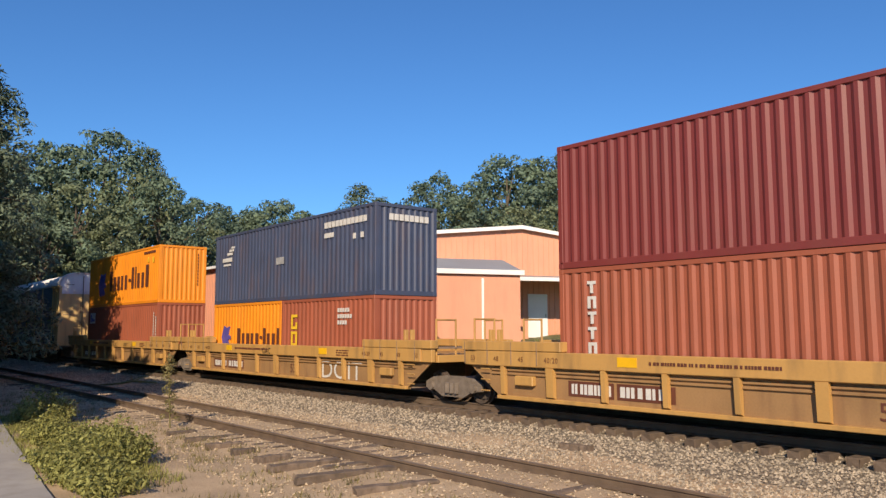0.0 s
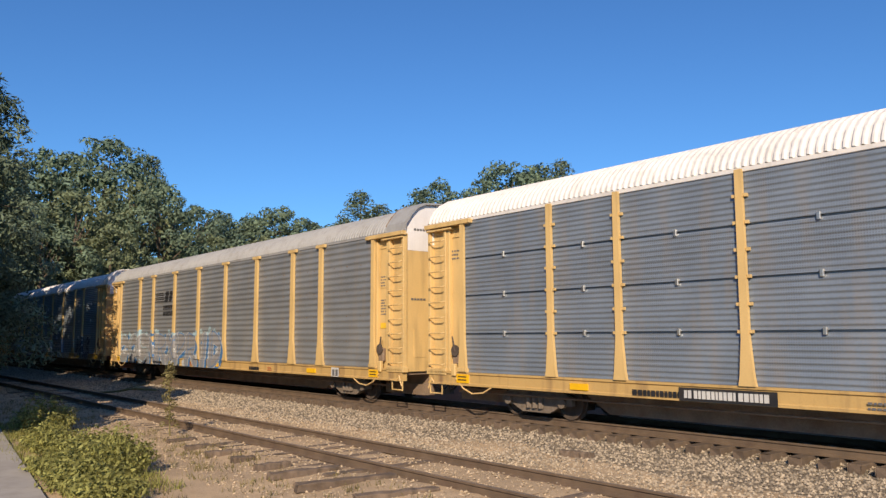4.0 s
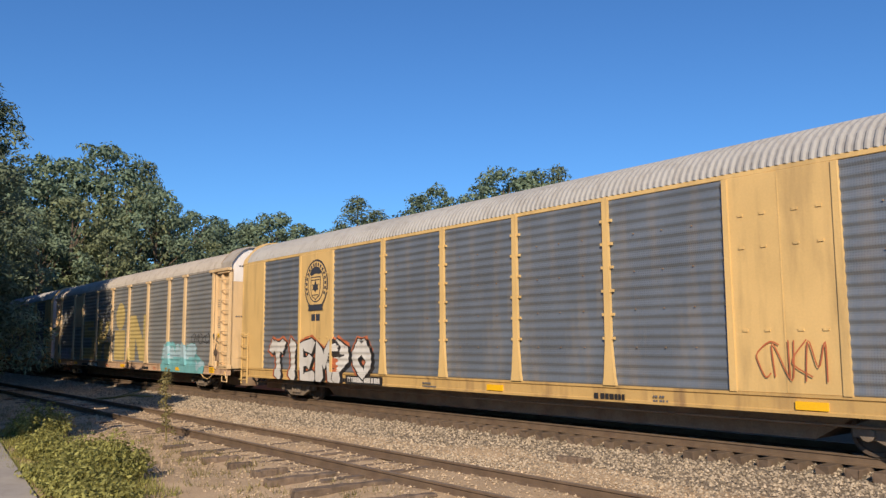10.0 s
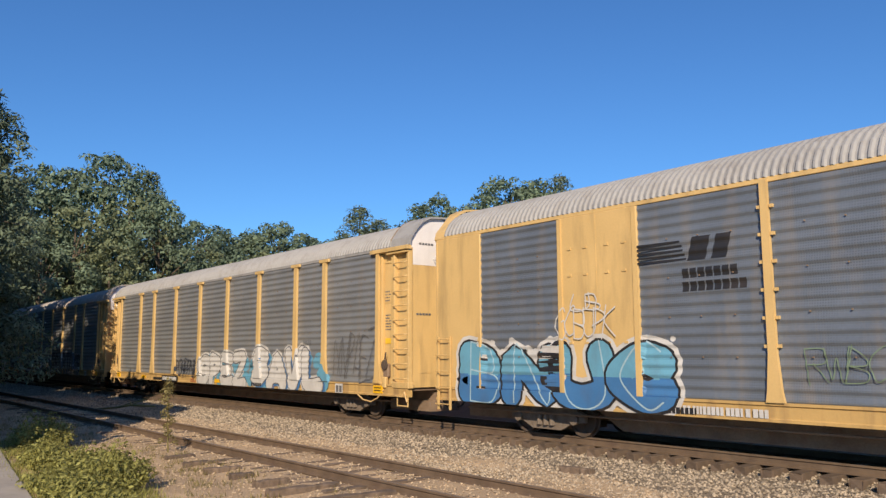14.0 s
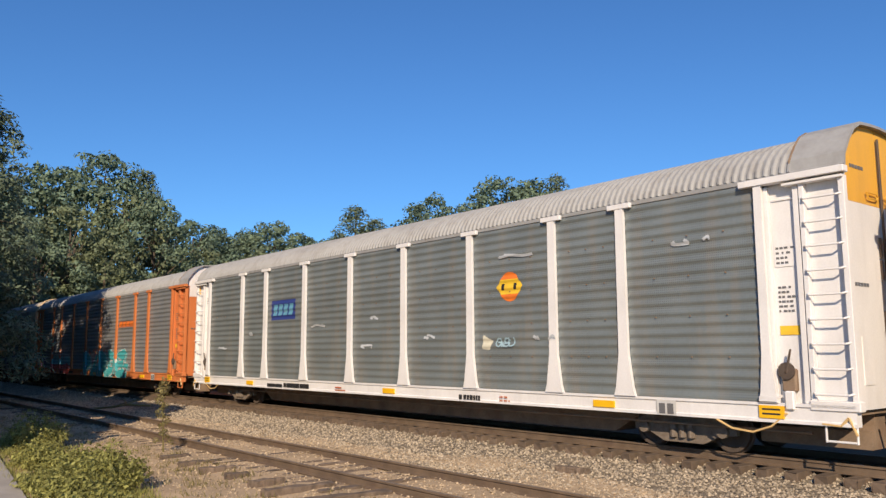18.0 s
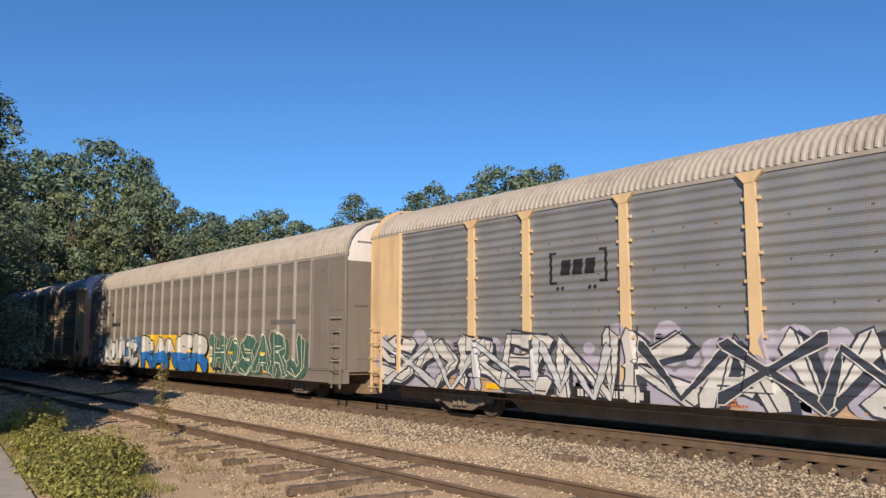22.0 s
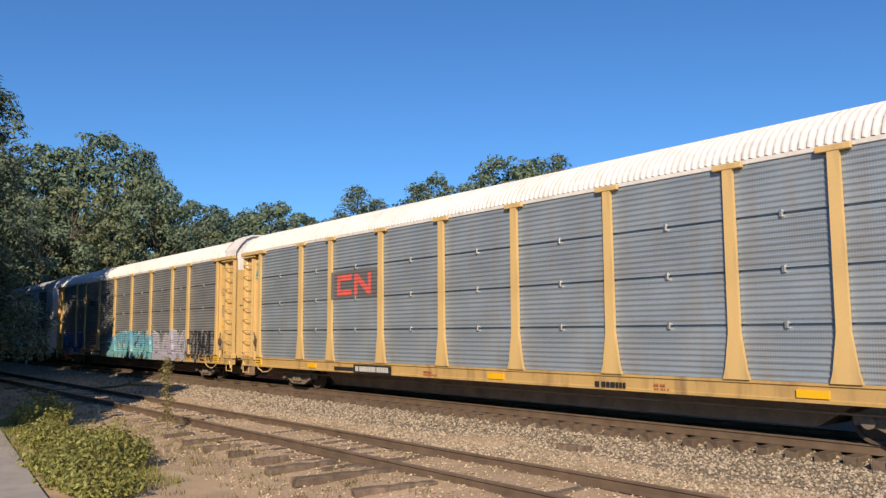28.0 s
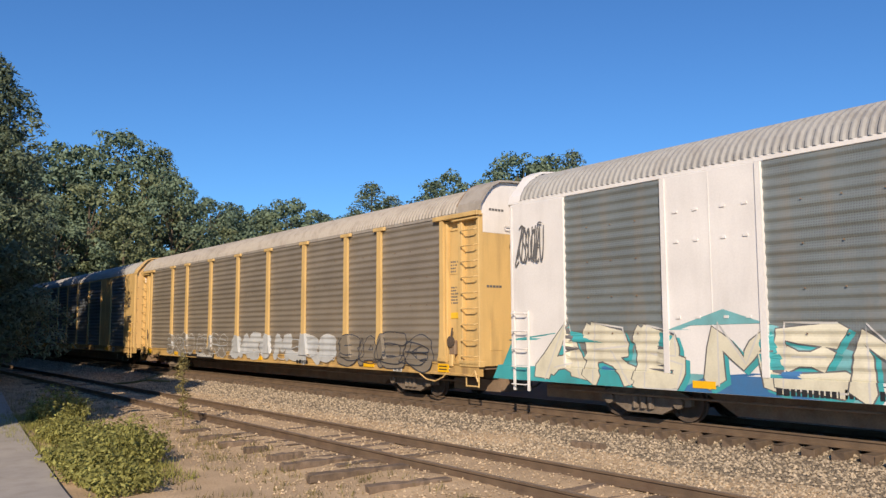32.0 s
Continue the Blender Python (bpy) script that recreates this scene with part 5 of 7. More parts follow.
GREY_TAG = "weathered car carrier with ribbed grey screens, yellow posts and graffiti"
CARS = [
    dict(frame=M_YELLOW, screen=M_PANEL_SLATE, roof=M_ROOF_W, rows=4, post="slim", eave=M_ROOF_W, label="car carrier with blue-grey screens, yellow posts and a white roof"),
    dict(frame=M_YELLOW, screen=M_PANEL_GREY, roof=M_ROOF_G, label="car carrier with grey screens and large white and blue graffiti"),
    dict(frame=M_YELLOW, screen=M_PANEL_BLUE, roof=M_ROOF_W, rows=4, eave=M_ROOF_W, label="car carrier with grey screens, white roof and white scribbled graffiti"),
    dict(frame=M_YELLOW, screen=M_PANEL_TAN, roof=M_ROOF_G, label="car carrier with dusty screens and a row of outlined graffiti"),
    dict(style="flush", frame=M_YELLOW, screen=M_PANEL_DARK, roof=M_ROOF_G, eave=M_YELLOW, top=M_YELLOW, door=M_WHITE, label="yellow car carrier with dark screens and a round emblem"),
    dict(frame=M_PALE, screen=M_PANEL_GREY, roof=M_ROOF_T, label="car carrier with big faded yellow letters and turquoise graffiti"),
    dict(style="flush", frame=M_YELLOW, screen=M_PANEL_DARK, roof=M_ROOF_G, eave=M_YELLOW, top=M_WHITE, door=M_WHITE, label="yellow car carrier with dark screens and several graffiti pieces"),
    dict(frame=M_YELLOW, screen=M_PANEL_GREY, roof=M_ROOF_G, label="car carrier with dark grey screens and white blue graffiti"),
    dict(frame=M_YELLOW, screen=M_PANEL_GREY, roof=M_ROOF_T, label="car carrier with grey screens and outlined black graffiti"),
    dict(frame=M_WHITE, screen=M_PANEL_GREEN, roof=M_ROOF_G, top=M_GOLD, label="white car carrier with scuffed green-grey screens"),
    dict(frame=M_ORANGE, screen=M_PANEL_GREY, roof=M_ROOF_G, top=M_WHITE, label="orange car carrier with grey screens and turquoise graffiti"),
    dict(frame=M_PALE, screen=M_PANEL_GREY, roof=M_ROOF_T, ends="flush", post="vee", door=M_TAN, top=M_TAN, label="tan car carrier with white and black graffiti along its side"),
    dict(style="many", frame=M_BROWN, screen=M_PERF, post_paint=M_GREY, roof=M_ROOF_T, eave=M_GREY, label="brown-grey car carrier with many thin posts and bold graffiti"),
    dict(frame=M_PALE, screen=M_PANEL_TAN, roof=M_ROOF_T, cap=M_WHITE, label="car carrier with dusty tan screens and bright blue graffiti"),
    dict(style="flush", frame=M_GOLD, screen=M_PANEL_DARK, rows=4, roof=M_ROOF_G, eave=M_GOLD, top=M_GOLD, door=M_WHITE, label="golden yellow car carrier with dark screens"),
    dict(frame=M_YELLOW, screen=M_PANEL_BLUE, roof=M_ROOF_W, rows=4, eave=M_ROOF_W, label="car carrier with pale blue-grey screens, yellow posts and a white roof"),
    dict(frame=M_YELLOW, screen=M_PANEL_GREY, roof=M_ROOF_W, rows=4, eave=M_ROOF_W, label="car carrier with grey screens and purple and pale blue graffiti"),
    dict(style="flush", frame=M_WHITE, screen=M_PANEL_GREEN, roof=M_ROOF_G, eave=M_WHITE, top=M_WHITE, door=M_WHITE, label="white car carrier with a long cream and teal graffiti"),
    dict(frame=M_YELLOW, screen=M_PANEL_TAN, roof=M_ROOF_T, label="car carrier with dusty tan screens and a row of small graffiti"),
    dict(style="flush", frame=M_YELLOW, screen=M_PANEL_DARK, roof=M_ROOF_G, eave=M_YELLOW, top=M_YELLOW, door=M_TAN, label="yellow car carrier with dark screens in the shade"),
    dict(frame=M_YELLOW, screen=M_PANEL_GREY, roof=M_ROOF_G, label="car carrier with grey screens in the shade"),
    dict(frame=M_YELLOW, screen=M_PANEL_GREY, roof=M_ROOF_G, label="car carrier with grey screens in the shade"),
]
NUDGE = {1: 0.08, 4: 0.02, 6: 0.0, 9: -0.15, 10: -0.18, 11: 0.38, 12: 0.29, 13: 0.06, 14: -0.05, 15: -0.32, 17: -0.06, 19: 0.0}
TRAIN = []
for k, spec in enumerate(CARS):
    car = autorack(spec)
    TRAIN.append((car, -84.9 - CAR_PITCH * k + NUDGE.get(k, 0.0)))
    spec["car"] = car

# ---------------------------------------------------------------- double-stack well cars and their boxes
M_WELL = paint("dusty_well_car_yellow", (0.47, 0.265, 0.08), amount=0.6)
# Darker, browner base than M_WELL, with streaks running down.
M_WELL_D = mat("brown_streaked_well_side", (0.29, 0.165, 0.068), 0.7, 0, 0.2, 0.8, 25, 0.08, 0.8, (0.17, 0.085, 0.04), 0.6)
M_RED = mat("oxide_red_container", (0.175, 0.031, 0.027), 0.5, 0, 0.12, 0.8, 25, 0.05, 0.8, (0.16, 0.05, 0.035), 0.35)
M_RUSSET = mat("faded_russet_container", (0.30, 0.083, 0.042), 0.55, 0, 0.12, 0.8, 25, 0.05, 0.8, (0.2, 0.08, 0.05), 0.35)
M_NAVY = mat("navy_blue_container", (0.052, 0.066, 0.115), 0.5, 0, 0.15, 0.8, 25, 0.05, 0.8, (0.11, 0.06, 0.04), 0.4)
M_BOXORANGE = mat("orange_container", (0.74, 0.25, 0.015), 0.45, 0, 0.1, 0.8, 25, 0.05, 0.8, (0.4, 0.15, 0.04), 0.25)
M_MARK_W = mat("white_stencil_paint", (0.58, 0.56, 0.52), 0.6, 0, 0.12, 6, 40, 0.03)
M_MARK_B = mat("deep_blue_mark_paint", (0.10, 0.075, 0.30), 0.5, 0, 0.12, 4, 40, 0.03)
M_MARK_K = mat("brown_black_mark_paint", (0.11, 0.035, 0.02), 0.55, 0, 0.12, 4, 40, 0.03)
M_MARK_Y = mat("yellow_mark_paint", (0.75, 0.48, 0.03), 0.5, 0, 0.1, 4, 40, 0.03)


def corrugated(bm, x0, x1, y, z0, z1, s=-1, pitch=0.278, deep=0.036):
    """Trapezoid sheet along x facing s * y."""
    pts = []
    x = x0
    while x < x1 - 1e-6:
        for f, d in ((0, 0), (0.26, 0), (0.5, 1), (0.76, 1)):
            xx = x + f * pitch
            if xx < x1:
                pts.append((xx, y - s * deep * d))
        x += pitch
    pts.append((x1, y))
    lo, hi = [bm.verts.new((a, b, z0)) for a, b in pts], [bm.verts.new((a, b, z1)) for a, b in pts]
    for i in range(len(pts) - 1):
        q = (lo[i], lo[i + 1], hi[i + 1], hi[i])
        bm.faces.new(q if s < 0 else q[::-1])


def container(label, material, length, height, width=2.438):
    ob = empty("shipping_container")
    tagged(ob, label, "container", "boxes on the well cars")
    w = width / 2
    for s in (-1, 1):
        part("side_wall", (lambda bm: (corrugated(bm, 0.12, length - 0.12, s * (w - 0.01), 0.14, height - 0.08, s), bm)[1])(B()), material, ob)
        part("top_rail", box(B(), 0.05, length - 0.05, min(s * w, s * (w - 0.07)), max(s * w, s * (w - 0.07)), height - 0.10, height, 0.008), material, ob)
        part("bottom_rail", box(B(), 0.05, length - 0.05, min(s * w, s * (w - 0.08)), max(s * w, s * (w - 0.08)), 0.0, 0.15, 0.008), material, ob)
        for x in (0, length - 0.13):
            p = part("corner_post", box(B(), x, x + 0.13, min(s * w, s * (w - 0.14)), max(s * w, s * (w - 0.14)), 0.0, height, 0.01), material, ob)
            for z in (0.0, height - 0.12):
                bm = box(B(), x - 0.006, x + 0.136, min(s * (w + 0.006), s * (w - 0.15)), max(s * (w + 0.006), s * (w - 0.15)), z - (0.004 if z == 0 else 0), z + 0.124, 0.012)
                part("corner_casting", bm, material, p)
    bm = box(B(), 0.03, length - 0.03, -w + 0.02, w - 0.02, height - 0.05, height - 0.02)
    part("roof", bm, material, ob)
    part("floor", box(B(), 0.03, length - 0.03, -w + 0.05, w - 0.05, 0.05, 0.12), M_STEEL, ob)
    for x, s in ((0.0, -1), (length, 1)):
        bm = B()
        k = 9
        step = (width - 0.28) / k
        pts = []
        for i in range(k):
            y = -w + 0.14 + i * step
            pts += [(y, 0), (y + step * 0.3, 0), (y + step * 0.5, 1), (y + step * 0.8, 1)]
        pts.append((w - 0.14, 0))
        lo = [bm.verts.new((x - s * (0.02 + 0.035 * d), y, 0.15)) for y, d in pts]
        hi = [bm.verts.new((x - s * (0.02 + 0.035 * d), y, height - 0.1)) for y, d in pts]
        for i in range(len(pts) - 1):
            q = (lo[i], lo[i + 1], hi[i + 1], hi[i])
            bm.faces.new(q if s > 0 else q[::-1])
        part("end_wall", bm, material, ob)
        for z0, z1 in ((0, 0.15), (height - 0.11, height)):
            part("end_rail", box(B(), min(x, x - s * 0.09), max(x, x - s * 0.09), -w + 0.13, w - 0.13, z0, z1, 0.008), material, ob)
    return ob


def marks(ob, rows, material, name="marking", y=None):
    """Plain bars (x, width, z, height) on the near side of a box."""
    bm = B()
    yy = -1.219 if y is None else y
    for x, w, z, h in rows:
        box(bm, x, x + w, yy - 0.008, yy + 0.006, z, z + h)
    part(name, bm, material, ob)


def word_bars(widths, x, z, h, gap):
    """Letter-sized plain bars."""
    out = []
    for w, up, down in widths:
        out.append((x + w * 0.1, w * 0.66, z, h * (1.0 if up > 0.72 else 0.68)))
        x += w + gap
    return out


def star_mark(ob, x, z, s):
    """A plain leaning five-cornered device."""
    out = [(0, 0.42), (0.2, 0.0), (0.5, 0.0), (0.42, 0.16), (0.62, 0.02), (0.95, 0.05), (0.72, 0.34), (1.0, 0.36), (0.98, 0.52), (0.76, 0.56), (0.95, 0.98), (0.52, 0.9), (0.3, 1.0), (0.14, 0.78)]
    bm = prism(B(), [(x + a * s, z + b * s) for a, b in out], -1.232, -1.214, axis="y")
    part("marking", bm, M_MARK_B, ob, "deep blue device")


def text_part(text, size, material, parent, x, y, z, name="lettering", squash=1.0):
    """Upright flat writing on the near side, from the built-in font."""
    bm = glyph_run(text, size, squash)
    for v in bm.verts:
        v.co = Vector((x + v.co.x, y, z + v.co.y))
    part(name, bm, material, parent)


def well_unit(left, right, u0, blunt_left, label):
    """One well: local x from the left end of its lower box. left, right: where its ends lie."""
    ob = empty("well_car_unit")
    tagged(ob, label, "rail car", "articulated well cars of the train")
    for s in (-1, 1):
        y0, y1 = sorted((s * 1.55, s * 1.34))
        part("top_chord", box(B(), left + 0.5, right - 0.5, y0, y1, 1.06, 1.42, 0.015), M_WELL, ob)
        prof = [(left + 0.15, 1.06), (left + 1.25, 0.32), (right - 1.25, 0.32), (right - 0.15, 1.06)]
        ya, yb = sorted((s * 1.40, s * 1.36))
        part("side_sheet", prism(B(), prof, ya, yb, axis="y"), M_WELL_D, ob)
        ya, yb = sorted((s * 1.50, s * 1.30))
        part("bottom_sill", box(B(), left + 1.25, right - 1.25, ya, yb, 0.27, 0.36, 0.01), M_WELL, ob)
        for z in (0.97, 0.88):
            ya, yb = sorted((s * 1.45, s * 1.39))
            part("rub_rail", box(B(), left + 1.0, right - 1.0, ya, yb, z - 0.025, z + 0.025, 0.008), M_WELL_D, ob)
        n = 11
        for k in range(n):
            x = left + 1.25 + (right - left - 2.5) * (k + 0.15) / (n - 0.7)
            w = 0.11 if k % 4 == 1 else 0.06
            prof = [(s * 1.42, 0.36), (s * 1.52, 0.40), (s * 1.55, 1.06), (s * 1.42, 1.06)]
            part("side_post", prism(B(), prof, x - w, x + w, axis="x"), M_WELL, ob)
        for a, b in ((left, left + 3.4), (right - 3.4, right)):
            ya, yb = sorted((s * 1.56, s * 1.30))
            e = part("end_chord", box(B(), a, b, ya, yb, 1.43, 1.66, 0.015), M_WELL, ob)
            bm = B()
            yo = s * 1.565
            for k in range(4):
                x = a + 0.1 + k * 0.85
                box(bm, x, x + 0.02, min(yo, yo - s * 0.02), max(yo, yo - s * 0.02), 1.1, 1.64)
            part("seam", bm, M_STEEL, e)
            ya, yb = sorted((s * 1.50, s * 1.36))
            part("end_plate", box(B(), a + 0.05, b - 0.05, ya, yb, 1.06, 1.43, 0.01), M_WELL, ob)
    part("well_floor", box(B(), left + 1.2, right - 1.2, -1.3, 1.3, 0.30, 0.42), M_STEEL, ob)
    for a, b, e in ((left, left + 1.9, left), (right - 1.9, right, right)):
        part("end_deck", box(B(), a, b, -1.3, 1.3, 1.05, 1.25, 0.01), M_WELL, ob)
        bulk = left + 1.95 if e == left else right - 1.95
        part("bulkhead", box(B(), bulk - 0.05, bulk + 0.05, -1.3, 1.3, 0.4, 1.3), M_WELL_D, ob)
        bm = B()
        d = 1 if e == left else -1
        for y in (-1.25, -0.55, 0.55, 1.25):
            rod(bm, (e + d * 0.15, y, 1.2), (e + d * 0.15, y, 2.25), 0.03, 6)
        rod(bm, (e + d * 0.15, -1.25, 2.22), (e + d * 0.15, -0.55, 2.22), 0.025, 6), rod(bm, (e + d * 0.15, 0.55, 2.22), (e + d * 0.15, 1.25, 2.22), 0.025, 6)
        part("end_railing", bm, M_WELL, ob)
        part("crossover", box(B(), e + d * 0.4 - 0.3, e + d * 0.4 + 0.3, -1.2, 1.2, 1.42, 1.47), M_STEEL, ob)
        for x in (e + d * 1.0, e + d * 1.3):
            part("guide", box(B(), x - 0.05, x + 0.05, -1.5, -1.38, 1.66, 1.95, 0.01), M_WELL, ob)
        part("step_box", box(B(), e + d * 2.2 - 0.3, e + d * 2.2 + 0.3, -1.54, -1.4, 0.62, 0.85, 0.02), M_WELL, ob)
        bm = B()
        for z in (0.45, 0.72, 0.98):
            rod(bm, (e + d * 0.9 - 0.16, -1.56, z), (e + d * 0.9 + 0.16, -1.56, z), 0.016, 6)
        part("grab_irons", bm, M_WELL, ob)
    for x, w in ((left + 5.0, 0.5), (right - 6.0, 0.5)):
        part("reflector", box(B(), x, x + w, -1.56, -1.552, 1.16, 1.36), M_SIGNAL, ob, "yellow reflective strip")
    stencil(ob, left + 5.8, left + 8.6, 1.22, 1.32, M_MARK_K, 1, -1.563)
    stencil(ob, right - 4.9, right - 4.0, 1.14, 1.36, M_MARK_K, 3, -1.563)
    for k, txt in enumerate(("53", "48", "45", "40/20")):
        text_part(txt, 0.17, M_MARK_K, ob, left + 0.35 + k * 0.85, -1.564, 1.18)
        text_part(txt, 0.17, M_MARK_K, ob, right - 0.75 - k * 0.85 - (0.1 if k == 3 else 0), -1.564, 1.18)
    text_part("53", 0.42, M_MARK_K, ob, left + 10.1, -1.412, 0.48)
    TRAIN.append((ob, u0))
    return ob


spray_grey = mat("faded_grey_spray", (0.36, 0.33, 0.29), 0.6, 0, 0.2, 3, 30, 0.04, 0.6, GRIME, 0.5)


def setup_wells():
    rows = []
    lab = "dusty yellow well car unit with ribbed sides and stencilled numbers"
    units = [(-51.45, -3.15, 15.6), (-32.3, -2.9, 15.4), (-12.5, -3.1, 15.4)]
    for k, (u, a, b) in enumerate(units):
        un = well_unit(a, b, u, k == 0, lab)
        if k == 0:
            truck(un, a + 1.0)
            truck(un, b + 0.32)
            coupler(un, a + 0.3, -1)
        else:
            truck(un, b + 0.32)
        for p, q in ((a + 3.5, a + 4.78), (a + 4.86, a + 6.3)):
            part("number_plate", box(B(), p, q, -1.408, -1.398, 0.46, 0.80), M_MARK_K, un, "dark plate with pale bars")
        stencil(un, a + 3.6, a + 4.7, 0.52, 0.74, M_MARK_W, 1, -1.414, 0.0)
        stencil(un, a + 4.95, a + 6.2, 0.52, 0.74, M_MARK_W, 1, -1.414, 0.0)
        if k == 1:
            text_part("DOIT", 0.82, M_MARK_W, un, 9.4, -1.413, 0.40, "graffiti", 1.25)
            text_part("GAC", 0.3, M_BLACK, un, 5.3, -1.566, 1.1, "graffiti")
        if k == 0:
            text_part("GAC", 0.3, M_BLACK, un, 6.4, -1.566, 1.1, "graffiti")
            text_part("DOIT", 0.26, M_BLACK, un, 8.2, -1.566, 1.12, "graffiti")

    def load(ob, u, z):
        TRAIN.append((ob, u, z))
        return ob
    Z0, Z1 = 0.43, 3.34
    c = load(container("faded russet shipping container with a white placard, lower tier", M_RUSSET, 12.19, 2.896), -51.45, Z0)
    marks(c, [(0.5, 1.0, 1.95, 0.62)], M_MARK_W, "placard")
    marks(c, [(0.62, 0.16, 2.02, 0.45), (0.85, 0.22, 2.06, 0.2), (1.1, 0.32, 2.06, 0.14)], M_MARK_B, "placard_bars", -1.229)
    marks(c, [(11.62, 0.07, 0.9 + 0.13 * k, 0.09) for k in range(12)] + [(11.93, 0.08, 1.0 + 0.14 * k, 0.1) for k in range(9)], M_MARK_W)
    c = load(container("bright orange shipping container with large dark lettering, upper tier", M_BOXORANGE, 12.19, 2.896), -51.45, Z1)
    star_mark(c, 2.0, 0.62, 1.35)
    marks(c, word_bars([(0.62, 1, 0), (0.55, 0.72, 0), (0.55, 0.72, -0.28), (0.55, 0.72, 0), (0.55, 0.72, -0.28)], 4.12, 0.85, 1.15, 0.1)
          + [(7.5, 0.33, 1.24, 0.16)] + word_bars([(0.5, 1, 0), (0.22, 1, 0), (0.58, 0.72, 0), (0.55, 0.72, -0.28), (0.58, 1, 0)], 7.95, 0.85, 1.15, 0.1), M_MARK_K)
    marks(c, [(10.5, 0.16, 2.1, 0.26), (11.2, 0.22, 2.05, 0.3)], M_MARK_Y), marks(c, [(9.9 + 0.16 * k, 0.11, 2.55, 0.12) for k in range(11)], M_MARK_K)
    part("end_markings", (lambda bm: ([box(bm, 12.185, 12.20, 0.75, 0.80, 0.9 + 0.17 * k, 1.02 + 0.17 * k) for k in range(10)], bm)[1])(B()), M_MARK_K, c)
    # middle unit
    c = load(container("short orange shipping container with cut-off dark lettering, lower tier", M_BOXORANGE, 6.058, 2.591), -32.3, Z0)
    star_mark(c, 0.85, 0.85, 0.85)
    marks(c, word_bars([(0.38, 1, 0), (0.33, 0.72, 0), (0.33, 0.72, -0.2), (0.33, 0.72, 0), (0.33, 0.72, -0.2)], 2.3, 0.98, 0.62, 0.07)
          + [(4.36, 0.18, 1.2, 0.1)] + word_bars([(0.25, 1, 0), (0.32, 0.72, 0), (0.32, 0.72, -0.2), (0.3, 1, 0)], 4.62, 0.98, 0.62, 0.07), M_MARK_K)
    c = load(container("short oxide red shipping container with yellow letters, lower tier", M_RUSSET, 6.058, 2.591), -26.19, Z0)
    for z in (0.95, 1.55):
        marks(c, [(0.75, 0.42, z, 0.1), (0.75, 0.42, z + 0.42, 0.1), (0.75, 0.1, z + 0.1, 0.32), (1.07, 0.1, z + 0.1, 0.32 if z < 1 else 0.14)], M_MARK_Y)
    marks(c, [(3.9 + 0.15 * k, 0.1, 2.1, 0.13) for k in range(5)] + [(3.9 + 0.15 * k, 0.1, 1.9, 0.13) for k in range(6)] + [(3.9 + 0.15 * k, 0.1, 1.7, 0.13) for k in range(4)], M_MARK_W)
    c = load(container("dark navy shipping container with scuffed patches, upper tier", M_NAVY, 12.19, 2.896), -32.3, 0.43 + 2.60)
    marks(c, [(0.75, 0.9, 1.75, 0.16), (0.85, 0.7, 1.58, 0.08), (1.2, 0.5, 2.02, 0.1), (1.4, 0.4, 2.16, 0.09), (1.58, 0.3, 2.28, 0.08)], M_MARK_W)
    marks(c, [(9.1 + 0.24 * k, 0.19, 2.35, 0.2) for k in range(11)] + [(9.1, 0.6, 2.02, 0.16), (10.9, 0.16, 1.85, 0.18), (11.35, 0.16, 1.85, 0.18)], M_MARK_W)
    marks(c, [(5.6, 0.6, 1.35, 0.26)], mat("scuffed_grey_patch", (0.3, 0.3, 0.3), 0.7, 0, 0.3, 4, 30, 0.05), "patch")
    part("end_markings", (lambda bm: ([box(bm, 12.185, 12.20, -0.7 + 0.2 * k, -0.54 + 0.2 * k, 2.38, 2.58) for k in range(8)], bm)[1])(B()), M_MARK_W, c)
    # front unit
    c = load(container("russet shipping container with white upright lettering, lower tier", M_RUSSET, 12.19, 2.896), -12.5, Z0)
    rows = []
    for k in range(5):
        z = 2.32 - k * 0.34
        rows += [(0.85, 0.24, z + 0.2, 0.07), (0.93, 0.08, z, 0.2)] if k in (0, 2, 3) else [(0.85, 0.08, z, 0.27), (1.01, 0.08, z, 0.27), (0.93, 0.08, z + 0.2, 0.07)]
    marks(c, rows, M_MARK_W)
    load(container("oxide red shipping container, upper tier", M_RED, 12.19, 2.896), -12.5, Z1)


setup_wells()


# ---------------------------------------------------------------- painted marks and graffiti on the cars
COLOURS = dict(white=(0.52, 0.51, 0.49), black=(0.018, 0.018, 0.02), grey=(0.33, 0.33, 0.33), silver=(0.45, 0.47, 0.49), blue=(0.02, 0.14, 0.42), navy=(0.025, 0.045, 0.2), ink=(0.035, 0.042, 0.06),
               sky=(0.12, 0.31, 0.43), pale=(0.32, 0.45, 0.51), teal=(0.05, 0.33, 0.36), turq=(0.16, 0.39, 0.42), yellow=(0.75, 0.47, 0.03), faded=(0.43, 0.34, 0.14),
               cream=(0.60, 0.57, 0.45), green=(0.035, 0.10, 0.075), moss=(0.16, 0.22, 0.15), red=(0.42, 0.05, 0.045), lime=(0.46, 0.50, 0.19), coral=(0.62, 0.11, 0.09), purple=(0.16, 0.12, 0.34),
               orange=(0.72, 0.17, 0.02), rust=(0.42, 0.12, 0.05), smoke=(0.12, 0.12, 0.125), azure=(0.05, 0.16, 0.35), lilac=(0.36, 0.34, 0.42), jade=(0.05, 0.125, 0.105), steel=(0.235, 0.23, 0.23), amber=(0.50, 0.345, 0.075), char=(0.075, 0.075, 0.08))


LAID = []


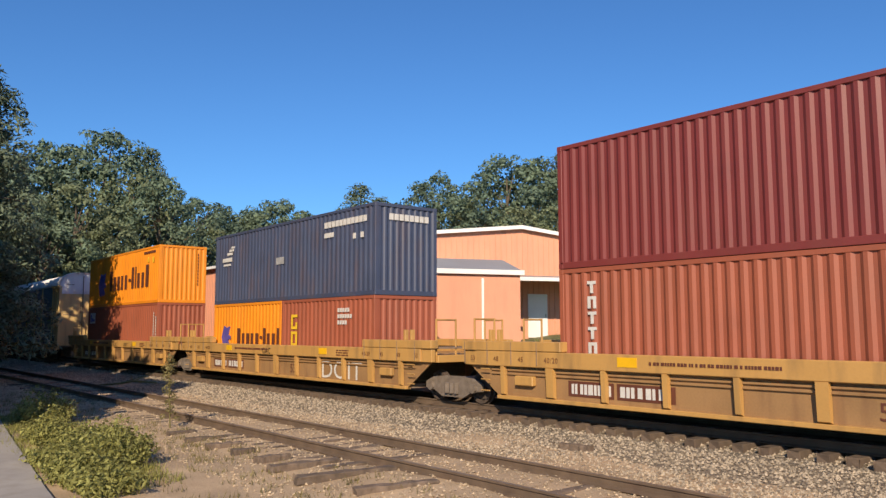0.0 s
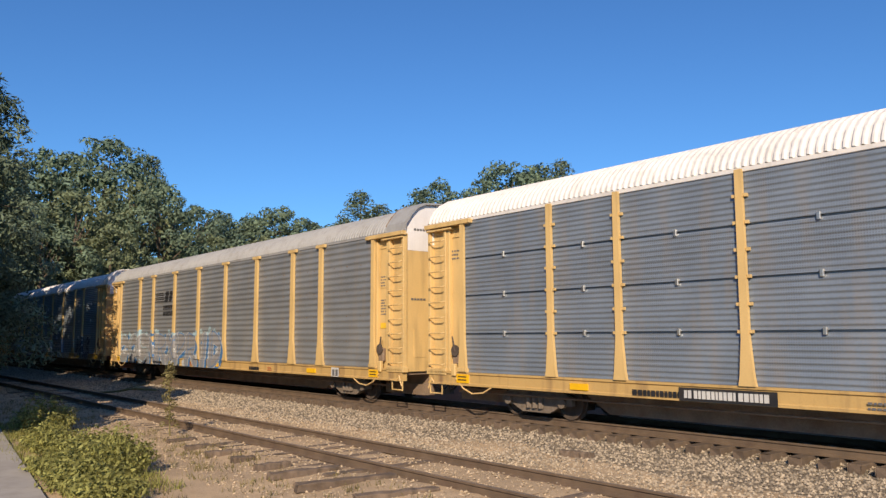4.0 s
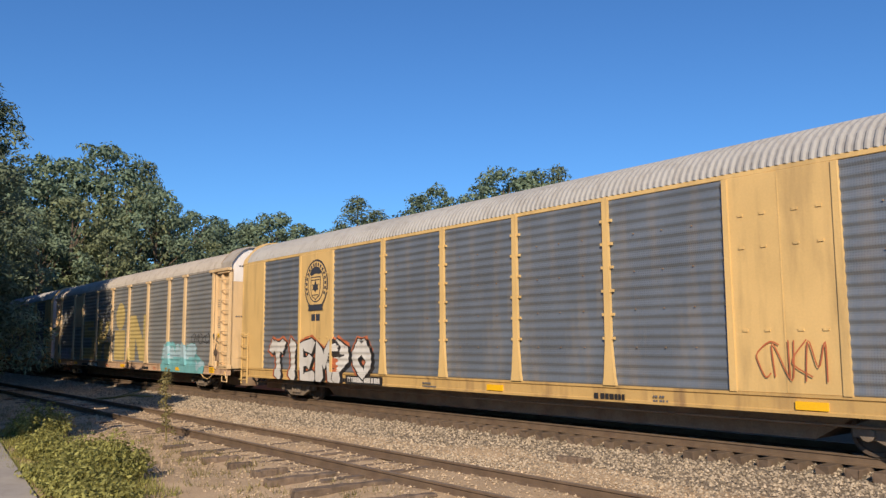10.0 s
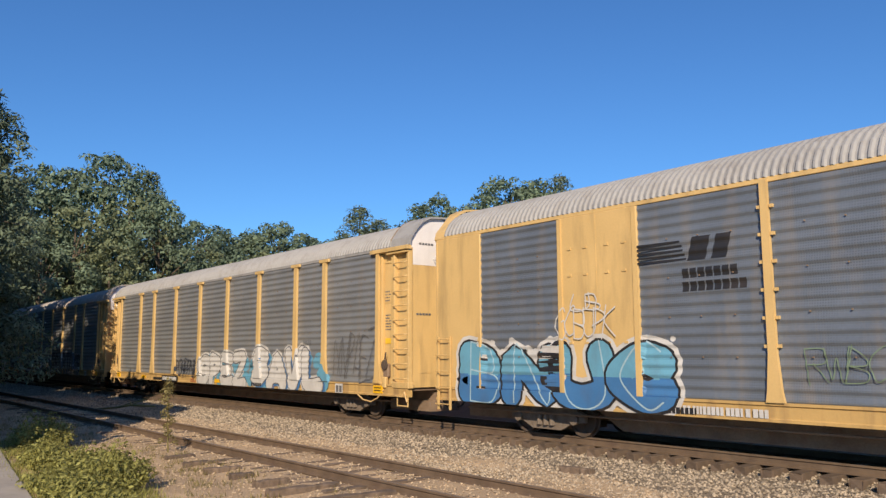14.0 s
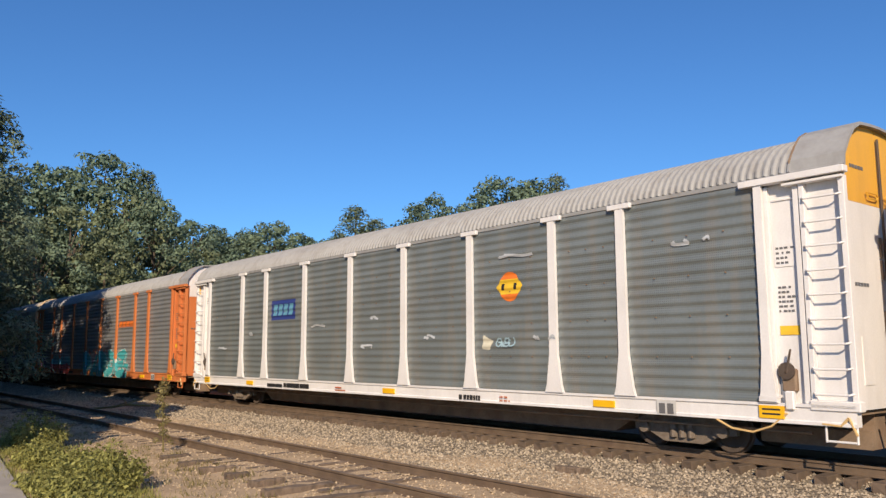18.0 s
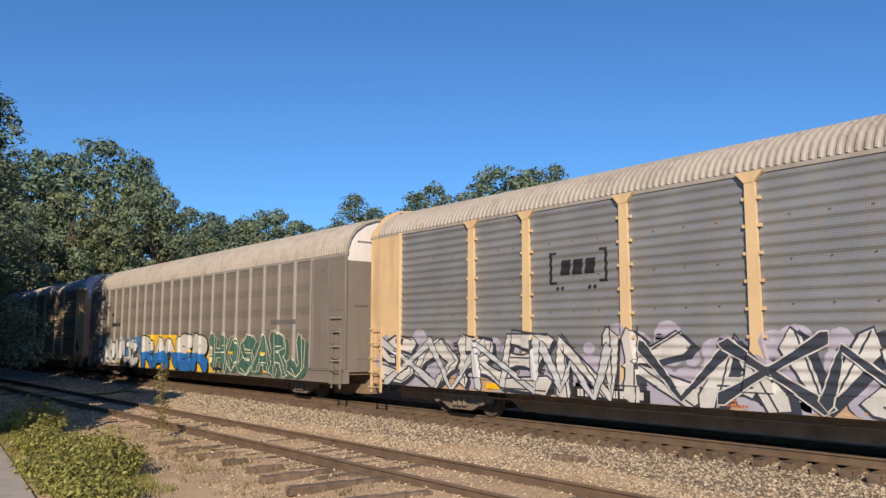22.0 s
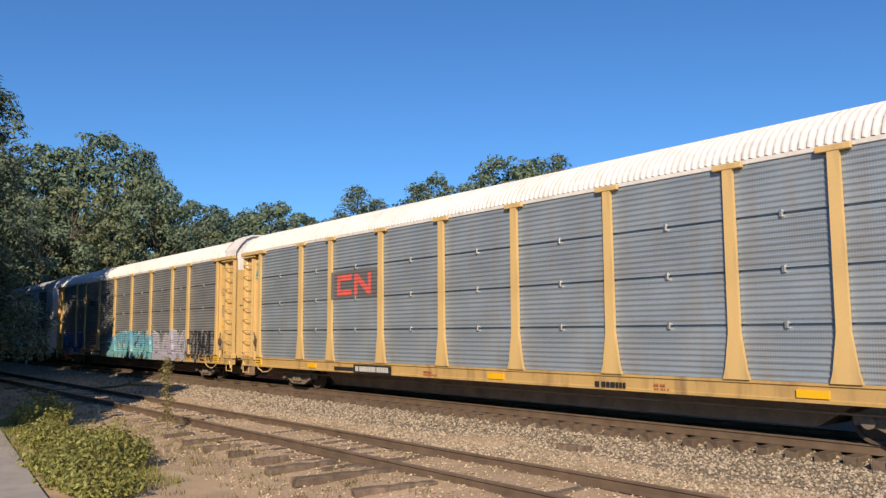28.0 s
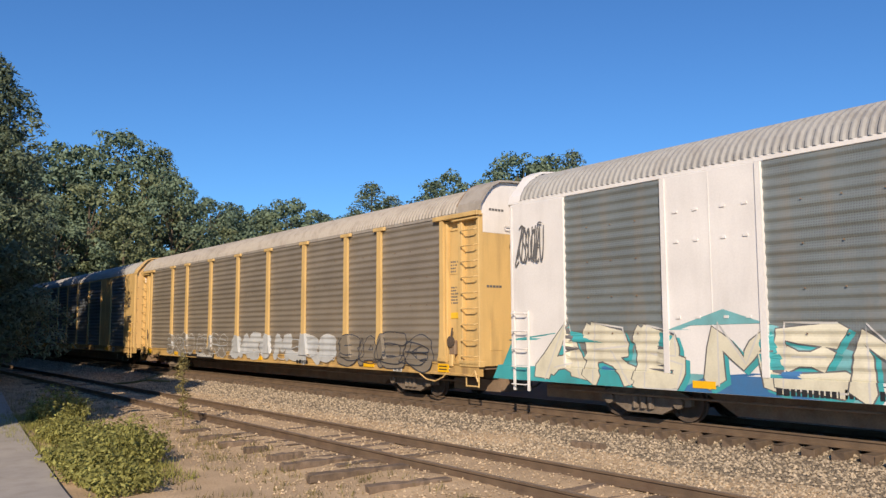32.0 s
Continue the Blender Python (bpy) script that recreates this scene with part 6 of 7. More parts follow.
def spray(key):
    return mat("sprayed_" + key, COLOURS[key], 0.5, 0, 0.12, 1.6, 30, 0.04, 0.5, GRIME, 0.22)


def car_posts(spec):
    st = spec.get("style", "post")
    if st == "post":
        return [4.65, 6.6, 9.45, 12.3, 15.1, 17.95, 20.8, 22.75], 0.11, True
    if st == "flush":
        return FLUSH_AT[3:7], 0.08, True
    return [2.19 + 1.151 * k for k in range(21)], 0.05, False


def skin(spec, x, z):
    """How far out the car's side stands at (x, z)."""
    if z < 1.03:
        return -1.562
    posts, w, flare = car_posts(spec)
    for p in posts:
        half = w + (max(0, 1.9 - z) * 0.188 if flare else 0)
        if abs(x - p) <= half + 0.012:
            return SIDE - 0.102
    if spec.get("style") == "flush" and any(a <= x <= b for a, b in ((0, FLUSH_AT[0]), FLUSH_AT[1:3], FLUSH_AT[7:9], (FLUSH_AT[9], 28))):
        return SIDE - 0.062
    if x < 1.45 or x > 25.95:
        return SIDE - 0.062 if spec.get("ends") == "flush" or spec.get("style") == "many" else SIDE + 0.09
    return SIDE - (0.014 if spec.get("style") == "many" else rib_out(z, rib_pitch(spec)))


def lay_on(bm, spec, lift):
    """Cut flat paint (x, z in the mesh's x, y) along ribs and posts and lay it on the car's side."""
    xs, zs = [v.co.x for v in bm.verts], [v.co.y for v in bm.verts]
    lo, hi = min(zs), max(zs)
    cuts, slant = [(0, 1, 1.029), (0, 1, 1.034)], []
    pitch = rib_pitch(spec)
    k = math.floor(lo / pitch)
    while k * pitch < hi:
        for f in (0,) + RIB_AT:
            if (k + f) * pitch > 1.04:
                cuts.append((0, 1, (k + f) * pitch))
        k += 1
    posts, w, flare = car_posts(spec)
    for p in posts:
        if min(xs) - 0.3 < p < max(xs) + 0.3:
            for e in (w + 0.010, w + 0.018):
                cuts += [(1, 0, p - e), (1, 0, p + e)]
                slant += [(1, 0.188, p + e), (-1, 0.188, p - e)] if flare and lo < 1.9 else []
    foot = 0.605 if spec.get("style") == "many" else 0.695
    if lo < foot:
        bmesh.ops.bisect_plane(bm, geom=bm.verts[:] + bm.edges[:] + bm.faces[:], plane_co=(0, foot, 0), plane_no=(0, 1, 0), clear_inner=True)
    for a, b, c in cuts:
        if (b and lo < c < hi) or (a and min(xs) < c < max(xs)):
            bmesh.ops.bisect_plane(bm, geom=bm.verts[:] + bm.edges[:] + bm.faces[:], plane_co=(a * c, b * c, 0), plane_no=(a, b, 0))
    for nx, nz, x in slant:
        bmesh.ops.bisect_plane(bm, geom=bm.verts[:] + bm.edges[:] + bm.faces[:], plane_co=(x, 1.9, 0), plane_no=(nx, nz, 0))
    for v in bm.verts:
        x, z = v.co.x, v.co.y
        v.co = Vector((x, skin(spec, x, z) - lift - v.co.z, z))
    for f in bm.faces:
        if f.normal.y > 0:
            f.normal_flip()
    return bm


# pen strokes of each letter on a grid of nine by nine
PEN = dict(A="00 48 80|22 62", B="00 08|08 57 64 04|04 73 60 00", C="77 48 05 03 40 71", D="00 08|08 57 84 51 00", E="78 08 00 70|04 54", F="78 08 00|04 54", G="77 48 05 03 40 71 74 44",
           H="08 00|88 80|04 84", I="48 40", J="68 61 30 02", K="08 00|78 04 80", L="08 00 70", M="00 18 43 78 80", N="00 08 80 88", O="48 05 03 40 73 75 48", P="00 08|08 67 65 03",
           Q="48 05 03 40 73 75 48|53 80", R="00 08|08 67 65 04|34 80", S="77 38 06 24 64 72 40 01", T="08 88|48 40", U="08 02 40 82 88", V="08 40 88", W="08 20 45 60 88", X="08 80|00 88",
           Y="08 44 88|44 40", Z="08 78 00 80")


def ribbon(bm, run, half, grow, style, z):
    """A pen line of its own width with round, or flared and pointed, ends."""
    pts = []
    if style == "round" and len(run) > 2:
        shut = (run[0] - run[-1]).length < 1e-4
        ext = [run[-2] if shut else run[0]] + run + [run[1] if shut else run[-1]]
        for a, b, c, d in zip(ext, ext[1:], ext[2:], ext[3:]):
            for j in range(5):
                f = j / 5
                pts.append(0.5 * (2 * b + (c - a) * f + (2 * a - 5 * b + 4 * c - d) * f * f + (3 * b - a - 3 * c + d) * f ** 3))
        pts.append(run[-1])
    else:
        for a, b in zip(run, run[1:]):
            pts += [a.lerp(b, j / 3) for j in range(3)]
        pts.append(run[-1])
    n = len(pts)
    prev = None
    for j, p in enumerate(pts):
        d = (pts[min(n - 1, j + 1)] - pts[max(0, j - 1)]).normalized()
        q = Vector((-d.y, d.x))
        f = j / (n - 1)
        w = half * (0.9 + 0.25 * abs(2 * f - 1)) + grow if style == "round" else half * (0.62 + 0.62 * (2 * f - 1) ** 2) + grow
        zz = z + 0.00015 * (j % 3)
        now = [bm.verts.new((*(p + q * w), zz)), bm.verts.new((*(p - q * w), zz))]
        if prev:
            bm.faces.new((prev[0], now[0], now[1], prev[1]))
        if j in (0, n - 1):
            out = -d if j == 0 else d
            if style == "round":
                cap = [bm.verts.new((*(p + q * w * math.cos(t) + out * w * math.sin(t)), zz)) for t in (0.52, 1.05, 1.57, 2.09, 2.62)]
            else:
                cap = [bm.verts.new((*(p + out * w * 0.95 + q * w * (0.5 if (j + n) % 2 else -0.5)), zz))]
            bm.faces.new([now[0]] + cap + [now[1]])
        prev = now


def pen_letters(text, x0, x1, z0, z1, seed, wild, style, grow, weight, lean, shift=(0, 0), flat=False, overlap=1.1):
    """A word of broad pen letters that fills a field."""
    rng = random.Random(seed)
    bm = bmesh.new()
    cell, h = (x1 - x0) / len(text), z1 - z0
    w = weight * min(cell, h * 0.9)
    for i, ch in enumerate(text):
        tall, tilt, drop = rng.uniform(0.9, 1.04), rng.uniform(-0.09, 0.09) * (1 + 2 * wild) + lean, rng.uniform(-0.04, 0.04) * h
        sx, sz = max(0.3 * cell, cell * overlap - w), h * tall - w
        cx, cz = x0 + (i + 0.5) * cell + shift[0], (z0 + z1) / 2 + drop + shift[1]
        spot = {}
        for j, run in enumerate(PEN[ch].split("|")):
            pts = []
            for p in run.split():
                if p not in spot:
                    u, v = int(p[0]) / 8 - 0.5 + rng.uniform(-1, 1) * wild * 0.5, int(p[1]) / 8 - 0.5 + rng.uniform(-1, 1) * wild * 0.35
                    spot[p] = Vector((cx + u * sx + v * sz * tilt, cz + v * sz))
                pts.append(spot[p])
            ribbon(bm, pts, w / 2, grow, style, (0.0 if flat else 0.004 * i) + 0.0005 * j)
    return bm


def cloud(k, x0, x1, z0, z1, colour, n=30, seed=1, r=0.16, lift=0.002):
    """Soft blots of spray behind or above a piece."""
    rng = random.Random(seed + k)
    bm = B()
    for i in range(n):
        x, z, q = rng.uniform(x0, x1), rng.uniform(z0, z1), r * rng.uniform(0.35, 1.3)
        bm.faces.new([bm.verts.new((a, b, 0.0002 * (i % 9))) for a, b in disc(x, max(z, 0.62 + q), q, 12, rng.uniform(0.7, 1.1))])
    return part("graffiti", lay_on(bm, CARS[k], lift), spray(colour), CARS[k]["car"])


def piece(k, text, x0, x1, z0, z1, fill="white", edge="black", aura="", top="", seed=0, wild=0.08, lean=0.0, shade="", inner="", style="round", weight=0.34, line=0.045, lift=0.0, shift=(0.09, -0.07)):
    """One graffiti: a field behind it, a shade, an outline, filled letters and inner lines, a few millimetres apart."""
    spec = CARS[k]
    seed = seed or k * 13 + int(x0 * 3)
    z0 = max(z0, 0.64)

    def word(grow, w=weight, **more):
        return pen_letters(text, x0, x1, z0, z1, seed, wild, style, grow, w, lean, **more)
    g = part("graffiti", lay_on(word(line), spec, 0.006 + lift), spray(edge), spec["car"])
    if aura:
        part("aura", lay_on(word(line * 2.6, flat=True), spec, 0.002), spray(aura), g)
    if shade:
        part("shade", lay_on(word(line * 0.8, flat=True, shift=shift), spec, 0.0042), spray(shade), g)
    bm = lay_on(word(0.0), spec, 0.008 + lift)
    if top:
        zm = (z0 + z1) / 2
        for f in bm.faces:
            if f.calc_center_median().z > zm + 0.12 * noise.noise((f.calc_center_median().x * 1.5, 0, seed)):
                f.material_index = 1
    part("fill", bm, [spray(fill)] + ([spray(top)] if top else []), g)
    if inner:
        # a thin line inside each letter, towards the light
        bm = pen_letters(text, x0, x1, z0, z1, seed, wild, style, 0.018 - weight * 0.0, 0.0, lean, shift=(0.05, 0.04), overlap=1.1 - weight)
        part("inner_line", lay_on(bm, spec, 0.0095 + lift), spray(inner), g)
    return g


def hollow(k, text, x0, x1, z0, z1, line="white", inside="", seed=0, wild=0.08, thick=0.03, weight=0.34, style="round"):
    """Outlined throw-up: fat letters in the line's colour with the car's own or another colour inside."""
    spec = CARS[k]
    seed = seed or k * 17 + int(x0 * 5)
    g = part("graffiti", lay_on(pen_letters(text, x0, x1, z0, z1, seed, wild, style, thick, weight, 0), spec, 0.006), spray(line), spec["car"])
    part("fill", lay_on(pen_letters(text, x0, x1, z0, z1, seed, wild, style, 0, weight, 0), spec, 0.008), spray(inside) if inside else spec["screen"], g)
    return g


def strokes(k, x0, x1, z0, z1, colour, n=6, width=0.035, seed=1, name="graffiti"):
    """A thin tag in a loose hand."""
    spec = CARS[k]
    rng = random.Random(seed + k * 31 + int(x0 * 7))
    text = "".join(rng.choice("ABCEGKMNOPRSUWZ") for _ in range(max(2, n)))
    bm = pen_letters(text, x0, x1, z0, z1, rng.randint(1, 9999), 0.22, rng.choice(("round", "round", "sharp")), width / 2, 0.0, 0.12, overlap=1.2)
    return part(name, lay_on(bm, spec, 0.024), spray(colour), spec["car"])


def scuffs(k, x0, x1, z0, z1, colour, n=6, width=0.035, seed=1, name="scuff"):
    """A few long rubbed lines."""
    spec = CARS[k]
    rng = random.Random(seed + k * 31)
    mid, half = (z0 + z1) / 2, (z1 - z0) / 2
    runs, run = [], []
    for i in range(n * 3 + 1):
        x = x0 + (x1 - x0) * (i + rng.uniform(-1.9, 1.9)) / (n * 3)
        z = mid + half * (1 if rng.random() < (0.75 if i % 2 else 0.25) else -1) * rng.uniform(0.15, 1.0)
        run.append(Vector((min(x1, max(x0, x)), z, 0)))
        if len(run) > 3 and rng.random() < 0.3:
            runs.append(run)
            run = []
    runs.append(run)
    bm = B()
    for i, run in enumerate(r for r in runs if len(r) > 2):
        run = [run[0]] + run + [run[-1]]
        pts = []
        for a, b, c, d in zip(run, run[1:], run[2:], run[3:]):
            for j in range(6):
                f = j / 6
                pts.append(0.5 * (2 * b + (c - a) * f + (2 * a - 5 * b + 4 * c - d) * f * f + (3 * b - a - 3 * c + d) * f ** 3))
        prev = None
        for j, p in enumerate(pts):
            d = pts[min(len(pts) - 1, j + 1)] - pts[max(0, j - 1)]
            d = d.normalized() if d.length else Vector((1, 0, 0))
            q = Vector((-d.y, d.x, 0)) * width / 2 * (0.75 + 0.5 * abs(d.x))
            h = 0.0002 * j + 0.001 * (i % 3)
            now = (bm.verts.new(p + q + Vector((0, 0, h))), bm.verts.new(p - q + Vector((0, 0, h))))
            if prev:
                bm.faces.new((prev[0], now[0], now[1], prev[1]))
            prev = now
    return part(name, lay_on(bm, spec, 0.026), spray(colour), spec["car"])


def bubble(k, x, z, rx, rz, fill, edge, lift):
    """A round outlined letter shape."""
    for r, c, l in ((1.0, edge, 0.0), (0.94, "smoke", 0.0035), (0.87, fill, 0.007)):
        field(k, [(x + rx * r * math.cos(a * 0.2618) * (1 + 0.06 * math.sin(a * 1.7)), z + rz * r * math.sin(a * 0.2618)) for a in range(24)], c, lift + l, "graffiti")


def field(k, pts, colour, lift=0.004, name="paint_patch", label=""):
    """A flat painted patch with straight edges."""
    spec = CARS[k]
    bm = B()
    LAID.append(1)
    bm.faces.new([bm.verts.new((x, z, 0.0004 * (len(LAID) % 8))) for x, z in pts])
    return part(name, lay_on(bm, spec, lift), spray(colour) if isinstance(colour, str) else colour, spec["car"], label)


def plain_plate(k, pts, y, material, name, label="", parent=None):
    """A flat sheet or cut-out in front of the ribs, at depth y."""
    bm = prism(B(), pts, y, y + 0.004, axis="y")
    return part(name, bm, material, parent or CARS[k]["car"], label)


def rect(x0, x1, z0, z1, skew=0.0):
    return [(x0, z0), (x1, z0), (x1 + skew, z1), (x0 + skew, z1)]


def disc(x, z, r, n=22, tall=1.0):
    return [(x + r * math.cos(2 * math.pi * i / n), z + r * tall * math.sin(2 * math.pi * i / n)) for i in range(n)]


def lined_mark(k, x, z, s, colour="black"):
    """A plain device of thinning lines, a slanted block and two rows of bars."""
    for j in range(5):
        field(k, rect(x, x + (1.1 - 0.03 * j) * s, z + 0.62 * s + j * 0.085 * s, z + 0.62 * s + j * 0.085 * s + 0.04 * s, 0.0), colour, name="marking")
    field(k, rect(x + 1.12 * s, x + 1.5 * s, z + 0.6 * s, z + 1.04 * s, 0.12 * s), colour, name="marking")
    field(k, rect(x + 1.62 * s, x + 1.92 * s, z + 0.6 * s, z + 1.04 * s, 0.12 * s), colour, name="marking")
    for row, (n, w) in enumerate(((7, 0.135), (8, 0.135))):
        for j in range(n):
            a = x + 1.0 * s + j * (w + 0.03) * s
            field(k, rect(a, a + w * s, z + (0.28 - row * 0.25) * s, z + (0.46 - row * 0.25) * s), colour, name="marking")


def bracket_mark(k, x, z, s):
    for a, d in ((x, 1), (x + 1.7 * s, -1)):
        field(k, rect(min(a, a + d * 0.08 * s), max(a, a + d * 0.08 * s), z, z + 0.75 * s), "black", name="marking")
        for b in (z, z + 0.69 * s):
            field(k, rect(min(a, a + d * 0.22 * s), max(a, a + d * 0.22 * s), b, b + 0.06 * s), "black", name="marking")
    for j in range(3):
        field(k, rect(x + (0.33 + j * 0.36) * s, x + (0.61 + j * 0.36) * s, z + 0.2 * s, z + 0.55 * s, 0.05), "black", name="marking")
    for a in (0.25, 0.4, 1.2, 1.35):
        field(k, disc(x + a * s, z - 0.1 * s, 0.05 * s, 10), "black", name="marking")


def plates():
    """Dark number plates with pale bars on the sills, and small notices on the end panels."""
    for k, spec in enumerate(CARS):
        st = spec.get("style", "post")
        x = {"post": 8.0, "flush": 7.6, "many": 3.3}[st]
        if k not in (3, 6, 9, 10, 12, 14, 17):
            field(k, rect(x, x + 2.0, 0.66, 0.95), "black", 0.004, "number_plate")
        stencil(spec["car"], x + 0.12, x + 1.85, 0.75, 0.90, spray("white") if k not in (9, 10, 17) else spray("black"), 1, -1.574, 0.0)
        for a, c in ((11.5, 0.6), (19.0, 0.5)):
            stencil(spec["car"], a, a + c, 0.75, 0.92, spray("rust") if k % 2 else spray("smoke"), 2, -1.571)
        if st == "flush" or spec.get("ends") == "flush":
            stencil(spec["car"], 26.1, 26.7, 3.2, 3.75, spray("smoke"), 6, SIDE - 0.075)
            stencil(spec["car"], 26.05, 26.95, 2.4, 2.75, spray("smoke"), 3, SIDE - 0.075)
            field(k, rect(26.35, 26.85, 1.85, 2.05), "yellow", 0.006, "notice")
        else:
            y = SIDE + 0.09
            stencil(spec["car"], 26.05, 26.4, 2.6, 3.1, spray("smoke"), 6, y)
            stencil(spec["car"], 0.95, 1.35, 4.0, 4.3, spray("smoke"), 3, y)
            bm = box(B(), 26.02, 26.42, y - 0.004, y, 3.4, 3.85)
            part("notice_board", bm, spec["frame"], spec["car"])
            stencil(spec["car"], 26.05, 26.38, 3.45, 3.8, spray("smoke"), 4, y - 0.008)
            part("notice", box(B(), 26.05, 26.4, y - 0.006, y, 2.2, 2.36), spray("yellow"), spec["car"], "yellow warning notice")
            # writing on the end doors
            bm = B()
            for j in range(5):
                box(bm, CAR_LENGTH - 0.12, CAR_LENGTH - 0.11, -1.2 + j * 0.11, -1.12 + j * 0.11, 3.0, 3.06)
                box(bm, CAR_LENGTH - 0.12, CAR_LENGTH - 0.11, -1.1 + j * 0.11, -1.02 + j * 0.11, 5.05, 5.11)
            tagged(part("stencil", bm, spray("smoke"), spec["car"]), kind="stuff")
        # door edge marker at the deck: small white-black tag
        field(k, rect(23.5, 23.95, 0.66, 0.98), "white", 0.005, "tag_plate")
        field(k, rect(23.56, 23.7, 0.72, 0.92), "smoke", 0.009, "tag_plate")
        field(k, rect(23.75, 23.89, 0.72, 0.92), "smoke", 0.009, "tag_plate")


plates()
# 1: grey, white and blue
lined_mark(1, 6.75, 2.95, 1.15)
cloud(1, 1.5, 14.9, 1.85, 2.3, "pale", 60, 3, 0.13)
cloud(1, 1.4, 14.9, 0.7, 1.9, "silver", 50, 5, 0.2)
cloud(1, 1.6, 14.9, 1.6, 2.2, "azure", 34, 7, 0.11, 0.003)
piece(1, "COS", 1.4, 6.2, 0.62, 2.12, "steel", "white", seed=4, shade="azure", inner="pale", line=0.03, weight=0.34, shift=(0.17, -0.12))
piece(1, "NRX", 6.0, 9.9, 0.62, 2.12, "steel", "white", seed=6, shade="azure", inner="azure", line=0.03, weight=0.34, shift=(0.17, -0.12))
piece(1, "PRID", 9.7, 14.9, 0.62, 2.15, "steel", "white", seed=5, shade="azure", inner="azure", line=0.03, weight=0.34, shift=(0.17, -0.12))
strokes(1, 0.9, 1.4, 1.3, 2.2, "white", 2, 0.05)
# 2: white scribbles
hollow(2, "SPEGO", 3.5, 8.4, 0.66, 1.95, "white", seed=21, weight=0.4)
strokes(2, 3.8, 8.2, 0.9, 1.8, "white", 6, 0.03)
strokes(2, 8.6, 9.5, 1.3, 1.85, "white", 5, 0.035)
piece(2, "MR", 10.8, 13.9, 0.62, 2.0, "white", "smoke", seed=26, wild=0.15, weight=0.4, inner="smoke", style="sharp")
strokes(2, 11.4, 13.3, 0.85, 1.7, "smoke", 4, 0.035)
hollow(2, "SPEGO", 15.2, 20.1, 0.64, 1.95, "white", seed=21, weight=0.4)
strokes(2, 15.4, 19.9, 0.9, 1.8, "white", 7, 0.03)
for j, ch in enumerate("ORCES"):
    hollow(2, ch, 20.0 + j * 0.3, 20.28 + j * 0.3, 1.42, 1.85, "white", seed=27 + j, thick=0.015, weight=0.14)
piece(2, "MRS", 21.4, 24.4, 0.62, 2.12, "ink", "white", seed=25, wild=0.15, weight=0.42, line=0.035, inner="white", style="sharp")
strokes(2, 21.8, 24.2, 0.8, 1.9, "white", 4, 0.03)
# 3
lined_mark(3, 7.0, 2.95, 1.1)
cloud(3, 2.1, 5.6, 1.75, 2.25, "silver", 22, 3, 0.12)
piece(3, "DEEK", 1.9, 6.0, 0.66, 1.95, "ink", "white", "black", seed=31, weight=0.3)
piece(3, "V", 6.0, 7.2, 0.7, 2.1, "white", "black", seed=38, wild=0.2, weight=0.4)
cloud(3, 8.7, 13.4, 0.7, 1.95, "silver", 60, 8, 0.22)
piece(3, "ESKM", 8.6, 13.6, 0.62, 2.0, "silver", "grey", seed=32, wild=0.18, style="sharp", inner="white", weight=0.3)
cloud(3, 14.4, 19.0, 0.7, 1.8, "moss", 26, 9, 0.2)
piece(3, "SKENS", 14.2, 18.9, 0.64, 1.9, "grey", "cream", seed=33, wild=0.1, weight=0.3, line=0.03, shade="moss")
piece(3, "RAZN", 18.7, 23.1, 0.62, 2.1, "ink", "white", "pale", seed=34, wild=0.08, style="sharp", weight=0.4)
field(3, rect(19.0, 20.4, 0.66, 0.94), "rust", 0.03, "marking")
strokes(3, 22.7, 24.2, 1.05, 1.3, "white", 4, 0.025)
# 4
piece(4, "TIEMPO", 2.5, 9.05, 0.64, 2.12, "white", "black", "rust", seed=41, wild=0.03, lean=-0.08, style="sharp", weight=0.38, line=0.05, shade="black", shift=(0.12, -0.05))
field(4, disc(5.72, 3.88, 0.76, 30, 1.12), "ink", 0.004, "emblem", "round black emblem with a maple leaf")
field(4, disc(5.72, 3.88, 0.70, 30, 1.12), M_YELLOW, 0.008, "emblem")
for j in range(17):
    a = radians(205 - j * 14.4)
    c, s = math.cos(a), math.sin(a)
    field(4, [(5.72 + c * q - s * w, 3.88 + (s * q + c * w) * 1.12) for q, w in ((0.56, -0.045), (0.56, 0.045), (0.66, 0.045), (0.66, -0.045))], "ink", 0.012, "emblem")
field(4, disc(5.72, 3.88, 0.53, 26, 1.12), "ink", 0.012, "emblem")
field(4, disc(5.72, 3.88, 0.49, 26, 1.12), M_YELLOW, 0.016, "emblem")
field(4, [(5.32, 4.25), (5.45, 4.42), (5.7, 4.5), (5.95, 4.44), (6.12, 4.28), (6.0, 4.22), (5.7, 4.25), (5.45, 4.18)], "ink", 0.021, "emblem")
field(4, [(5.72, 3.36), (5.98, 3.5), (6.04, 3.75), (6.04, 4.15), (5.40, 4.15), (5.40, 3.75), (5.46, 3.5)], "ink", 0.020, "emblem")
field(4, [(5.72, 3.40), (5.95, 3.53), (6.0, 3.75), (6.0, 4.11), (5.44, 4.11), (5.44, 3.75), (5.49, 3.53)], M_YELLOW, 0.024, "emblem")
field(4, [(5.72, 3.62), (5.80, 3.7), (5.92, 3.7), (5.87, 3.8), (5.94, 3.9), (5.80, 3.88), (5.72, 4.06), (5.64, 3.88), (5.50, 3.9), (5.57, 3.8), (5.52, 3.7), (5.64, 3.7)], "ink", 0.029, "emblem")
for j in range(2):
    field(4, rect(5.46, 5.98, 4.02 - 0.0 * j, 4.05, 0.0) if j == 0 else rect(5.52, 5.92, 3.52, 3.55), "ink", 0.028, "emblem")
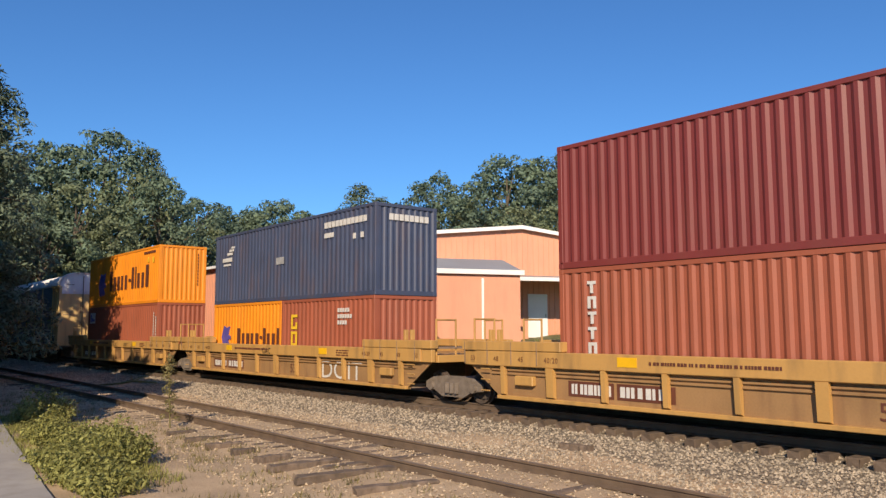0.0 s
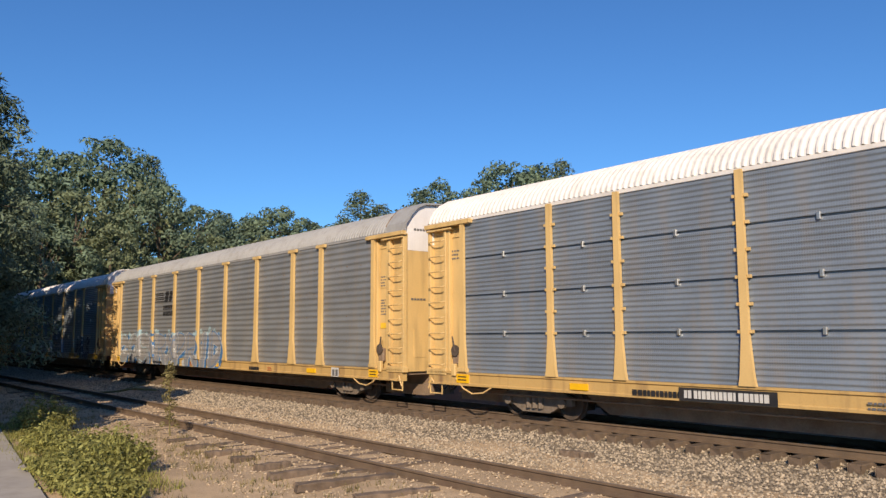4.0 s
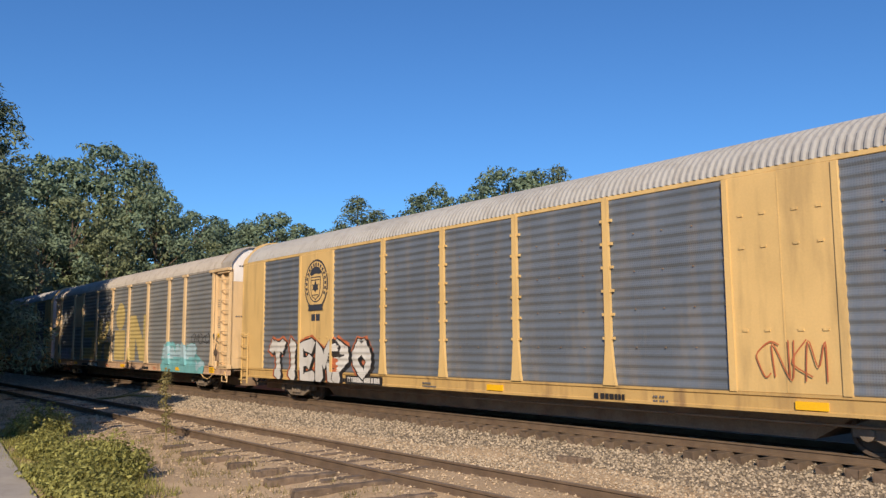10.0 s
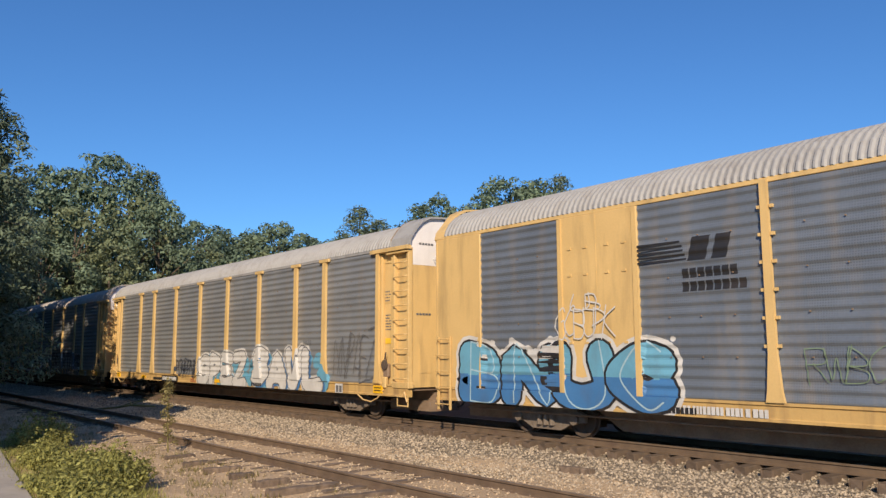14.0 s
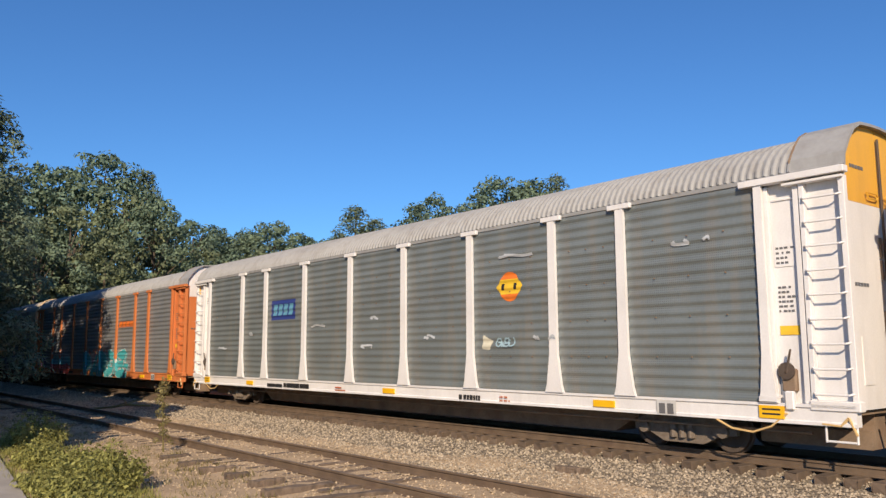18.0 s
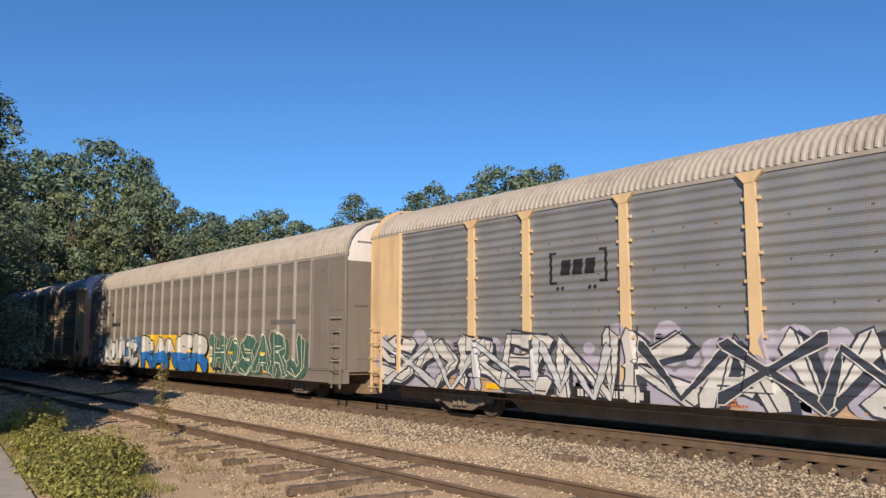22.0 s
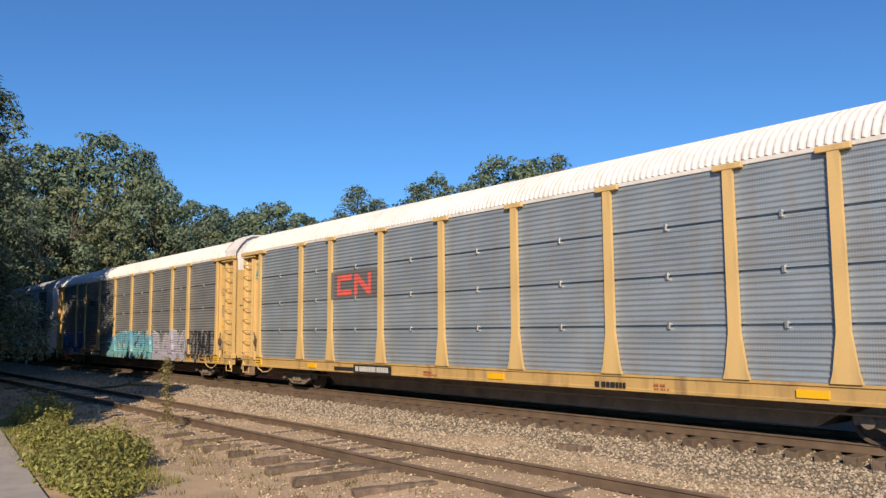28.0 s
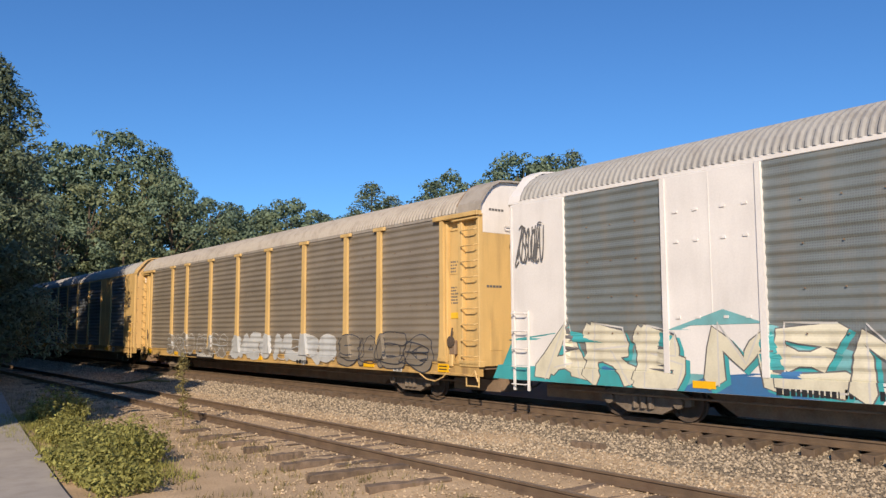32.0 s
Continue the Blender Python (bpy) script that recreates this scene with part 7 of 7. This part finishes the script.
field(4, [(5.22, 3.02), (6.22, 3.02), (6.16, 3.12), (6.22, 3.22), (5.22, 3.22), (5.28, 3.12)], "ink", 0.021, "emblem", "dark ribbon")
for j in range(2):
    field(4, rect(5.44 + j * 0.3, 5.69 + j * 0.3, 2.68, 2.90), "ink", 0.005, "marking")
strokes(4, 21.3, 22.5, 1.3, 1.9, "rust", 4, 0.025)
strokes(4, 25.9, 26.6, 1.2, 1.9, "red", 4, 0.03)
# 5
for shape in (rect(6.85, 9.3, 1.12, 1.75), rect(8.5, 9.3, 1.75, 2.5), rect(6.85, 9.3, 2.35, 2.75), rect(6.85, 7.6, 2.75, 3.3), rect(7.6, 8.75, 2.95, 3.3),
              rect(9.7, 10.5, 1.12, 3.35), [(10.5, 1.95), (10.95, 2.0), (11.45, 2.5), (11.75, 3.0), (11.75, 3.2), (11.1, 3.2), (11.05, 2.8), (10.5, 2.35)], [(10.95, 1.12), (12.0, 1.12), (12.0, 1.8), (11.6, 2.15), (10.95, 2.0)],
              rect(12.8, 14.5, 1.12, 2.68), disc(13.65, 3.42, 0.72, 24, 1.0),
              rect(15.25, 16.15, 1.12, 3.4), [(16.15, 2.3), (16.9, 1.12), (17.85, 1.12), (17.85, 1.5), (16.15, 3.4)], rect(17.3, 17.85, 1.5, 3.4)):
    field(5, shape, "faded", 0.006, "graffiti")
plain_plate(5, rect(4.78, 6.48, 3.0, 4.9), SIDE - 0.04, M_PALE, "blank_plate", "plain tan replacement sheet")
piece(5, "ASBUM", 1.9, 4.5, 1.08, 1.75, "lilac", "white", seed=52, wild=0.12, weight=0.3, line=0.025)
field(5, [(20.1, 0.66), (25.0, 0.64), (25.1, 1.05), (24.5, 1.35), (23.9, 1.62), (22.6, 1.9), (20.2, 1.92)], "turq", 0.002, "graffiti")
cloud(5, 20.2, 24.4, 0.75, 1.85, "turq", 40, 4, 0.22, 0.004)
piece(5, "MNOE", 20.1, 24.2, 0.68, 1.98, "turq", "teal", seed=53, wild=0.12, top="pale", line=0.012, weight=0.46)
piece(5, "OO", 23.6, 25.1, 0.64, 1.25, "turq", "teal", seed=54, top="pale", line=0.012, weight=0.46)
strokes(5, 23.6, 26.4, 1.95, 2.35, "black", 7, 0.03)
# 6
lined_mark(6, 6.75, 3.05, 1.05)
cloud(6, 1.2, 7.6, 1.7, 2.2, "white", 30, 6, 0.14)
piece(6, "BNUC", 1.2, 7.6, 0.62, 2.15, "azure", "black", "white", top="sky", seed=61, wild=0.08, weight=0.44, inner="pale", line=0.06)
strokes(6, 4.5, 6.2, 2.25, 2.9, "white", 6, 0.03)
strokes(6, 5.0, 5.8, 2.8, 3.2, "white", 2, 0.03)
piece(6, "KMUP", 12.8, 18.7, 1.06, 2.32, "steel", "black", "white", seed=62, wild=0.02, style="sharp", weight=0.4, line=0.035)
field(6, disc(19.5, 1.7, 0.95, 24, 0.8), "lime", 0.004, "graffiti")
strokes(6, 19.0, 20.2, 1.2, 2.1, "moss", 5, 0.025)
strokes(6, 10.2, 11.9, 1.4, 2.0, "moss", 5, 0.02)
for txt, x, z, c, s in (("NEON", 21.45, 2.2, "smoke", 0.24), ("ONE", 21.55, 1.98, "smoke", 0.22), ("RUBL", 21.4, 1.45, "white", 0.4)):
    bm = glyph_run(txt, s)
    for v in bm.verts:
        v.co = Vector((x + v.co.x, z + v.co.y, 0))
    part("graffiti", lay_on(bm, CARS[6], 0.012), spray(c), CARS[6]["car"])
strokes(6, 21.4, 22.6, 1.28, 1.38, "white", 2, 0.03)
for x, z, rx, rz, l in ((25.15, 1.5, 0.72, 0.72, 0.004), (24.5, 1.45, 0.75, 0.72, 0.010), (23.75, 1.4, 0.72, 0.66, 0.016)):
    bubble(6, x, z, rx, rz, "silver", "white", l)
strokes(6, 23.3, 25.4, 1.9, 2.3, "white", 4, 0.05)
strokes(6, 23.2, 25.6, 0.78, 0.95, "smoke", 5, 0.035)
strokes(6, 23.0, 23.8, 2.0, 2.5, "white", 2, 0.03)
strokes(6, 25.6, 27.0, 0.8, 1.2, "rust", 5, 0.03)
# 7
cloud(7, 12.5, 22.8, 0.75, 1.9, "sky", 70, 7, 0.26)
piece(7, "SPEZ", 12.4, 17.0, 0.64, 1.98, "white", "smoke", "white", seed=71, wild=0.06, weight=0.32)
piece(7, "SAVL", 17.5, 22.7, 0.64, 2.15, "white", "smoke", "white", seed=72, wild=0.08, weight=0.34, shade="azure")
strokes(7, 9.7, 12.1, 0.95, 1.7, "ink", 7, 0.05)
strokes(7, 23.4, 25.7, 1.2, 2.5, "smoke", 6, 0.03)
text_tag = glyph_run("2020", 0.26)
for v in text_tag.verts:
    v.co = Vector((21.3 + v.co.x, 2.2 + v.co.y, 0))
part("graffiti", lay_on(text_tag, CARS[7], 0.012), spray("smoke"), CARS[7]["car"])
# 8
for j, (w, h) in enumerate(((0.24, 0.42), (0.22, 0.3), (0.15, 0.3), (0.15, 0.3), (0.24, 0.3), (0.34, 0.3), (0.24, 0.3), (0.26, 0.3))):
    x = 6.75 + j * 0.3
    field(8, rect(x, x + w * 0.34, 3.25, 3.25 + h), "smoke", 0.006, "marking")
    field(8, rect(x + w * 0.34, x + w, 3.25 + h * 0.6, 3.25 + h * 0.82), "smoke", 0.006, "marking")
cloud(8, 9.6, 22.5, 0.75, 1.0, "smoke", 20, 2, 0.1)
hollow(8, "FERE", 9.6, 13.7, 0.64, 1.95, "white", "char", seed=81, thick=0.03, weight=0.34)
hollow(8, "AMES", 13.7, 17.0, 0.64, 2.05, "white", "char", seed=82, thick=0.03, weight=0.34)
hollow(8, "ARTEKS", 17.3, 22.5, 0.62, 2.05, "white", "char", seed=83, thick=0.03, weight=0.34)
hollow(8, "GUS", 2.0, 4.9, 0.95, 1.85, "smoke", "", seed=86, thick=0.014, weight=0.4)
strokes(8, 2.0, 4.5, 1.1, 2.2, "rust", 5, 0.025)
strokes(8, 0.6, 1.4, 1.6, 2.0, "black", 4, 0.03)
piece(8, "RASEN", 5.0, 6.3, 1.1, 1.72, "red", "lilac", seed=84, wild=0.25, line=0.018, weight=0.24, style="sharp")
# 9
field(9, rect(7.0, 8.75, 3.1, 3.8), "navy", 0.004, "marking", "faded blue panel with pale letters")
for j in range(4):
    field(9, rect(7.15 + j * 0.38, 7.42 + j * 0.38, 3.25, 3.65, 0.06), "sky", 0.008, "marking")
field(9, disc(19.35, 3.5, 0.36, 20), "orange", 0.004, "emblem", "round orange emblem with a yellow band")
field(9, [(18.9, 3.5), (19.05, 3.68), (19.65, 3.68), (19.8, 3.5), (19.65, 3.32), (19.05, 3.32)], "yellow", 0.008, "emblem")
for x in (19.08, 19.5):
    field(9, rect(x, x + 0.1, 3.42, 3.58), "black", 0.012, "emblem")
field(9, [(18.35, 2.0), (18.62, 1.98), (18.75, 2.2), (18.4, 2.35)], "cream", 0.006, "sticker")
strokes(9, 18.9, 19.5, 2.05, 2.25, "pale", 4, 0.04)
for x, z, w in ((2.5, 2.1, 0.8), (5.2, 2.6, 0.4), (9.9, 2.75, 0.9), (12.9, 2.05, 1.1), (13.4, 2.9, 0.6), (16.0, 2.3, 0.5), (19.0, 4.2, 1.2), (20.0, 2.2, 0.9), (24.0, 4.0, 0.9)):
    scuffs(9, x, x + w, z, z + 0.1, "silver", 2, 0.05, int(x * 10), "scuff")
# 10
strokes(10, 1.7, 3.3, 1.1, 1.75, "purple", 7, 0.04)
piece(10, "ARNS", 4.6, 9.2, 0.72, 1.85, "red", "pale", seed=101, top="turq", weight=0.42, line=0.03)
strokes(10, 4.8, 8.6, 1.9, 2.3, "white", 5, 0.04)
cloud(10, 12.2, 19.6, 1.8, 2.2, "rust", 16, 4, 0.13)
piece(10, "PARDE", 12.2, 19.6, 0.62, 2.1, "teal", "white", seed=102, style="sharp", weight=0.36, wild=0.05, line=0.05, shade="turq", inner="turq", shift=(0.14, -0.12))
piece(10, "C", 18.9, 20.0, 0.62, 1.45, "teal", "white", seed=103, style="sharp", weight=0.36)
field(10, rect(18.1, 20.5, 3.3, 3.62, 0.12), "rust", 0.004, "marking", "slanted orange mark")
for j in range(4):
    field(10, rect(18.2 + j * 0.58, 18.62 + j * 0.58, 3.36, 3.58, 0.1), "orange", 0.008, "marking")
# 11
bracket_mark(11, 7.3, 3.2, 0.98)
for a, b, c in ((0.6, 9.2, "lilac"), (9.4, 17.6, "lilac"), (17.8, 26.4, "silver")):
    cloud(11, a, b, 0.75, 2.0, c, 90, int(a), 0.28)
piece(11, "SOREN", 0.7, 9.2, 0.62, 2.05, "white", "ink", seed=111, wild=0.22, style="sharp", weight=0.26, shade="ink", inner="ink")
piece(11, "KAVSE", 9.4, 17.6, 0.62, 2.1, "white", "ink", seed=112, wild=0.22, style="sharp", weight=0.28, shade="ink", inner="ink", shift=(0.16, -0.06))
piece(11, "XVNW", 1.0, 9.0, 0.7, 1.95, "silver", "ink", seed=116, wild=0.3, style="sharp", weight=0.16, line=0.03, lift=0.022)
piece(11, "VXNZ", 10.0, 17.0, 0.7, 2.0, "ink", "white", seed=117, wild=0.3, style="sharp", weight=0.16, line=0.03, lift=0.022)
piece(11, "HESTK", 17.8, 25.2, 0.62, 2.15, "moss", "ink", seed=113, wild=0.22, style="sharp", weight=0.28, shade="ink", top="silver", shift=(0.16, -0.06))
piece(11, "MZ", 20.6, 22.6, 0.7, 2.2, "pale", "smoke", seed=114, wild=0.2, style="sharp", weight=0.3)
piece(11, "V", 24.4, 26.0, 1.2, 2.2, "pale", "silver", seed=115, wild=0.15, style="sharp", weight=0.4)
piece(11, "NXVZW", 18.2, 25.2, 0.72, 1.9, "ink", "silver", seed=118, wild=0.3, style="sharp", weight=0.18, line=0.03, lift=0.022)
# 12
cloud(12, 1.4, 8.6, 1.6, 2.1, "pale", 26, 2, 0.12)
cloud(12, 6.6, 8.9, 1.3, 1.95, "azure", 36, 3, 0.24, 0.003)
piece(12, "KNOWUZ", 1.3, 8.4, 0.62, 2.0, "silver", "ink", seed=121, wild=0.18, style="sharp", weight=0.33, shade="ink", inner="white", shift=(0.1, -0.08))
field(12, [(8.6, 0.64), (17.6, 0.64), (18.2, 0.7), (16.9, 1.5), (16.2, 2.15), (9.6, 2.2), (9.0, 1.7)], "yellow", 0.0015, "graffiti")
piece(12, "RANER", 9.0, 16.9, 0.62, 2.15, "blue", "black", top="white", seed=122, weight=0.36, line=0.06, shade="black", wild=0.04)
for x, z in ((9.9, 1.8), (12.0, 1.95), (13.6, 1.0), (14.4, 1.9), (15.9, 1.75), (10.6, 0.95), (15.2, 0.9)):
    field(12, disc(x, z, 0.07, 10), "navy", 0.019, "graffiti")
piece(12, "HOSARJ", 17.3, 25.0, 0.62, 2.25, "jade", "cream", seed=123, wild=0.1, style="sharp", weight=0.36, shade="jade", inner="cream", line=0.04, shift=(0.2, -0.1))
for j in range(9):
    field(12, rect(22.3 + j * 0.21, 22.45 + j * 0.21, 2.5, 2.66), "smoke", 0.006, "marking")
for x in (3.9, 18.8, 21.5, 10.9, 12.9, 14.6):
    field(12, rect(x, x + 0.45, 1.42, 1.5), "yellow", 0.022, "reflector")
for j in range(3):
    field(12, rect(3.9 + j * 0.22, 4.06 + j * 0.22, 3.2, 3.38), "black", 0.006, "marking")
for j in range(6):
    field(12, rect(4.0 + j * 0.24, 4.17 + j * 0.24, 2.66, 2.84), "black", 0.006, "marking")
# 13
plate = plain_plate(13, rect(4.77, 6.48, 3.25, 4.9), SIDE - 0.04, M_PALE, "blank_plate", "plain tan sheet behind the shield")


def shield(g):
    out = [(0, -0.62), (0.3, -0.5), (0.5, -0.22), (0.56, 0.12), (0.52, 0.62), (0.28, 0.57), (0, 0.68), (-0.28, 0.57), (-0.52, 0.62), (-0.56, 0.12), (-0.5, -0.22), (-0.3, -0.5)]
    return [(5.62 + a * g, 4.12 + b * g) for a, b in out]


plain_plate(13, shield(1.08), SIDE - 0.046, spray("navy"), "shield_rim", "shield with a blue head and red stripes", plate)
plain_plate(13, [p for p in shield(1.0) if p[1] < 4.3], SIDE - 0.052, spray("white"), "shield_field", "", plate)
for j in range(7):
    x = 5.2 + j * 0.14
    low = 4.12 - (0.24, 0.44, 0.54, 0.58, 0.54, 0.44, 0.24)[j]
    plain_plate(13, rect(x - 0.035, x + 0.035, low, 4.2), SIDE - 0.058, spray("red"), "shield_stripe", "", plate)
for j in range(2):
    for n in range(5 + j * 2):
        w = 0.11
        x = 5.62 - (5 + j * 2) * w / 2 + n * w
        plain_plate(13, rect(x + 0.015, x + w - 0.015, 4.48 - j * 0.18, 4.6 - j * 0.18), SIDE - 0.058, spray("white"), "shield_bar", "", plate)
cloud(13, 8.6, 13.0, 1.5, 2.0, "red", 50, 3, 0.1)
piece(13, "CAPE", 8.7, 12.7, 0.62, 1.98, "sky", "navy", seed=131, wild=0.06, top="sky", weight=0.38, line=0.05, inner="pale", shade="navy")
field(13, [(12.6, 0.64), (14.7, 0.64), (14.0, 1.1), (13.0, 1.6)], "red", 0.004, "graffiti")
for x, z in ((13.3, 1.5), (13.6, 1.2), (14.1, 0.9), (14.3, 1.1), (13.5, 0.85)):
    field(13, disc(x, z, 0.1, 12), "moss", 0.009, "graffiti")
strokes(13, 1.7, 4.3, 1.3, 2.0, "black", 7, 0.035)
strokes(13, 4.6, 6.2, 1.2, 1.7, "black", 6, 0.03)
strokes(13, 4.9, 7.8, 1.75, 2.0, "white", 9, 0.03)
strokes(13, 7.4, 8.2, 1.2, 1.4, "white", 5, 0.03)
strokes(13, 21.0, 24.6, 1.2, 1.9, "grey", 7, 0.03)
# 15
field(15, rect(6.72, 9.33, 2.98, 3.85), "smoke", 0.003, "marking", "dark patch with a red looping mark")
for pts in (rect(6.95, 7.8, 3.56, 3.74), rect(6.95, 7.14, 3.26, 3.56), rect(6.95, 7.8, 3.08, 3.26), rect(7.95, 8.13, 3.08, 3.74), [(8.13, 3.5), (8.13, 3.74), (8.7, 3.32), (8.7, 3.08)], rect(8.7, 8.88, 3.08, 3.74)):
    field(15, pts, "coral", 0.008, "marking")
strokes(15, 0.95, 1.4, 4.0, 4.5, "turq", 2, 0.08)
# 16
bracket_mark(16, 7.1, 3.4, 0.85)
piece(16, "KMUP", 1.7, 6.7, 0.72, 2.02, "navy", "white", "purple", top="blue", seed=161, weight=0.36, line=0.05, wild=0.03)
strokes(16, 0.9, 1.4, 1.2, 2.2, "red", 4, 0.03)
strokes(16, 6.7, 9.0, 1.2, 2.0, "rust", 6, 0.025)
for j, txt in enumerate(("DATT", "VASHT", "CROOK")):
    bm = glyph_run(txt, 0.22)
    for v in bm.verts:
        v.co = Vector((9.75 + v.co.x, 1.75 - 0.26 * j + v.co.y, 0))
    part("graffiti", lay_on(bm, CARS[16], 0.012), spray("smoke"), CARS[16]["car"])
cloud(16, 11.0, 18.2, 0.7, 1.9, "pale", 60, 4, 0.26)
piece(16, "CATSKOM", 10.9, 18.3, 0.62, 2.05, "turq", "teal", seed=162, wild=0.12, top="sky", style="sharp", weight=0.44, line=0.03, shade="smoke", inner="pale")
piece(16, "BASO", 18.3, 22.8, 0.64, 1.98, "lilac", "smoke", "silver", seed=163, weight=0.33, inner="white", line=0.035)
strokes(16, 22.9, 25.6, 0.85, 2.0, "black", 7, 0.06, 3)
strokes(16, 23.0, 25.5, 0.95, 1.9, "smoke", 5, 0.05, 9)
# 17
for a, b in ((2.0, 0.35), (5.9, 0.8), (12.3, 0.8), (16.5, 0.2), (21.5, 0.2)):
    field(17, [(a - 2.6, 0.64), (a + 2.6, 0.64), (a + 2.4, 1.5), (a, 1.55 + b * 0.9), (a - 2.0, 1.65)], "turq" if a > 3 else "teal", 0.0015, "graffiti")
    field(17, [(a - 1.2, 0.64), (a + 2.2, 0.64), (a + 1.6, 1.2), (a - 0.4, 1.0)], "azure", 0.0026, "graffiti")
piece(17, "ARB", 1.1, 5.3, 0.66, 2.0, "cream", "smoke", seed=171, wild=0.16, style="sharp", weight=0.34, shade="teal", line=0.028, inner="white")
piece(17, "MENLE", 5.5, 12.5, 0.66, 2.0, "cream", "smoke", seed=172, wild=0.16, style="sharp", weight=0.3, shade="teal", line=0.028, inner="white")
piece(17, "VNCEL", 12.7, 19.0, 0.64, 2.2, "amber", "smoke", seed=173, wild=0.2, style="sharp", weight=0.3, top="cream", shade="smoke", inner="cream", line=0.04)
piece(17, "SUAMEK", 19.2, 25.8, 0.64, 2.25, "amber", "smoke", seed=174, wild=0.2, style="sharp", weight=0.32, top="cream", shade="smoke", inner="amber", line=0.04)
for x, z, r in ((13.2, 2.05, 0.5), (17.8, 2.0, 0.35), (18.6, 2.1, 0.4), (22.6, 2.25, 0.45), (24.9, 1.95, 0.4)):
    for c, g, l in (("smoke", 0.07, 0.004), ("cream", 0.0, 0.007)):
        field(17, [(x - r * 0.5 - g, z - 0.5), (x + r * 0.35 + g, z - 0.55), (x + r * 0.15 + g * 0.5, z - 0.1), (x - r * 0.35 - g, z + r * 0.75 + g)], c, l + 0.018, "graffiti")
cloud(17, 25.4, 26.4, 0.9, 1.5, "pale", 18, 3, 0.16, 0.006)
field(17, rect(18.25, 20.35, 3.75, 4.1, 0.15), "smoke", 0.004, "marking", "slanted orange mark")
for j in range(4):
    field(17, rect(18.3 + j * 0.51, 18.72 + j * 0.51, 3.8, 4.06, 0.12), "orange", 0.008, "marking")
strokes(17, 0.4, 1.3, 3.5, 4.35, "smoke", 9, 0.04)
bm = glyph_run("BI", 0.32)
for v in bm.verts:
    v.co = Vector((26.75 + v.co.x, 2.6 + v.co.y, 0))
part("lettering", lay_on(bm, CARS[17], 0.008), spray("smoke"), CARS[17]["car"])
# 18
for a, b, s in ((4.2, 7.6, 181), (8.0, 11.4, 182), (11.8, 15.4, 183), (15.7, 20.2, 184), (20.4, 25.4, 185)):
    hollow(18, "SAEG" if s % 2 else "MURS", a, b, 0.8, 1.75, "white" if s != 185 else "ink", "silver" if s in (183, 184) else "", seed=s, thick=0.03)
    strokes(18, a + 0.1, b - 0.1, 0.9, 1.6, "silver" if s != 185 else "ink", 4, 0.03)
for k in (20, 21):
    hollow(k, "SA", 4, 9, 0.8, 1.9, "white", seed=190 + k)



def motions():
    for thing, start, *height in TRAIN:
        walk(thing, [(t, pose(start + travelled(t), TRACK_Y, *(height or [0]))) for t in range(0, 33, 2)])


motions()
